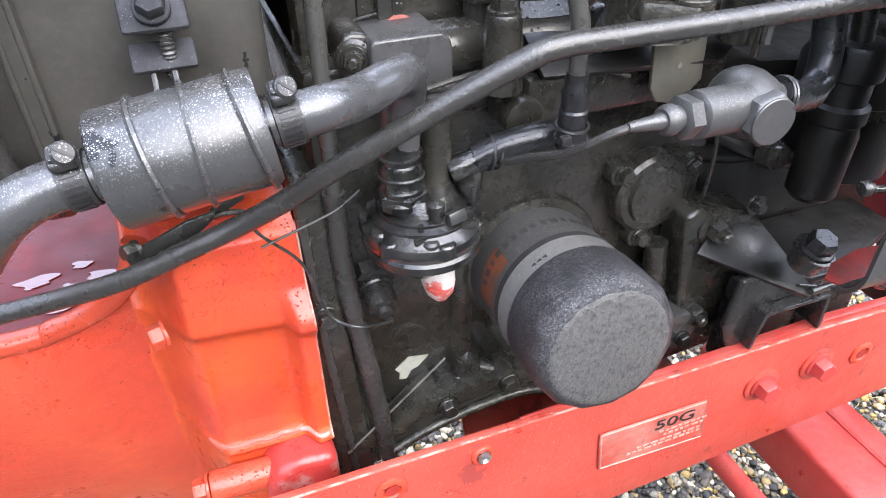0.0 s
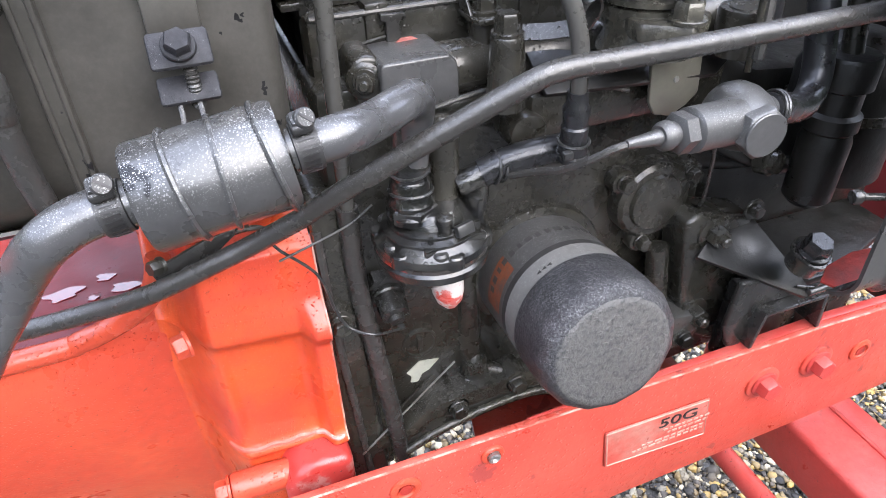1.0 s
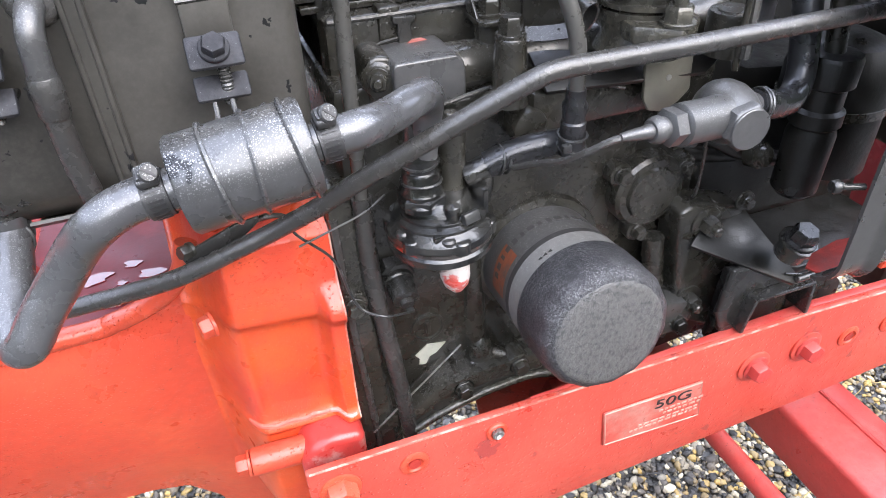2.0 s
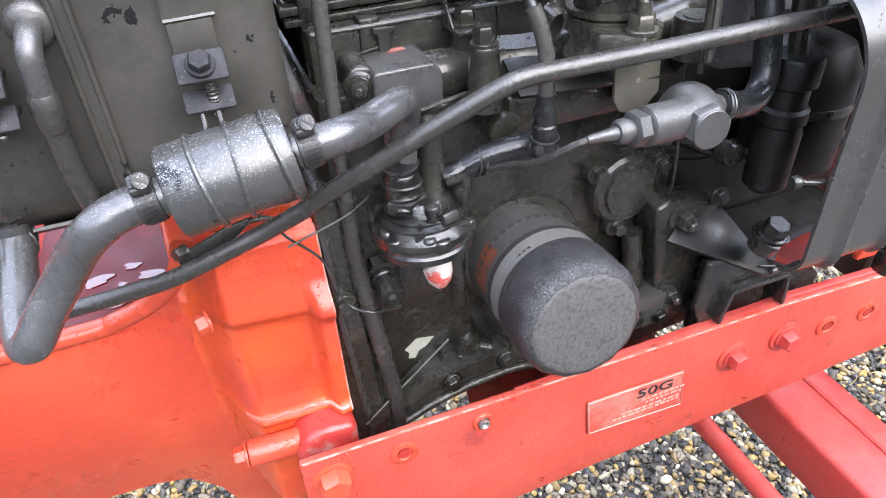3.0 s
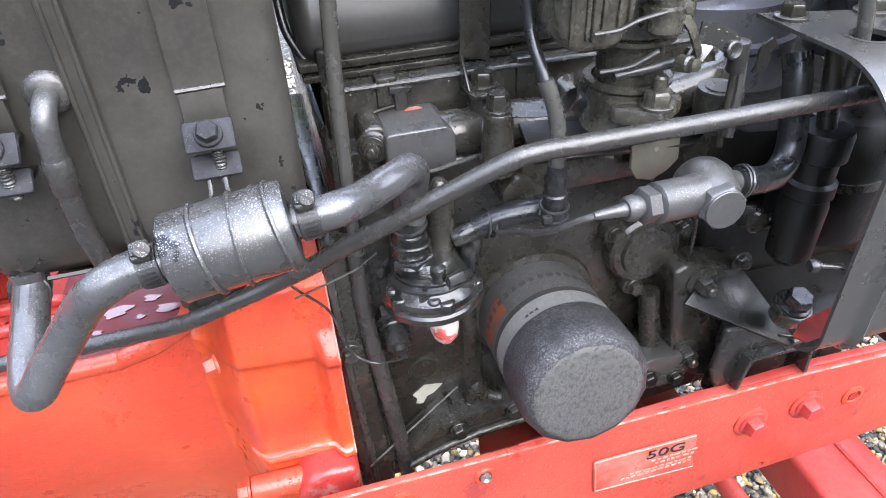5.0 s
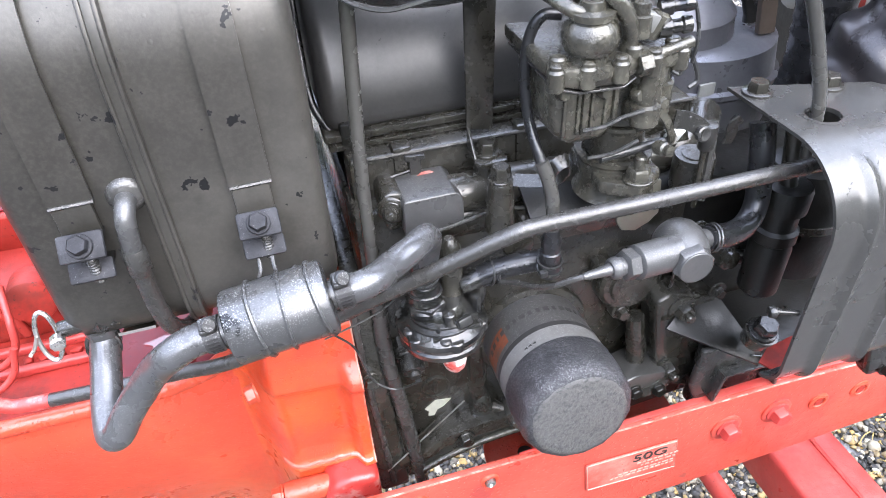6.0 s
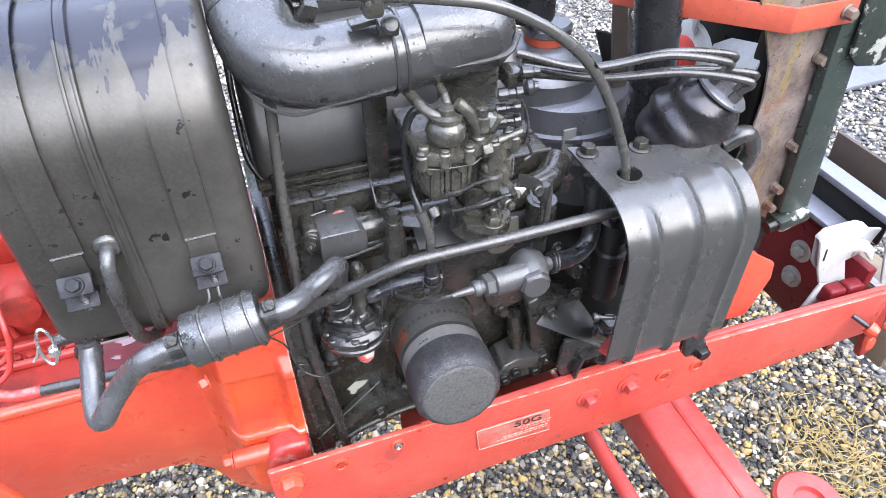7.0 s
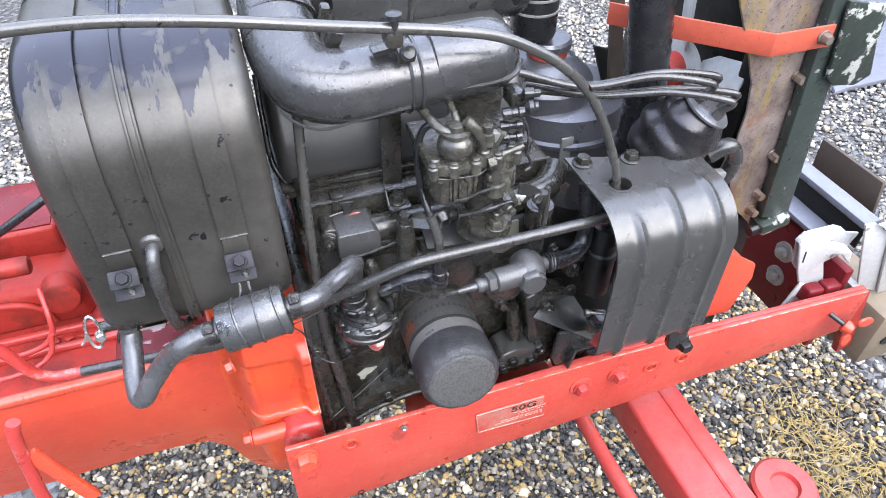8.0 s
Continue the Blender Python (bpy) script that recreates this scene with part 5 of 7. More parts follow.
part("ferrule", lathe(n0 - bd * 0.0125, bd, [(0, 0.0050), (0.002, 0.0064), (0.005, 0.0066), (0.006, 0.0055), (0.0095, 0.0055)], 18), FITTING, banjo)
part("cone", lathe(n0 - bd * 0.030, bd, [(0, 0.0018), (0.004, 0.0024), (0.016, 0.0034), (0.018, 0.0038)], 16), FITTING, banjo)
part("side_nipple", cyl((0.246, -0.012, 0.8885), (0.2600, -0.010, 0.8860), 0.0062, seg=18), FITTING, banjo)
solid("capillary_line", tube([n0 - bd * 0.028, (0.1655, -0.021, 0.890), (0.158, -0.016, 0.884), (0.152, -0.006, 0.876), (0.146, 0.008, 0.869), (0.14, 0.02, 0.862)], 0.0018, 8), ROD, "thin grey tapered gauge line", "pipe")
coolh = thing("coolant_hose", "black rubber hose bending upward with a wire clip", "hose")
part("hose", tube([(0.2560, -0.0110, 0.8870), (0.2680, -0.0080, 0.8835), (0.2800, -0.0040, 0.8795), (0.2920, 0.0010, 0.8775), (0.3010, 0.0060, 0.8800), (0.3060, 0.0100, 0.8870), (0.3075, 0.0130, 0.8960), (0.3080, 0.0160, 0.9060), (0.3085, 0.0200, 0.9200), (0.3090, 0.0260, 0.9350)], 0.0076, 18), RUBBER_DARK, coolh)
for k in (0.0, 0.003):
    part("wire_clip", tube([Vector((0.2600 + k, -0.0100 + k * 0.3, 0.8858 - k * 0.3)) + Vector((0.2 * math.sin(g), math.cos(g), math.sin(g))) * 0.0083 for g in [radians(q) for q in range(0, 361, 20)]], 0.0008, 6, smooth=False), STEEL_DARK, coolh)
mani = thing("intake_manifold", "black cast intake manifold with bolted posts", "manifold")
part("outlet_box", xz([(0.0890, 0.9120), (0.0905, 0.9140), (0.1215, 0.9140), (0.1255, 0.9105), (0.1265, 0.9050), (0.1265, 0.8905), (0.0890, 0.8890)], 0.0490, 0.082, 0.0050, 4), FITTING, mani)
part("end_flange", xz([(0.0785, 0.9135), (0.0830, 0.9160), (0.0900, 0.9150), (0.0935, 0.9110), (0.0935, 0.8880), (0.0800, 0.8880), (0.0775, 0.9030)], 0.0585, 0.0840, 0.0030, 3), BLACK, mani)
part("flange_washer", lathe((0.0845, 0.0600, 0.9045), (-0.35, -0.92, 0.1), [(0, 0.0088), (0.0030, 0.0088), (0.0040, 0.0075), (0.0040, 0.0055)], 24), BLACK, mani)
bolt(mani, (0.0838, 0.0572, 0.9048), (-0.35, -0.92, 0.1), BLACK, 0.0085, 0.005, 0.0062, 0.002)
part("runner", tube([(0.121, 0.066, 0.9010), (0.16, 0.066, 0.9010), (0.205, 0.062, 0.9020), (0.245, 0.056, 0.9050), (0.285, 0.058, 0.9120), (0.305, 0.078, 0.9160)], 0.0128, 22), BLACK, mani)
part("lower_runner", tube([(0.095, 0.076, 0.878), (0.20, 0.070, 0.880), (0.28, 0.066, 0.890)], 0.014, 18), BLACK, mani)
part("box_lip", tube([(0.0900, 0.0475, 0.8895), (0.1120, 0.0470, 0.8905), (0.1270, 0.0480, 0.8925), (0.150, 0.0500, 0.8935), (0.185, 0.0420, 0.8925), (0.2130, 0.0370, 0.8850)], 0.0013, 8), ROD, mani, "worn casting edge")
part("post", lathe((0.1462, 0.0400, 0.888), UP, [(0, 0.0098), (0.030, 0.0080), (0.0335, 0.0080), (0.0345, 0.0074)], 24), BLACK, mani)
bolt(mani, (0.1462, 0.0400, 0.9225), UP, BLACK, 0.0105, 0.008, 0.0076)
part("back_post", lathe((0.1475, 0.0675, 0.893), UP, [(0, 0.0090), (0.028, 0.0082)], 20), BLACK, mani)
part("hose_strap", ribbon([(0.1520, 0.0370, 0.9232), (0.1615, 0.0300, 0.9245), (0.1725, 0.0230, 0.9275), (0.1765, 0.0195, 0.9335), (0.1775, 0.0175, 0.9400), (0.1740, 0.0150, 0.9440), (0.1685, 0.0140, 0.9425), (0.1660, 0.0150, 0.9370)], (0.1, 0.6, 0.6), 0.0075, 0.0011), BLACK_MATT, mani, "bent strip clip round the hose")
part("stem", cyl((0.2575, 0.008, 0.8980), (0.2535, 0.0045, 0.942), 0.0018, seg=12), BLACK, mani)
part("stem_cap", cyl((0.2540, 0.0050, 0.9400), (0.2535, 0.0034, 0.9560), 0.0044, seg=20, bev=0.0012), BLACK_MATT, mani)
part("lever", ribbon([(0.2330, 0.0080, 0.9610), (0.2390, 0.0060, 0.9600), (0.2440, 0.0040, 0.9575), (0.2480, 0.0020, 0.9540)], (0, 0.25, 1), 0.0095, 0.0022), BLACK_MATT, mani)
part("lever_eye", lathe((0.2465, 0.0010, 0.9530), (0.1, -1, 0.25), [(0, 0.0044), (0.0026, 0.0044), (0.0031, 0.0034), (0.0026, 0.0019), (0.0026, 0.0001)], 20), BLACK_MATT, mani)
part("small_canister", lathe((0.2655, 0.026, 0.9000), UP, [(0, 0.0125), (0.020, 0.0125), (0.0222, 0.0118), (0.0222, 0.0080), (0.0228, 0.0078), (0.0228, 0.0001)], 28), BLACK, mani)
part("tab", ribbon([(0.2790, 0.0180, 0.9310), (0.2800, 0.0170, 0.9380), (0.2790, 0.0160, 0.9440), (0.2830, 0.0150, 0.9480)], (1, 0, 0), 0.0070, 0.0012), BLACK_MATT, mani, "bent tab")
part("tag", box((0.2335, 0.007, 0.9515), (0.0098, 0.0015, 0.0098), 0.0006, (25, 12, -8)), TAG, mani, "small white tag")
part("carb_flange", xy([(0.194, 0.010), (0.212, -0.004), (0.232, 0.010), (0.232, 0.05), (0.212, 0.06), (0.194, 0.05)], 0.920, 0.929, 0.002), GREASE, mani)
for p in ((0.2135, 0.0040, 0.929), (0.2135, 0.053, 0.929)):
    bolt(mani, p, UP, GREASE, 0.0120, 0.007, 0.0085, 0.006)
part("plate_rivet", lathe((0.2345, 0.0292, 0.8900), FRONT, [(0, 0.0018), (0.0008, 0.0015), (0.0010, 0.0001)], 10), BARE_GREY, mani)
part("heat_plate", xz([(0.2182, 0.906), (0.2480, 0.906), (0.2501, 0.8807), (0.2440, 0.8745), (0.2347, 0.8699), (0.2248, 0.8725), (0.2205, 0.8800)], 0.029, 0.032, 0.001), OLIVE_PLATE, mani, "dull olive grey metal plate")
part("wing_plate", prism([(0, 0), (0.095, -0.004), (0.118, 0.010), (0.100, 0.026), (0.0, 0.026)], 0.003, (0.163, 0.033, 0.8915), (1, 0, -0.03), (0, 0.86, 0.5), 0.0008), DARK, mani)
part("manifold_wing", xz([(0.160, 0.890), (0.255, 0.886), (0.262, 0.880), (0.24, 0.866), (0.160, 0.866)], 0.040, 0.062, 0.004), BLACK, mani)
part("wing_ear", cyl((0.158, 0.036, 0.872), (0.158, 0.060, 0.872), 0.0105, seg=22, bev=0.003), BLACK, mani)
head = thing("cylinder_head", "black painted cylinder head with side lugs", "cylinder head")
part("casting", xz([(0.064, 0.928), (0.30, 0.928), (0.30, 0.88), (0.064, 0.88)], 0.082, 0.26, 0.005), BLACK, head)
# Made-up dark panel that keeps the gap beside the tank black.
part("gap_filler", xz([(0.064, 0.946), (0.075, 0.946), (0.075, 0.78), (0.064, 0.78)], 0.095, 0.34, 0.002), DARK, head)
part("t_bracket", xz([(0.0985, 0.9275), (0.1110, 0.9265), (0.1110, 0.9235), (0.1080, 0.9230), (0.1085, 0.9120), (0.1170, 0.9105), (0.1170, 0.9080), (0.0920, 0.9080), (0.0920, 0.9110), (0.1010, 0.9120), (0.1010, 0.9235), (0.0985, 0.9240)], 0.0765, 0.0815, 0.0008), BLACK_MATT, head)
part("top_edge", tube([(0.066, 0.0812, 0.9280), (0.12, 0.0810, 0.9278), (0.30, 0.0812, 0.9272)], 0.0016, 8), ROD, head, "worn edge")
part("bright_strip", ribbon([(0.080, 0.0795, 0.9105), (0.0905, 0.0790, 0.9135), (0.1015, 0.0795, 0.9150)], (0, -0.6, 0.8), 0.0045, 0.0012), SHEET, head, "bright flat strip")
part("gasket", xz([(0.067, 0.8975), (0.298, 0.8975), (0.298, 0.8945), (0.067, 0.8945)], 0.0795, 0.12, 0.0005), ROD, head, "worn gasket edge")
for x in (0.098, 0.178, 0.255):
    part("lug", box((x, 0.086, 0.915), (0.012, 0.012, 0.034), 0.002), BLACK, head)
solid("red_leaf", prism([(0, 0), (0.004, 0.0020), (0.0095, 0.0016), (0.0130, -0.0008), (0.008, -0.0028), (0.0026, -0.0018)], 0.0004, (0.1035, 0.0745, 0.9135), (1, 0.1, 0.05), (0, 0.6, 0.8), 0.0001, 1), LEAF, "small dry red leaf lying on the manifold", "leaf")
vc = thing("valve_cover", "glossy black pressed valve cover", "valve cover")
part("cover", yz([(0.100, 0.936), (0.0995, 0.947), (0.1025, 0.960), (0.1085, 0.976), (0.1180, 0.994), (0.1310, 1.012), (0.1480, 1.026), (0.1700, 1.032), (0.2150, 1.030), (0.2150, 0.936)], 0.056, 0.285, 0.010, 4), GLOSS, vc)
part("rim", box((0.172, 0.152, 0.9365), (0.236, 0.112, 0.005), 0.0015), BLACK, vc)
part("lower_rim", box((0.172, 0.150, 0.9305), (0.232, 0.110, 0.004), 0.0012), BLACK, vc)
part("rubber_end", tube([(0.0530, 0.150, 1.02), (0.0515, 0.132, 0.99), (0.0515, 0.116, 0.955), (0.060, 0.106, 0.936)], 0.0024, 10), RUBBER_DARK, vc, "black rubber edge")
stay = thing("pipe_stay", "flat black steel stay holding the intake pipe", "bracket")
part("strip", xz([(0.1385, 1.045), (0.1580, 1.045), (0.1555, 0.934), (0.1385, 0.9375)], 0.0780, 0.0810, 0.0010), BLACK, stay)
part("foot", xy([(0.1375, 0.060), (0.1400, 0.056), (0.1560, 0.056), (0.1585, 0.060), (0.1560, 0.081), (0.1385, 0.081)], 0.9215, 0.9245, 0.0010), BLACK, stay)
part("foot_gusset", yz([(0.0790, 0.9245), (0.0790, 0.9400), (0.0640, 0.9245)], 0.1385, 0.1402, 0.0004), BLACK, stay)
bolt(stay, (0.1475, 0.0675, 0.9245), UP, BLACK, 0.0105, 0.007, 0.0078)

intake = thing("intake_pipe", "black air intake pipe with a wide elbow", "intake pipe")
pp = [(0.214, 0.052, 1.058), (0.18, 0.050, 1.056), (0.14, 0.049, 1.054), (0.105, 0.050, 1.053), (0.083, 0.058, 1.058), (0.074, 0.078, 1.070), (0.074, 0.105, 1.088), (0.08, 0.14, 1.102), (0.085, 0.17, 1.10)]
part("elbow", tube(pp, 0.0265, 36), PIPE, intake)
part("hood", lathe((0.205, 0.052, 1.058), (1, 0.02, 0.01), [(-0.035, 0.0262), (-0.034, 0.0275), (0.012, 0.0275), (0.022, 0.0255), (0.030, 0.020), (0.035, 0.011), (0.0362, 0.0001)], 36), PIPE, intake)
part("seam", tube([(0.160, 0.0265, 1.0505), (0.195, 0.027, 1.0495), (0.217, 0.027, 1.050), (0.2305, 0.028, 1.053), (0.237, 0.032, 1.062)], 0.0022, 8), PIPE, intake)
part("seam", tube([(0.057, 0.058, 1.050), (0.066, 0.040, 1.040), (0.085, 0.030, 1.0335), (0.11, 0.028, 1.0365), (0.15, 0.025, 1.042)], 0.0012, 6), PIPE, intake)
for cx in (0.1500, 0.1575):
    part("collar", lathe((cx, 0.0495, 1.0546), (1, 0.02, 0.02), [(0, 0.0262), (0.0004, 0.0280), (0.0014, 0.0286), (0.0024, 0.0280), (0.0028, 0.0262)], 36), PIPE, intake)
for q, d in ((Vector((0.0738, 0.086, 1.0752)), (0.0, 0.83, 0.55)), (Vector((0.0748, 0.098, 1.0835)), (0.03, 0.83, 0.55))):
    part("band", lathe(q, d, [(0, 0.0262), (0.0003, 0.0277), (0.0022, 0.0277), (0.0025, 0.0262)], 36), BLACK, intake)
part("clamp_lug", box((0.1475, 0.026, 1.083), (0.013, 0.010, 0.010), 0.002, (20, 0, 0)), BLACK, intake)
part("clamp_screw", lathe((0.1475, 0.023, 1.085), (0.1, -0.9, 0.5), [(0, 0.0055), (0.004, 0.0055), (0.005, 0.0042), (0.004, 0.001), (0.004, 0.0001)], 16), STEEL_DARK, intake)
part("clamp_strap", box((0.138, 0.035, 1.085), (0.024, 0.012, 0.004), 0.001, (0, -8, 0)), BLACK, intake)
part("elbow_lug", box((0.107, 0.065, 1.083), (0.010, 0.012, 0.016), 0.002, (15, 20, 0)), BLACK, intake)
part("elbow_lug", box((0.103, 0.072, 1.096), (0.007, 0.008, 0.018), 0.002, (15, 10, 0)), BLACK, intake)

carb = thing("carburetor", "greasy black downdraught carburettor with linkage", "carburettor")
part("float_bowl", xz([(0.156, 1.004), (0.194, 1.002), (0.194, 0.976), (0.186, 0.966), (0.166, 0.966), (0.157, 0.974)], -0.006, 0.045, 0.005, 3), GREASE, carb)
part("bowl_rib", xz([(0.171, 1.004), (0.175, 1.004), (0.175, 0.972), (0.171, 0.972)], -0.0085, 0.0, 0.0015), GREASE, carb)
part("bowl_rib", xz([(0.188, 1.004), (0.191, 1.004), (0.191, 0.978), (0.188, 0.978)], -0.0080, 0.0, 0.0013), GREASE, carb)
part("bowl_lid", xz([(0.1525, 1.0125), (0.185, 1.010), (0.190, 1.014), (0.222, 1.011), (0.223, 1.003), (0.196, 1.003), (0.19, 0.999), (0.166, 1.000), (0.153, 1.004)], -0.012, 0.055, 0.0022), GREASE, carb)
part("lid_gasket", xz([(0.1535, 1.0035), (0.166, 0.9995), (0.19, 0.9985), (0.196, 1.0025), (0.196, 1.0012), (0.19, 0.9970), (0.166, 0.9982), (0.1535, 1.0022)], -0.0126, 0.05, 0.0003, 1), ROD, carb, "worn lid edge")
part("mixing_body", lathe((0.2085, -0.002, 0.972), UP, [(0, 0.008), (0.002, 0.0105), (0.010, 0.0105), (0.012, 0.0085), (0.022, 0.0085), (0.024, 0.0105), (0.032, 0.0100)], 22), GREASE, carb)
part("barrel", lathe((0.209, 0.022, 0.932), UP, [(0, 0.021), (0.006, 0.021), (0.008, 0.0165), (0.030, 0.0165), (0.034, 0.020), (0.075, 0.020), (0.078, 0.0165), (0.088, 0.0165), (0.0885, 0.0001)], 32), GREASE, carb)
part("dome", lathe((0.1745, -0.002, 1.006), UP, [(0, 0.0145), (0.003, 0.0145), (0.004, 0.010), (0.008, 0.0092), (0.010, 0.0118), (0.014, 0.0138), (0.018, 0.0140), (0.022, 0.0125), (0.0245, 0.0095), (0.0255, 0.0110), (0.0285, 0.0110), (0.0295, 0.0065), (0.033, 0.0058), (0.034, 0.0001)], 28), GREASE, carb)
part("inlet_pipe", tube([(0.1725, -0.003, 1.033), (0.1665, -0.002, 1.0345), (0.162, 0.004, 1.037), (0.158, 0.016, 1.0395), (0.155, 0.045, 1.041)], 0.0036, 12), GREASE, carb)
part("inlet_pipe", tube([(0.177, 0.002, 1.034), (0.178, 0.012, 1.040), (0.179, 0.045, 1.045)], 0.0030, 10), GREASE, carb)
part("choke_arm", tube([(0.181, -0.004, 1.042), (0.187, -0.006, 1.036), (0.1915, -0.007, 1.028), (0.194, -0.006, 1.020), (0.1935, -0.004, 1.013)], 0.0042, 12), GREASE, carb)
for qx, qz, qr in ((0.218, 1.041, 0.0046), (0.217, 1.0305, 0.0040), (0.2178, 1.0205, 0.0048)):
    part("side_fitting", lathe((qx - 0.008, -0.003, qz), (1, -0.25, 0.1), [(0, qr), (0.006, qr), (0.007, qr * 0.7), (0.011, qr * 0.7), (0.012, qr * 0.9), (0.016, qr * 0.85), (0.017, 0.0001)], 12), PUMP_BLACK, carb)
part("wire_loop", tube([(0.2182, -0.004, 1.0135), (0.222, -0.006, 1.009), (0.2255, -0.006, 1.000), (0.224, -0.006, 0.996), (0.220, -0.005, 0.998)], 0.0011, 6), STEEL_DARK, carb)
part("lower_link", tube([(0.170, -0.012, 0.9778), (0.181, -0.013, 0.9786), (0.190, -0.013, 0.9815), (0.2022, -0.014, 0.9839)], 0.0011, 8), STEEL_DARK, carb, "worn link rod")
for k in range(5):
    part("neck_ring", lathe((0.213, 0.060, 1.0255 + 0.0054 * k), UP, [(0, 0.0225), (0.0004, 0.0246), (0.0019, 0.0248), (0.0024, 0.0225)], 32), GREASE, carb)
part("neck", lathe((0.213, 0.060, 0.995), UP, [(0, 0.021), (0.02, 0.0225), (0.058, 0.0228)], 32), GREASE, carb)
for qx, qz in ((0.160, 0.998), (0.182, 0.995), (0.2015, 0.990), (0.2155, 0.983)):
    part("side_screw", lathe((qx, -0.009, qz), (0.1, -1, 0.15), [(-0.004, 0.0034), (0.001, 0.0034), (0.002, 0.0026), (0.0021, 0.0001)], 12), GREASE, carb)
part("jet_plug", lathe((0.198, -0.006, 1.020), UP, [(0, 0.0055), (0.010, 0.0055), (0.0105, 0.004), (0.016, 0.004), (0.0165, 0.0001)], 12), GREASE, carb)
part("jet_plug", lathe((0.205, -0.003, 1.018), (0.4, -0.2, 1), [(0, 0.005), (0.012, 0.005), (0.013, 0.003)], 6), GREASE, carb)
part("nozzle_block", box((0.2028, -0.006, 1.0262), (0.007, 0.006, 0.009), 0.0012, (10, 20, 0)), BARE_GREY, carb, "small pale fitting")
part("pump_body", lathe((0.206, -0.008, 0.972), UP, [(0, 0.006), (0.002, 0.0078), (0.012, 0.0078), (0.013, 0.0055), (0.038, 0.0055)], 16), GREASE, carb)
part("pump_body", lathe((0.218, 0.0, 0.975), UP, [(0, 0.007), (0.016, 0.007), (0.017, 0.0052), (0.036, 0.0052)], 16), GREASE, carb)
part("link_rod", tube([(0.176, -0.009, 0.959), (0.190, -0.011, 0.9605), (0.202, -0.013, 0.9665)], 0.0011, 8), STEEL_DARK, carb, "bright link rod")
part("cross_shaft", cyl((0.196, -0.011, 1.009), (0.226, -0.009, 1.014), 0.003, seg=12), GREASE, carb)
part("shaft_nut", lathe((0.196, -0.012, 1.008), (1, 0, 0.1), [(0, 0.0058), (0.006, 0.0058), (0.007, 0.0045)], 6), GREASE, carb)

part("side_link", tube([(0.226, 0.0, 1.012), (0.232, -0.002, 1.004), (0.238, -0.003, 0.990), (0.233, -0.004, 0.986)], 0.0013, 6), STEEL_DARK, carb)
part("choke_bracket", box((0.228, 0.018, 1.042), (0.012, 0.018, 0.012), 0.002), BLACK, carb)
part("cable_screw", lathe((0.231, 0.008, 1.048), (1, -0.2, 0), [(0, 0.0045), (0.007, 0.0045), (0.008, 0.003), (0.012, 0.003)], 10), STEEL_DARK, carb)
part("spring", tube([Vector((0.224 + 0.004 * math.cos(k * 0.9), 0.004 + 0.004 * math.sin(k * 0.9), 0.968 + 0.0006 * k)) for k in range(40)], 0.0008, 5, smooth=False), STEEL_DARK, carb)
for p in ((0.157, -0.006, 1.0115), (0.195, -0.0085, 1.012), (0.218, -0.006, 1.011)):
    part("lid_screw", lathe(p, UP, [(0, 0.0042), (0.004, 0.0042), (0.0052, 0.003), (0.0053, 0.0001)], 12), GREASE, carb)
part("base_neck", lathe((0.209, 0.018, 0.918), UP, [(0, 0.024), (0.006, 0.021), (0.016, 0.020)], 28), GREASE, carb)
part("throttle_lever", prism([(0, 0), (0.014, 0.004), (0.013, 0.009), (-0.002, 0.008)], 0.003, (0.228, 0.0, 0.952), (1, 0.0, -0.3), (0, 0.2, 1), 0.0008), GREASE, carb)
for k in range(4):
    part("bowl_ridge", box((0.1620 + 0.0075 * k, -0.0066, 0.985), (0.0022, 0.0022, 0.026 - 0.002 * k), 0.0007), GREASE, carb)
for qx, qy in ((0.1545, -0.010), (0.1700, -0.0120), (0.1870, -0.0120), (0.2050, -0.0110), (0.2210, -0.0090)):
    part("lid_ear", lathe((qx, qy, 1.0010), UP, [(0, 0.0036), (0.0008, 0.0044), (0.0100, 0.0044), (0.0112, 0.0034)], 14), GREASE, carb)
    part("ear_screw", lathe((qx, qy, 1.0120), UP, [(0, 0.0034), (0.0018, 0.0034), (0.0026, 0.0024), (0.0027, 0.0001)], 12), GREASE, carb)
for z, r in ((0.940, 0.0222), (0.9625, 0.0215), (0.9905, 0.0216), (1.0070, 0.0190)):
    part("barrel_ring", ring((0.209, 0.022, z), UP, [(0, r - 0.004), (0, r), (0.0022, r), (0.0022, r - 0.004)], 30), GREASE, carb)
part("spindle", cyl((0.186, -0.004, 0.9535), (0.232, -0.002, 0.9560), 0.0024, seg=12), STEEL_DARK, carb)
part("spindle_nut", lathe((0.2260, -0.0022, 0.9558), (1, 0.04, 0.05), [(0, 0.0056), (0.004, 0.0056), (0.0048, 0.0044)], 6), GREASE, carb)
part("stop_screw", lathe((0.2160, -0.0100, 0.9580), (0.2, -1, 0.2), [(0, 0.0040), (0.0060, 0.0040), (0.0070, 0.0030), (0.0100, 0.0030), (0.0104, 0.0001)], 12), GREASE, carb)
part("pivot_arm", ribbon([(0.2120, -0.0090, 0.9820), (0.2180, -0.0110, 0.9740), (0.2230, -0.0110, 0.9640), (0.2260, -0.0080, 0.9570)], (0.6, 0.2, 0.6), 0.0042, 0.0014), GREASE, carb)
part("choke_link", tube([(0.2240, 0.004, 1.036), (0.2300, 0.000, 1.030), (0.2335, -0.003, 1.014), (0.2320, -0.004, 1.000)], 0.0010, 8), STEEL_DARK, carb)
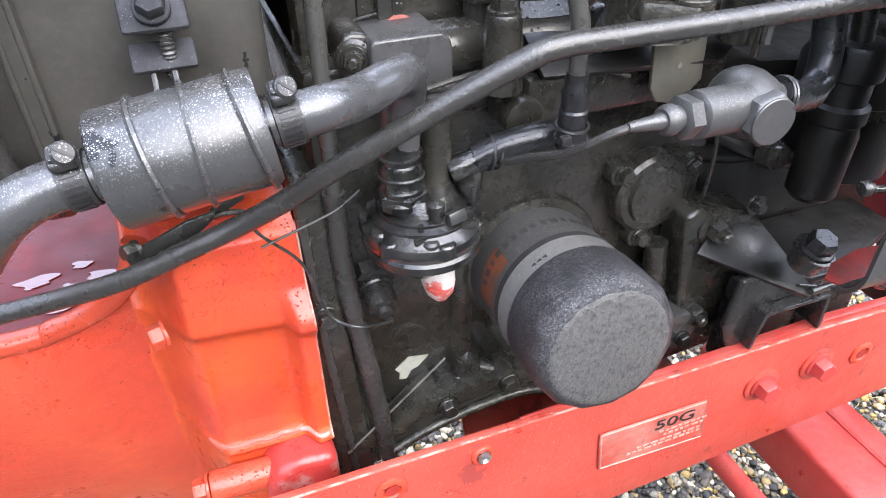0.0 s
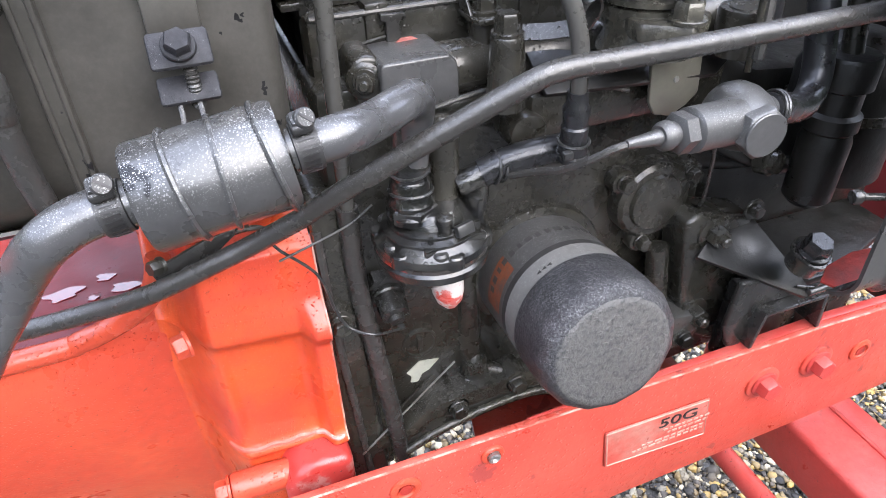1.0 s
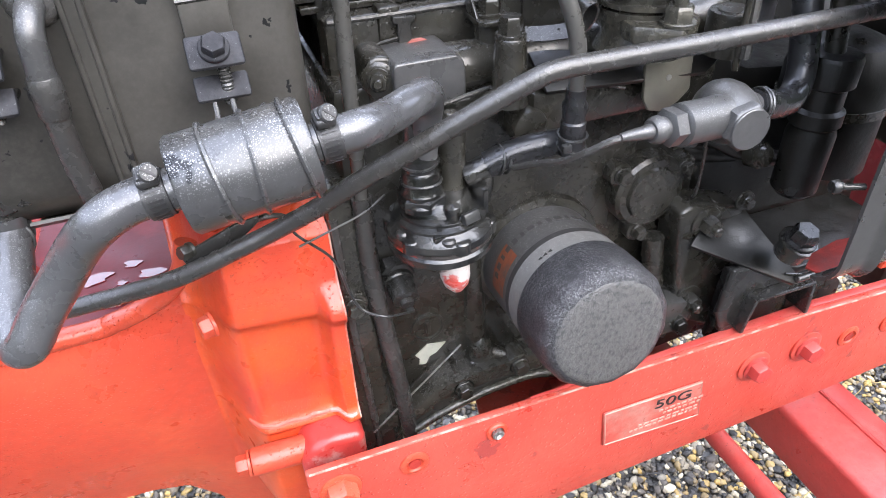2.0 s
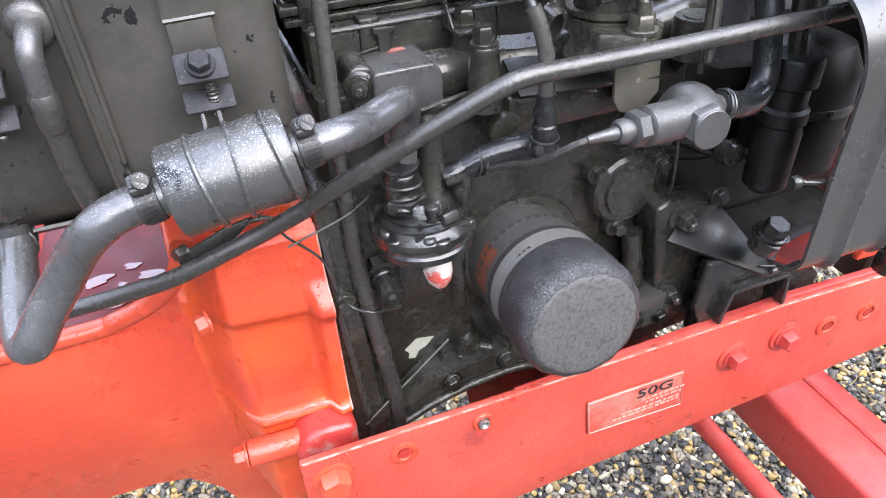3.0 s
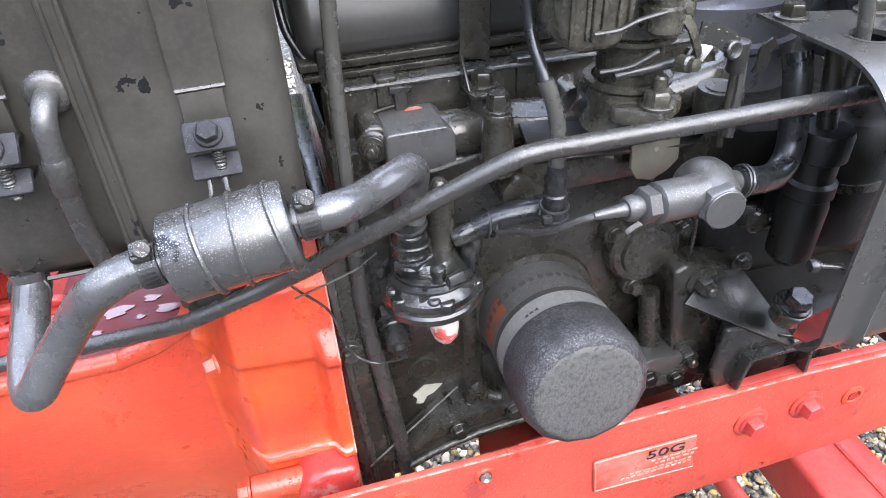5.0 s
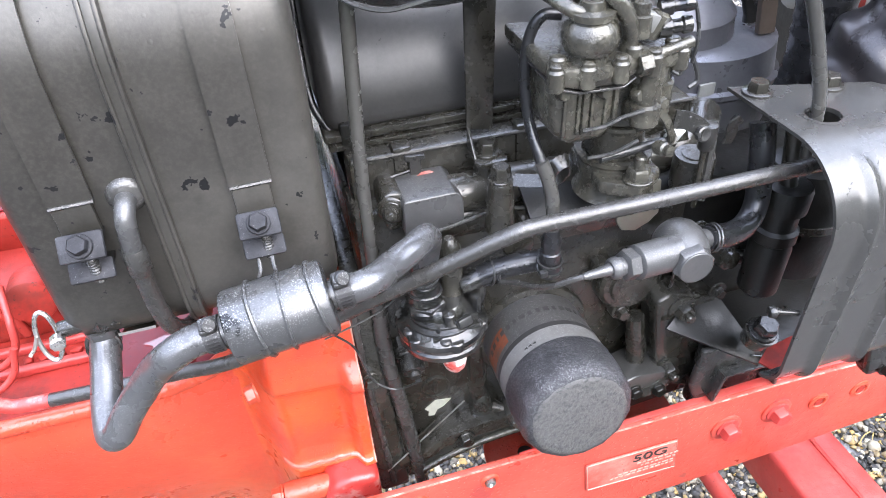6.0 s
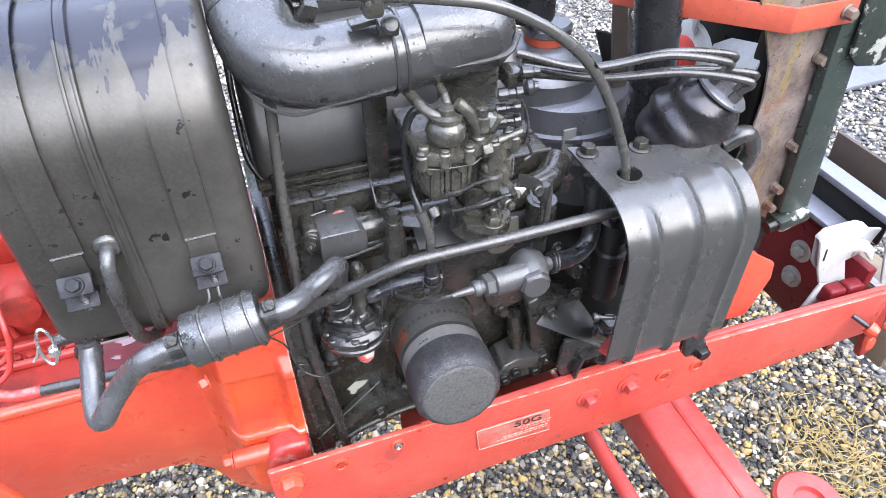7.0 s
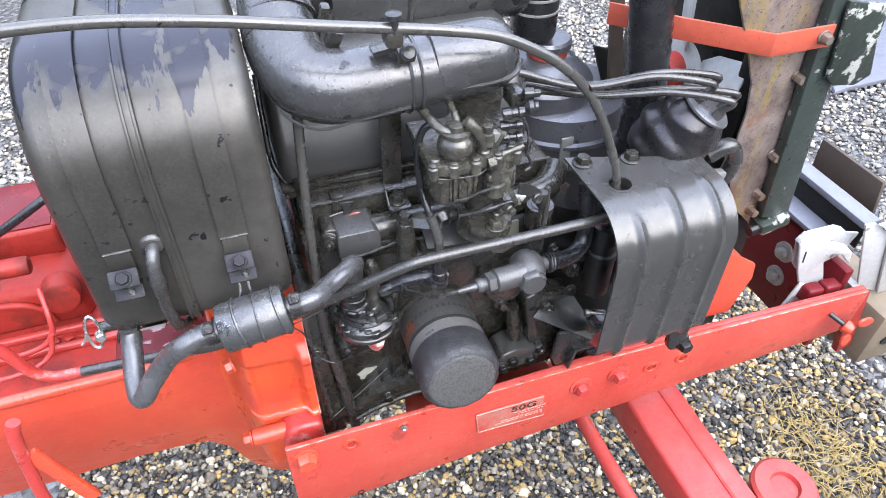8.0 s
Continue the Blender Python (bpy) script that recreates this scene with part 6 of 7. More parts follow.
part("choke_knob", lathe((0.2300, 0.002, 1.0400), (1, -0.3, 0.1), [(0, 0.0030), (0.003, 0.0058), (0.006, 0.0058), (0.0075, 0.0040), (0.0100, 0.0036)], 14), STEEL_DARK, carb)
carb.location = (0.0036, 0.010, -0.007)
solid("throttle_link", tube([(0.262, 0.012, 0.952), (0.261, 0.008, 0.93), (0.258, 0.004, 0.905)], 0.0028, 8), ROD, "upright black throttle link", "rod")

# ================= FUEL TANK =================
tank = thing("fuel_tank", "satin black pressed steel fuel tank with a middle seam", "fuel tank")


def tank_section(grow=0.0, n=10):
    out = []
    y0, y1, z0, z1 = 0.023 - grow, 0.275 + grow, 0.874 - grow, 1.095 + grow
    for cy, cz, r, a0 in ((y0 + 0.03, z0 + 0.03, 0.03, 180), (y1 - 0.05, z0 + 0.05, 0.05, 270), (y1 - 0.1, z1 - 0.1, 0.1, 0), (y0 + 0.078, z1 - 0.078, 0.078, 90)):
        out += [(cy + r * math.cos(radians(a0 + 90 * i / n)), cz + r * math.sin(radians(a0 + 90 * i / n))) for i in range(n + 1)]
    return out


part("shell", yz(tank_section(), -0.1005, 0.0455, 0.012, 5), TANK, tank)
part("seam", yz(tank_section(0.0024), -0.0375, -0.0295, 0.0010), TANK, tank, "raised welded seam")
for x0, x1, g in ((-0.0382, -0.0360, 0.0032), (-0.0320, -0.0298, 0.0032)):
    part("seam_bead", yz(tank_section(g), x0, x1, 0.0007, 2), TANK, tank)
part("outlet_pipe", tube([(-0.0452, 0.026, 0.9685), (-0.0460, 0.016, 0.9675), (-0.0475, 0.0105, 0.960), (-0.0488, 0.0105, 0.944)], 0.0047, 16), FITTING, tank, "worn outlet elbow")
part("outlet_weld", lathe((-0.0452, 0.0235, 0.9690), FRONT, [(0, 0.0095), (0.002, 0.0088), (0.004, 0.0062)], 18), ROD, tank)
drainh = thing("drain_hose", "short black hose with a sleeve below the tank outlet", "hose")
part("hose", tube([(-0.0486, 0.0105, 0.948), (-0.0492, 0.011, 0.934), (-0.0495, 0.0125, 0.915), (-0.0480, 0.0155, 0.894), (-0.044, 0.024, 0.880), (-0.040, 0.04, 0.870)], 0.0047, 16), ROD, drainh)
part("sleeve", lathe((-0.0487, 0.0105, 0.9475), (-0.04, 0.04, -1), [(0, 0.0050), (0.0015, 0.0057), (0.0145, 0.0057), (0.016, 0.0049)], 18), ROD, drainh)
def strap(x, w, dz):
    """A steel band round the tank with its bolted tension bracket."""
    s = thing("tank_strap", "black steel strap round the tank with a bolted end", "strap", "straps round the tank")
    n = 10
    sec = tank_section(0.0016)
    sec = sec[n // 2:] + [(0.0214, 1.0), (0.0214, 0.98), (0.0214, 0.9595 + dz)]
    bm = bmesh.new()
    inner = [(y, z) for y, z in sec]
    cy, cz = 0.14, 0.99
    loops = []
    for y, z in inner:
        d = Vector((0, y - cy, z - cz)).normalized() * 0.0016
        loops.append([Vector((x - w / 2, y, z)), Vector((x + w / 2, y, z)), Vector((x + w / 2, y, z)) + d, Vector((x - w / 2, y, z)) + d])
    rings(bm, loops)
    part("band", bm, TANK, s)
    part("end_fold", tube([(x - w / 2, 0.0195, 0.9590 + dz), (x + w / 2, 0.0195, 0.9594 + dz)], 0.0011, 6, smooth=False), ROD, s)
    part("tail", box((x - 0.0005, 0.0205, 0.950 + dz), (w - 0.002, 0.003, 0.018), 0.0008), TANK, s)
    part("upper_lug", box((x - 0.0005, 0.0100, 0.9425 + dz), (0.0205, 0.0030, 0.0135), 0.0026, (-44, 0, 0)), LUG, s)
    part("lug_back", box((x - 0.0005, 0.0185, 0.9425 + dz), (0.0185, 0.012, 0.0025), 0.0008), DARK, s)
    part("lower_lug", box((x - 0.0005, 0.0100, 0.9285 + dz), (0.0205, 0.0030, 0.0105), 0.0014, (-44, 0, 0)), LUG, s)
    part("lower_back", box((x - 0.0005, 0.0180, 0.9275 + dz), (0.0185, 0.014, 0.0025), 0.0008), DARK, s)
    bolt(s, (x - 0.0005, 0.0088, 0.9437 + dz), (0, -0.69, 0.72), LUG, 0.0082, 0.0040, 0.0058)
    part("stud", tube([(x + 0.0012, 0.010, 0.940 + dz), (x + 0.0014, 0.009, 0.929 + dz), (x + 0.0014, 0.010, 0.922 + dz)], 0.0024, 10, ribs=(0.0014, 0.0003)), ROD, s)
    return s


strap(0.0103, 0.0200, 0.0045)
strap(-0.0685, 0.0195, 0.0115)
hook = thing("filter_hanger", "black bent wire hanger above the filter", "hanger")
part("wire", tube([(0.0055, 0.008, 0.9290), (0.0050, 0.002, 0.9235), (0.0010, -0.006, 0.9235), (-0.0035, -0.0115, 0.9270)], 0.0011, 8), ROD, hook)
part("wire", tube([(0.0120, 0.008, 0.9295), (0.0125, 0.001, 0.9240), (0.0150, -0.005, 0.9255), (0.0230, -0.0085, 0.9310)], 0.0011, 8), ROD, hook)
cock = thing("fuel_tap", "black fuel tap with a bright wire clip", "tap")
part("body", lathe((-0.0835, 0.033, 0.889), UP, [(0, 0.0082), (0.001, 0.0092), (0.012, 0.0092), (0.013, 0.0070), (0.020, 0.0066)], 6), BLACK_MATT, cock)
part("arm", cyl((-0.1045, 0.030, 0.8925), (-0.080, 0.031, 0.8945), 0.0046, seg=14, bev=0.001), BLACK_MATT, cock)
part("spout", cyl((-0.0855, 0.034, 0.890), (-0.0868, 0.0345, 0.876), 0.0062, seg=14), BLACK, cock)
part("stem", cyl((-0.0760, 0.030, 0.892), (-0.0745, 0.028, 0.906), 0.0052, seg=12, bev=0.001), BLACK_MATT, cock)
part("wire_clip", tube([Vector((-0.1090, 0.027, 0.8925)) + Vector((0.0050 * math.cos(g), 0.004 * math.sin(g), 0.0135 * math.sin(g))) for g in [radians(k) for k in range(-30, 335, 18)]], 0.0013, 8), STEEL_BRIGHT, cock, "bright steel wire ring")
part("wire_tail", tube([(-0.1135, 0.026, 0.895), (-0.1165, 0.024, 0.889), (-0.1195, 0.022, 0.886)], 0.0010, 6), STEEL_BRIGHT, cock)
part("clip_screw", lathe((-0.1055, 0.026, 0.890), (0.3, -1, 0.2), [(0, 0.004), (0.006, 0.004), (0.007, 0.003)], 8), STEEL_BRIGHT, cock)

# ================= RIGHT-HAND SHIELD =================
cover = thing("heat_shield", "ribbed black steel shield folded over the engine side", "shield")


def shield_point(s, k, off=0.0):
    """s across from the rear edge (0) to the front edge (1); k along the fold from the back of the top, over the front, to the curled lower edge."""
    x = 0.295 + 0.115 * s
    r, q, face_y, zb, ztop = 0.046, 0.020, -0.060, 0.788, 0.951
    top_y = 0.047 - 0.036 * s
    a = top_y - (face_y + r)
    b = r * math.pi / 2
    c = ztop - r - zb - q
    e = q * radians(75)
    d = k * (a + b + c + e)
    if d <= a:
        y, z, n = top_y - d, ztop, (0, 1)
    elif d <= a + b:
        g = (d - a) / r
        y, z, n = face_y + r - r * math.sin(g), ztop - r + r * math.cos(g), (-math.sin(g), math.cos(g))
    elif d <= a + b + c:
        y, z, n = face_y, ztop - r - (d - a - b), (-1, 0)
    else:
        g = (d - a - b - c) / q
        y, z, n = face_y + q - q * math.cos(g), zb + q - q * math.sin(g), (-math.cos(g), -math.sin(g))
    return Vector((x, y + n[0] * off, z + n[1] * off))


def rib_height(s, k):
    h = 0.0
    for c, k0 in ((0.20, 0.30), (0.52, 0.17), (0.84, 0.12)):
        e = math.exp(-((s - c) / 0.030) ** 2)
        h += 0.0038 * e * min(1, max(0, (k - k0) / 0.05)) * (1 if k < 0.985 else 0)
    return h


bm = bmesh.new()
NS, NK, holes = 60, 70, []
grid = [[None] * (NK + 1) for _ in range(NS + 1)]
lower = [[None] * (NK + 1) for _ in range(NS + 1)]
for i in range(NS + 1):
    for j in range(NK + 1):
        s, k = i / NS, j / NK
        p = shield_point(s, k, rib_height(s, k))
        grid[i][j] = bm.verts.new(p)
        lower[i][j] = bm.verts.new(shield_point(s, k, rib_height(s, k) - 0.002))


def is_hole(i, j):
    c = shield_point((i + 0.5) / NS, (j + 0.5) / NK)
    return (Vector((c.x, c.y)) - Vector((0.3225, -0.002))).length < 0.0105 and c.z > 0.94


for i in range(NS):
    for j in range(NK):
        if is_hole(i, j):
            continue
        bm.faces.new((grid[i][j], grid[i + 1][j], grid[i + 1][j + 1], grid[i][j + 1]))
        bm.faces.new((lower[i][j], lower[i][j + 1], lower[i + 1][j + 1], lower[i + 1][j]))
for i in range(NS):
    for j in (0, NK):
        bm.faces.new((grid[i][j], grid[i + 1][j], lower[i + 1][j], lower[i][j]))
for j in range(NK):
    for i in (0, NS):
        bm.faces.new((grid[i][j], grid[i][j + 1], lower[i][j + 1], lower[i][j]))
part("sheet", bm, SHEET, cover)
for p in ((0.306, 0.034, 0.951), (0.349, 0.026, 0.951)):
    bolt(cover, p, UP, BLACK, 0.011, 0.006, 0.009)
part("hole_rim", ring((0.3225, -0.002, 0.9487), UP, [(0, 0.0098), (0, 0.0125), (0.0026, 0.0125), (0.0026, 0.0098)], 28), SHEET, cover)
part("lower_clip", box((0.411, -0.036, 0.752), (0.022, 0.014, 0.018), 0.004), BLACK_MATT, cover)
bolt(cover, (0.414, -0.044, 0.752), FRONT, DARK, 0.012, 0.006, 0.008)
part("lower_tab", box((0.404, -0.040, 0.772), (0.022, 0.006, 0.034), 0.002, (-14, 0, 0)), BLACK_MATT, cover)
# Deeper red paints the shade inside the shield's lower curl.
part("red_corner", prism([(0, 0), (0.012, 0.008), (0.034, 0.012), (0.056, 0.010), (0.056, -0.012), (0.008, -0.012)], 0.0015, (0.3050, -0.0330, 0.7835), (1, 0, 0), (0, 1, 0.15), 0.0004), DIRTY_SHADE_RED, cover, "red painted lower corner, darkened for shade")

starter = thing("starter_body", "dark upright cylindrical unit behind the shield", "starter")
part("drum", lathe((0.3300, 0.012, 0.805), UP, [(0, 0.010), (0.004, 0.0135), (0.040, 0.0140), (0.046, 0.0125), (0.048, 0.0145), (0.056, 0.0145), (0.058, 0.0120), (0.070, 0.0120), (0.072, 0.0150), (0.086, 0.0152), (0.089, 0.0140), (0.090, 0.0075)], 32), DARK, starter)
part("shaft", cyl((0.3290, 0.012, 0.893), (0.3255, 0.018, 0.940), 0.0056, seg=18), BLACK, starter)
part("case", lathe((0.372, 0.040, 0.800), UP, [(0, 0.022), (0.006, 0.032), (0.070, 0.032), (0.086, 0.024), (0.092, 0.010)], 36), DARK, starter)
part("case_band", ring((0.372, 0.040, 0.846), UP, [(0, 0.0322), (0, 0.0334), (0.006, 0.0334), (0.006, 0.0322)], 36), BLACK, starter)
part("lower_arm", tube([(0.288, 0.050, 0.835), (0.305, 0.040, 0.826), (0.325, 0.036, 0.818), (0.350, 0.034, 0.812)], 0.0055, 12), DARK, starter)
part("joint", lathe((0.312, 0.030, 0.826), (0.2, -1, 0.2), [(-0.004, 0.0085), (0.004, 0.0085), (0.005, 0.0068), (0.008, 0.0062), (0.009, 0.0040), (0.0092, 0.0001)], 18), BLACK, starter)
bolt(starter, (0.296, 0.044, 0.846), FRONT, BLACK, 0.0075, 0.005, 0.006)
part("stay_bar", cyl((0.2840, -0.050, 0.8540), (0.2965, -0.0545, 0.8535), 0.0018, seg=10), BLACK_MATT, cover)
part("stay_screw", lathe((0.2800, -0.0495, 0.8545), (1, -0.2, 0), [(0, 0.0030), (0.001, 0.0038), (0.0034, 0.0038), (0.0040, 0.0028), (0.0055, 0.0026)], 10), BLACK_MATT, cover)

dist = thing("distributor", "distributor under a wrinkled black rubber boot", "distributor")
d0, dd = Vector((0.392, 0.052, 0.930)), Vector((0.42, -0.30, 0.85)).normalized()
prof = [(-0.012, 0.004), (-0.010, 0.012), (-0.006, 0.021)]
for k in range(45):
    h = k * 0.0015
    prof.append((h, 0.0347 * math.sqrt(max(0.05, 1 - ((h - 0.026) / 0.050) ** 2))))
bm = lathe(d0, dd, prof, 64)
bu, bv = frame_of(dd)
for q in bm.verts:
    h = (q.co - d0).dot(dd)
    rad_v = (q.co - d0) - dd * h
    if rad_v.length > 0.008:
        g = math.atan2(rad_v.dot(bu), rad_v.dot(bv))
        fold = math.sin(h * 250 + 1.6 * math.sin(g) + 0.9 * math.sin(2 * g + 1)) + 0.5 * math.sin(3 * g + h * 160)
        q.co += rad_v.normalized() * (0.0016 * fold * min(1, max(0.1, (h + 0.006) / 0.02)))
part("boot", bm, BOOT, dist, "wrinkled black rubber boot")
part("cap_plate", lathe(d0 + dd * 0.063, dd, [(0, 0.020), (0.002, 0.0245), (0.004, 0.0245), (0.006, 0.022), (0.0065, 0.0001)], 32), CAP_GREY, dist, "grey moulded cap")
for i in range(4):
    th = radians(90 * i + 30)
    uu, vv = frame_of(dd)
    q = d0 + dd * 0.068 + (uu * math.cos(th) + vv * math.sin(th)) * 0.015
    part("tower", cyl(q, q + dd * 0.008, 0.0045, seg=12), CABLE, dist)
TOWERS = [d0 + dd * 0.076 + (frame_of(dd)[0] * math.cos(radians(90 * i + 30)) + frame_of(dd)[1] * math.sin(radians(90 * i + 30))) * 0.015 for i in range(4)]
ends = [(0.255, 0.07, 1.028), (0.262, 0.075, 1.020), (0.27, 0.085, 1.008), (0.275, 0.09, 0.998)]
for i, (tw, e) in enumerate(zip(sorted(TOWERS, key=lambda v: -v.z), ends)):
    e = Vector(e)
    m1 = e.lerp(tw, 0.35) + Vector((0, 0, -0.006 + 0.002 * i))
    m2 = e.lerp(tw, 0.72) + Vector((0, 0, 0.011))
    solid("spark_plug_lead", tube([e, m1, m2, tw + dd * 0.014 + Vector((-0.004, 0, 0)), tw + dd * 0.002, tw - dd * 0.006], 0.0031, 12), LEAD, "grey-black ignition lead running to the distributor", "ignition lead", "ignition leads")

FC = Vector((0.352, 0.205, 0.842))
can2 = thing("oil_filler", "weathered grey canister with a black cap and orange gasket", "oil filler")
part("drum", lathe(FC + Vector((0.022, 0, 0)), UP, [(0, 0.074), (0.045, 0.074), (0.048, 0.077), (0.052, 0.077), (0.054, 0.073), (0.078, 0.070), (0.082, 0.062)], 48), LAVENDER, can2)
part("canister", lathe(FC + UP * 0.078, UP, [(0, 0.054), (0.016, 0.052), (0.020, 0.0525), (0.024, 0.050), (0.042, 0.030), (0.045, 0.020)], 44), LAVENDER, can2)
part("gasket", lathe(FC + UP * 0.122, UP, [(0, 0.020), (0.002, 0.0215), (0.009, 0.0215), (0.010, 0.020)], 32), BRACE_RED, can2, "orange gasket ring")
part("cap", lathe(FC + UP * 0.132, UP, [(0, 0.021), (0.001, 0.0245), (0.007, 0.0245), (0.010, 0.022), (0.011, 0.010), (0.0112, 0.0001)], 36), LAVENDER, can2)
part("strap_clip", box((0.350, 0.135, 0.870), (0.014, 0.003, 0.07), 0.001), BARE_GREY, can2)
clean = thing("air_cleaner", "black horizontal air cleaner drum with clamp bands", "air cleaner")
part("drum", lathe((0.125, 0.225, 1.052), (1, 0, 0), [(0, 0.03), (0.004, 0.046), (0.07, 0.046), (0.072, 0.048), (0.075, 0.048), (0.077, 0.046), (0.19, 0.046), (0.196, 0.036)], 40), PIPE, clean)
part("outlet_hose", lathe((0.333, 0.205, 0.990), UP, [(0, 0.022), (0.004, 0.0235), (0.06, 0.0235), (0.07, 0.02)], 32), RUBBER_DARK, clean)
for z in (1.016, 1.030):
    part("band", lathe((0.333, 0.205, z), UP, [(0, 0.0233), (0.0003, 0.0246), (0.0023, 0.0246), (0.0026, 0.0233)], 36), STEEL_SATIN, clean, "steel clamp band")
part("upper_neck", tube([(0.082, 0.15, 1.10), (0.09, 0.20, 1.09), (0.11, 0.225, 1.06), (0.13, 0.225, 1.052)], 0.0265, 24), PIPE, clean)

solid("speedometer_cable", tube([(-0.30, 0.02, 1.118), (-0.13, 0.02, 1.132), (-0.05, 0.018, 1.135), (0.02, 0.016, 1.128), (0.10, 0.014, 1.114), (0.165, 0.012, 1.103), (0.205, 0.008, 1.095), (0.235, 0.005, 1.081), (0.258, 0.002, 1.065), (0.277, 0.0, 1.045), (0.294, 0.0, 1.018), (0.309, 0.0, 0.985), (0.319, 0.0, 0.957), (0.325, 0.002, 0.915)], 0.0038, 14), CABLE, "long grey-black outer cable arching over the engine", "cable")
clipc = thing("cable_clip", "small steel clip holding the cable", "clip")
part("screw", lathe((0.1365, 0.012, 1.112), UP, [(-0.012, 0.003), (0.002, 0.003), (0.003, 0.0055), (0.006, 0.0055), (0.007, 0.004)], 12), STEEL_DARK, clipc)
part("saddle", box((0.1365, 0.016, 1.101), (0.012, 0.014, 0.012), 0.003), BLACK, clipc)

solid("radiator_hose", tube([(0.410, 0.105, 0.90), (0.4078, 0.10, 0.934), (0.4026, 0.10, 0.982), (0.397, 0.10, 1.02), (0.3908, 0.10, 1.058), (0.385, 0.10, 1.12)], 0.0195, 28, ribs=(0.012, 0.0005)), RUBBER_DARK, "thick black ribbed rubber radiator hose", "hose")
solid("heater_hose", tube([(0.458, 0.05, 0.915), (0.475, 0.045, 0.925), (0.487, 0.045, 0.905), (0.482, 0.05, 0.875), (0.465, 0.055, 0.862)], 0.0085, 14), LEAD, "grey curved hose beside the distributor", "hose")
solid("terminal_block", box((0.463, 0.04, 0.895), (0.022, 0.01, 0.014), 0.002, (0, 10, 0)), BARE_GREY, "pale grey metal terminal", "terminal")

# ================= RADIATOR END =================
rad = thing("radiator", "rusty yellowed radiator shroud with bolts", "radiator")
part("side_sheet", xz([(0.441, 1.12), (0.572, 1.12), (0.580, 0.785), (0.568, 0.783), (0.535, 0.815), (0.518, 0.842), (0.505, 0.879), (0.500, 0.908), (0.5005, 0.947), (0.494, 0.979), (0.4765, 1.016), (0.460, 1.045), (0.441, 1.081)], 0.062, 0.065, 0.001), RUSTY, rad)

part("core", box((0.575, 0.22, 0.92), (0.05, 0.28, 0.36), 0.004), DARK, rad)
part("inner_shroud", xz([(0.500, 1.10), (0.545, 1.10), (0.545, 0.78), (0.520, 0.78), (0.500, 0.86)], 0.070, 0.090, 0.003), DARK, rad)
part("fin_plate", box((0.548, 0.22, 0.93), (0.004, 0.26, 0.34), 0.001), DARK, rad, "dark radiator fins")
part("top_tank", xz([(0.49, 1.16), (0.575, 1.16), (0.575, 1.085), (0.49, 1.085)], 0.055, 0.34, 0.012, 3), RUSTY, rad)
for x, z in ((0.5445, 0.9788), (0.5534, 0.887), (0.554, 0.8358), (0.5539, 0.8124)):
    bolt(rad, (x, 0.062, z), FRONT, RUST_BOLT, 0.0088, 0.009, 0.0058)
band = thing("shroud_band", "faded orange red steel brace strap bolted to the radiator post", "band")
part("strip", prism([(0.486, 0.0475), (0.549, 0.0475), (0.549, 0.0445), (0.4845, 0.0445), (0.4265, 0.100), (0.3815, 0.150), (0.3838, 0.152), (0.4288, 0.102)], 0.021, (0, 0, 1.0165), (1, 0, 0), (0, 1, 0), 0.0008), BRACE_RED, band)
part("rear_post", prism([(0, 0), (0.0135, 0.0), (0.0395, -0.16), (0.0245, -0.16)], 0.006, (0.3825, 0.165, 1.085), (1, 0, 0), (0, 0, 1), 0.001), CARD, band, "dark brown upright at the strap's far end")
part("rear_bracket", xz([(0.396, 0.975), (0.432, 0.962), (0.446, 0.900), (0.440, 0.860), (0.420, 0.860), (0.414, 0.930)], 0.185, 0.192, 0.002), DARK, band)
bolt(band, (0.424, 0.185, 0.945), FRONT, STEEL_DARK, 0.010, 0.007, 0.008)
bolt(band, (0.538, 0.0445, 1.0275), FRONT, RUST_BOLT, 0.009, 0.007, 0.0065)
post = thing("radiator_post", "dark green post with flaking paint and a chipped plate", "post")
part("upright", xz([(0.531, 1.14), (0.556, 1.14), (0.600, 0.798), (0.561, 0.808)], 0.048, 0.0600, 0.002), GREEN, post)
part("hinge_plate", xz([(0.549, 1.06), (0.600, 1.05), (0.604, 1.015), (0.6165, 0.978), (0.600, 0.970), (0.572, 0.974), (0.560, 0.985), (0.556, 1.02)], 0.041, 0.046, 0.003), GREEN_CHIPPED, post, "chipped green and white plate")
part("foot", box((0.580, 0.055, 0.797), (0.038, 0.030, 0.016), 0.004, (0, -14, 0)), GREEN_CHIPPED, post)
part("foot_pin", cyl((0.552, 0.05, 0.79), (0.58, 0.05, 0.795), 0.007, seg=14), DARK, post)
part("post_leg", xz([(0.555, 0.80), (0.58, 0.80), (0.58, 0.60), (0.555, 0.60)], 0.07, 0.10, 0.002), DARK, post)
fan = thing("cooling_fan", "pale grey plastic cooling fan with a red hub", "fan")
FH = Vector((0.492, 0.165, 0.943))
part("hub", lathe(FH, (-1, 0, 0), [(0, 0.020), (0.016, 0.020), (0.021, 0.017), (0.022, 0.0001)], 28), DIRTY_SHADE_RED, fan, "dull red hub")
part("spider", lathe(FH + Vector((0.004, 0, 0)), (-1, 0, 0), [(0, 0.034), (0.006, 0.034), (0.008, 0.029), (0.0085, 0.0001)], 28), FAN, fan)
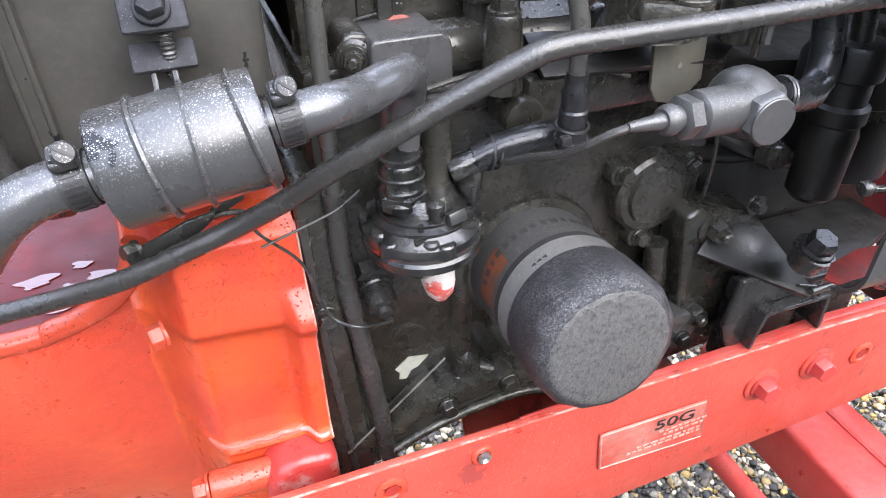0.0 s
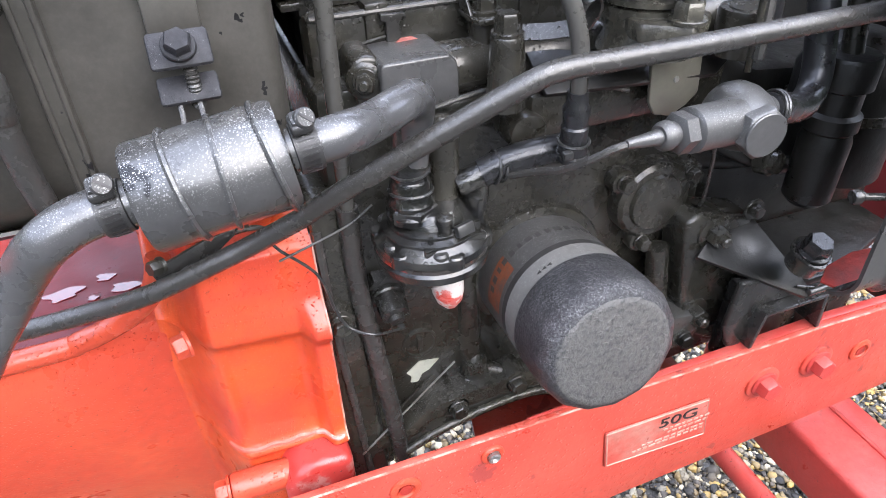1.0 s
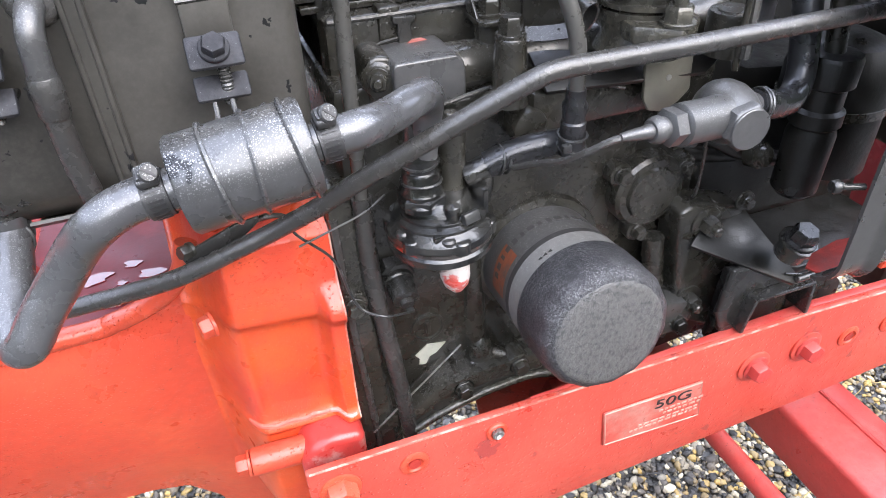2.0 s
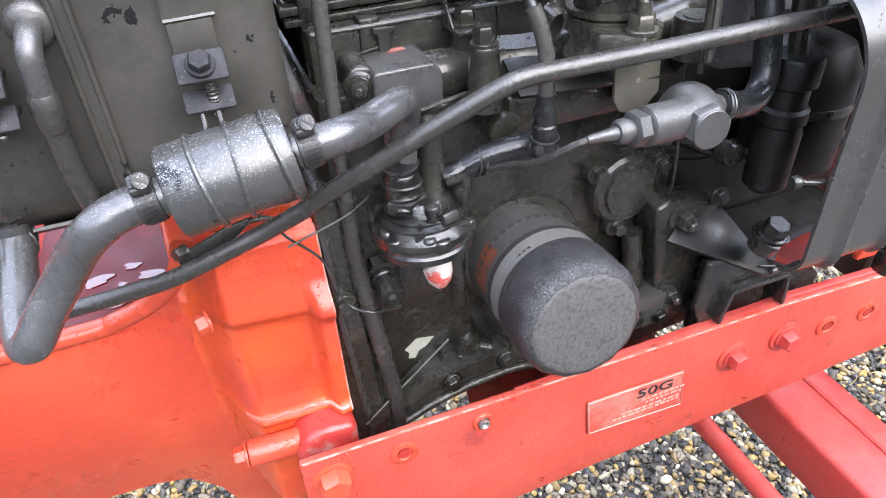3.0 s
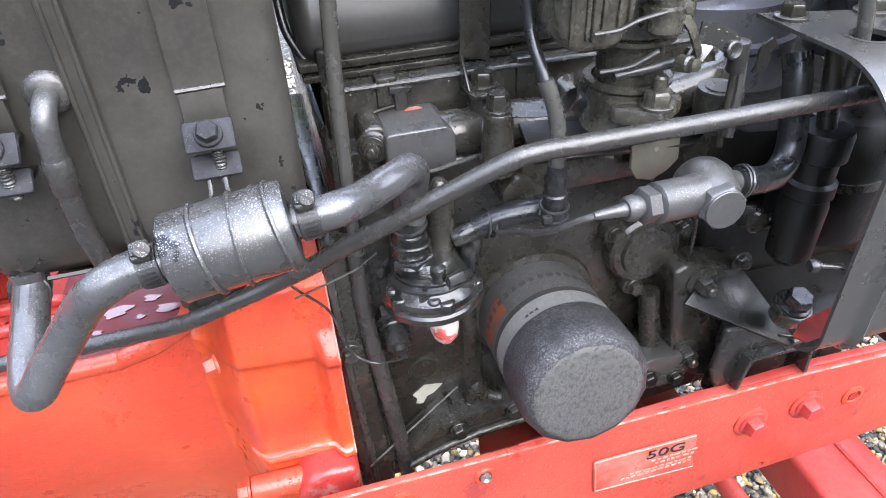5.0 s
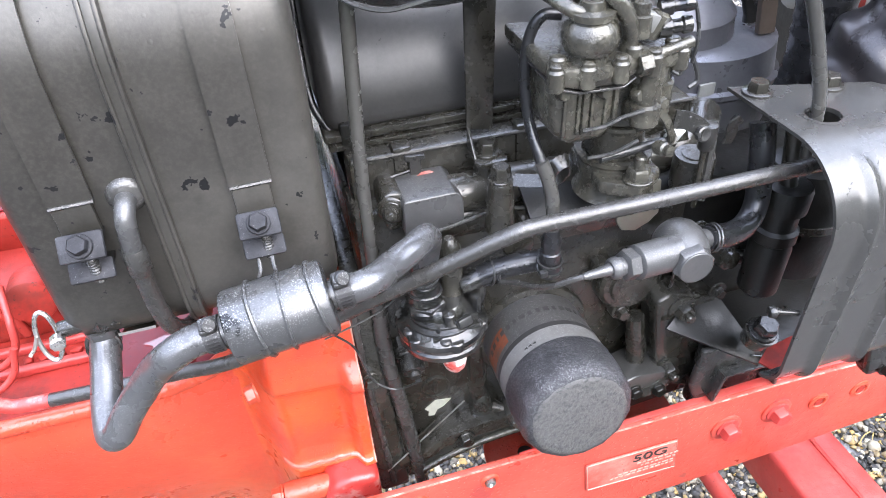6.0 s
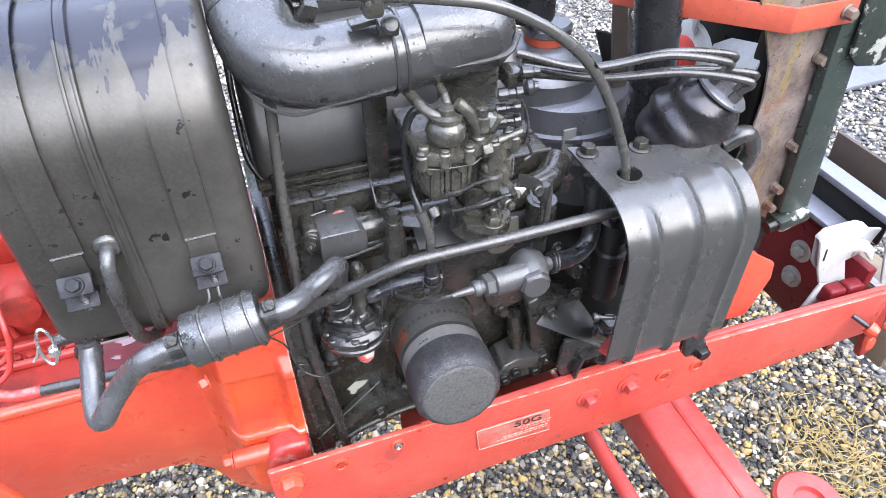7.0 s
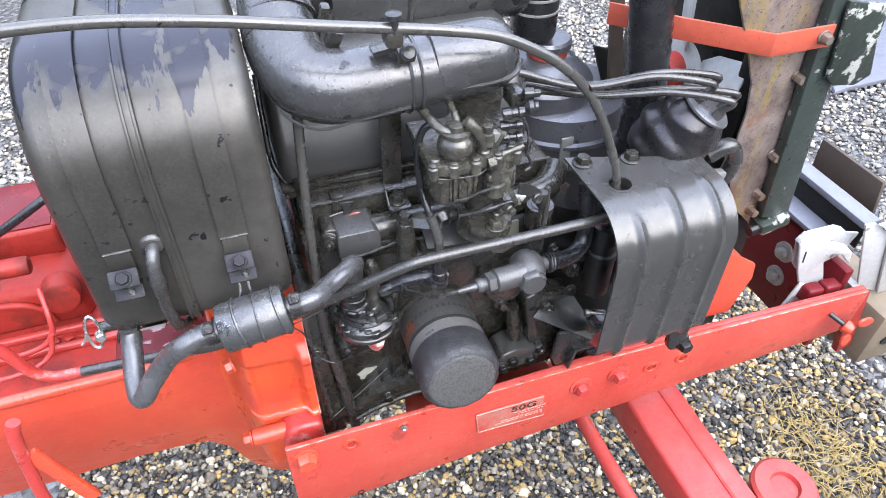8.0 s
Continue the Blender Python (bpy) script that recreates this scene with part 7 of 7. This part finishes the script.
for g in (79, -9, -98, 172):
    bl = prism([(-0.018, 0.026), (0.018, 0.026), (0.028, 0.044), (0.031, 0.084), (0.026, 0.090), (-0.023, 0.090), (-0.028, 0.084), (-0.026, 0.044)], 0.003, (0, 0, 0), (1, 0, 0), (0, 1, 0), 0.001)
    m = Matrix.Translation(FH) @ Matrix.Rotation(radians(g), 4, "X") @ Matrix(((0, 0, 1, 0), (1, 0, 0, 0), (0, 1, 0, 0), (0, 0, 0, 1))) @ Matrix.Rotation(radians(-28), 4, "Y")
    bmesh.ops.transform(bl, matrix=m, verts=bl.verts)
    part("blade", bl, FAN, fan)
# ================= FRONT END =================
gus = thing("frame_gusset", "red painted steel gusset plate on the rail", "bracket")
part("plate", xz([(0.500, 0.80), (0.546, 0.768), (0.550, 0.745), (0.535, 0.693), (0.46, 0.697), (0.49, 0.76)], 0.018, 0.024, 0.0015), RED, gus)
part("flange", prism([(0, 0), (0.048, -0.012), (0.050, -0.020), (0, -0.008)], 0.06, (0.500, 0.08, 0.80), (1, 0, -0.55), (0, 0, 1), 0.001), RED, gus)
cross = thing("front_crossmember", "red crossmember darkened for shade, with two washers", "crossmember")
# The plate's dark red stands for the shade it sits in.
part("plate", box((0.735, 0.33, 0.61), (0.014, 0.60, 0.15), 0.003), WET_SHADE_RED, cross)
for y, z in ((0.1232, 0.640), (0.1200, 0.596)):
    part("washer", lathe((0.7275, y, z), (-1, 0, 0), [(0, 0.0155), (0.003, 0.0155), (0.0035, 0.0145), (0.0035, 0.0085), (0.001, 0.0085), (0.001, 0.0001)], 26), STEEL_SATIN, cross)
    part("nut", lathe((0.7240, y, z), (-1, 0, 0), [(0, 0.0085), (0.008, 0.0085), (0.009, 0.0068)], 6), STEEL_SATIN, cross)
wing = thing("wing_bolt", "red painted wing bolt on the rail end", "bolt")
part("stud", cyl((0.690, 0.0, 0.652), (0.702, -0.022, 0.645), 0.0034, seg=12), STEEL_DARK, wing, "rusty steel stud")
part("hub", lathe((0.699, -0.017, 0.6465), (0.45, -0.82, -0.28), [(0, 0.0085), (0.004, 0.0088), (0.011, 0.0068), (0.012, 0.0045), (0.0122, 0.0001)], 20), RED, wing)
for cx, cz, ln, wd, tilt in ((0.722, 0.652, 0.013, 0.0075, 12), (0.704, 0.624, 0.012, 0.0075, 75)):
    ct, st = math.cos(radians(tilt)), math.sin(radians(tilt))
    out = [(ln * math.cos(g) * ct + wd * math.sin(g) * st, -ln * math.cos(g) * st + wd * math.sin(g) * ct) for g in [2 * math.pi * k / 20 for k in range(20)]]
    part("wing", prism(out, 0.004, (cx, -0.024, cz), (1, 0, 0), (0, 0, 1), 0.0012), RED, wing)
lampb = thing("lamp_bracket", "white painted bent steel bracket", "bracket")
part("back_plate", xz([(0.6382, 0.751), (0.645, 0.760), (0.6903, 0.759), (0.7039, 0.7525), (0.7192, 0.7398), (0.7420, 0.7330), (0.7300, 0.7000), (0.7000, 0.6900), (0.6600, 0.6950), (0.6480, 0.7100)], 0.0500, 0.0540, 0.0016, 3), WHITE, lampb)
part("front_arm", xz([(0.6488, 0.7043), (0.6300, 0.7540), (0.6345, 0.7575), (0.6445, 0.7550), (0.6648, 0.7528), (0.7094, 0.7322), (0.7300, 0.7130), (0.7360, 0.6930), (0.7294, 0.6969), (0.7136, 0.7136), (0.6900, 0.7220), (0.6855, 0.7126), (0.7120, 0.6560), (0.6955, 0.6602), (0.6613, 0.6800)], 0.0380, 0.0420, 0.0016, 3), WHITE, lampb)
part("fold", xz([(0.6320, 0.7530), (0.6360, 0.7590), (0.6900, 0.7460), (0.6880, 0.7420), (0.6500, 0.7530)], 0.0420, 0.0505, 0.0012), WHITE, lampb)
part("foot", xz([(0.6560, 0.6860), (0.6830, 0.6777), (0.6760, 0.6537), (0.6660, 0.6354), (0.6410, 0.6410), (0.6470, 0.6560)], 0.0320, 0.0360, 0.0015, 3), WHITE, lampb)
part("slot", tube([(0.6450, 0.0375, 0.7400), (0.6480, 0.0375, 0.7220)], 0.0010, 6), INK, lampb, "dark cut slot")
for x, z, w in ((0.6720, 0.6720, 0.026), (0.7000, 0.6700, 0.026)):
    part("red_clamp", box((x, 0.026, z), (w, 0.018, 0.022), 0.004, (0, 6, 0), 3), WET_SHADE_RED, lampb, "dark red clamp block")
grille = thing("front_cowl", "white and blue-grey folded sheet metal front cowl", "cowl")
part("upper_lip", box((0.757, 0.165, 0.742), (0.026, 0.23, 0.010), 0.002), BLUEGREY, grille)
part("web", box((0.749, 0.165, 0.722), (0.004, 0.23, 0.034), 0.001), DARK, grille)
part("lower_lip", box((0.734, 0.170, 0.703), (0.034, 0.21, 0.008), 0.002), BLUEGREY, grille)
part("side_panel", xz([(0.7180, 0.7660), (0.7347, 0.7645), (0.7663, 0.7400), (0.8350, 0.6300), (0.8122, 0.6205), (0.7726, 0.6394), (0.7420, 0.7100)], 0.0330, 0.0365, 0.001), WHITE, grille)
part("front_panel", xz([(0.7360, 0.7650), (0.8200, 0.7600), (0.8500, 0.6200), (0.8120, 0.6200), (0.7680, 0.7390)], 0.0280, 0.0325, 0.001), WHITE, grille)
part("inner_angle", prism([(0, 0), (0.012, 0.0), (0.012, 0.11), (0.0, 0.11)], 0.004, (0.7560, 0.018, 0.6455), (1, 0, 0), (0, 1, 0.02), 0.001), STEEL_SATIN, grille, "rusty pale angle strip")
solid("blue_sheet", prism([(0, 0), (0.075, 0.012), (0.25, 0.017), (0.48, 0.02), (1.35, 0.84), (0.78, 0.88), (0.13, 0.18)], 0.02, (2.00, 1.136, 0.093), (1, 0, 0), (0, 1, 0), 0.006, 2), BLUEGREY, "pale blue grey sheet lying on the gravel", "sheet")
solid("brown_board", prism([(0, 0), (0.118, -0.006), (0.120, 0.048), (0.008, 0.049)], 0.006, (0.828, 0.100, 0.700), (0.0, 1, 0), (0.0, 0, 1), 0.001), CARD, "plain brown board standing behind the cowl", "board")
bump_w = thing("front_bumper", "weathered wooden front bumper beam", "bumper")
part("beam", box((0.822, 0.16, 0.565), (0.06, 0.34, 0.10), 0.006), WOOD, bump_w)
part("end_plate", xz([(0.7430, 0.6650), (0.7600, 0.6600), (0.7900, 0.5400), (0.7680, 0.5300), (0.7500, 0.5900)], 0.0080, 0.0200, 0.003), DIRTY_SHADE_RED, bump_w)
part("bolt_hole", lathe((0.822, -0.0105, 0.560), FRONT, [(0, 0.008), (0.0015, 0.008), (0.0015, 0.005), (0.0003, 0.0001)], 16), DARK, bump_w)


def straw_patch(cx, cy, rx, ry, count, seed):
    """Dry stalks lying criss-cross over the pebbles, joined."""
    rr = random.Random(seed)
    bm2 = bmesh.new()
    for _ in range(count):
        x, y = cx + rr.gauss(0, rx), cy + rr.gauss(0, ry)
        g, ln = rr.uniform(0, 6.28), rr.uniform(0.02, 0.045)
        d = Vector((math.cos(g), math.sin(g), 0))
        q = Vector((x, y, GZ + 0.006))
        side = Vector((-d.y, d.x, 0)) * rr.uniform(-0.004, 0.004)
        tube([q, q + d * ln * 0.5 + side + UP * rr.uniform(0, 0.012), q + d * ln + UP * rr.uniform(-0.002, 0.006)], rr.uniform(0.0006, 0.0012), 4, 3, bm2)
    return tagged(new("dry_grass", mesh_of("dry_grass", bm2, STRAW)), "dry yellow straw lying on the gravel", "straw", kind="stuff")


straw_patch(0.98, 0.02, 0.06, 0.09, 430, 11)
straw_patch(0.70, -0.05, 0.10, 0.08, 90, 12)
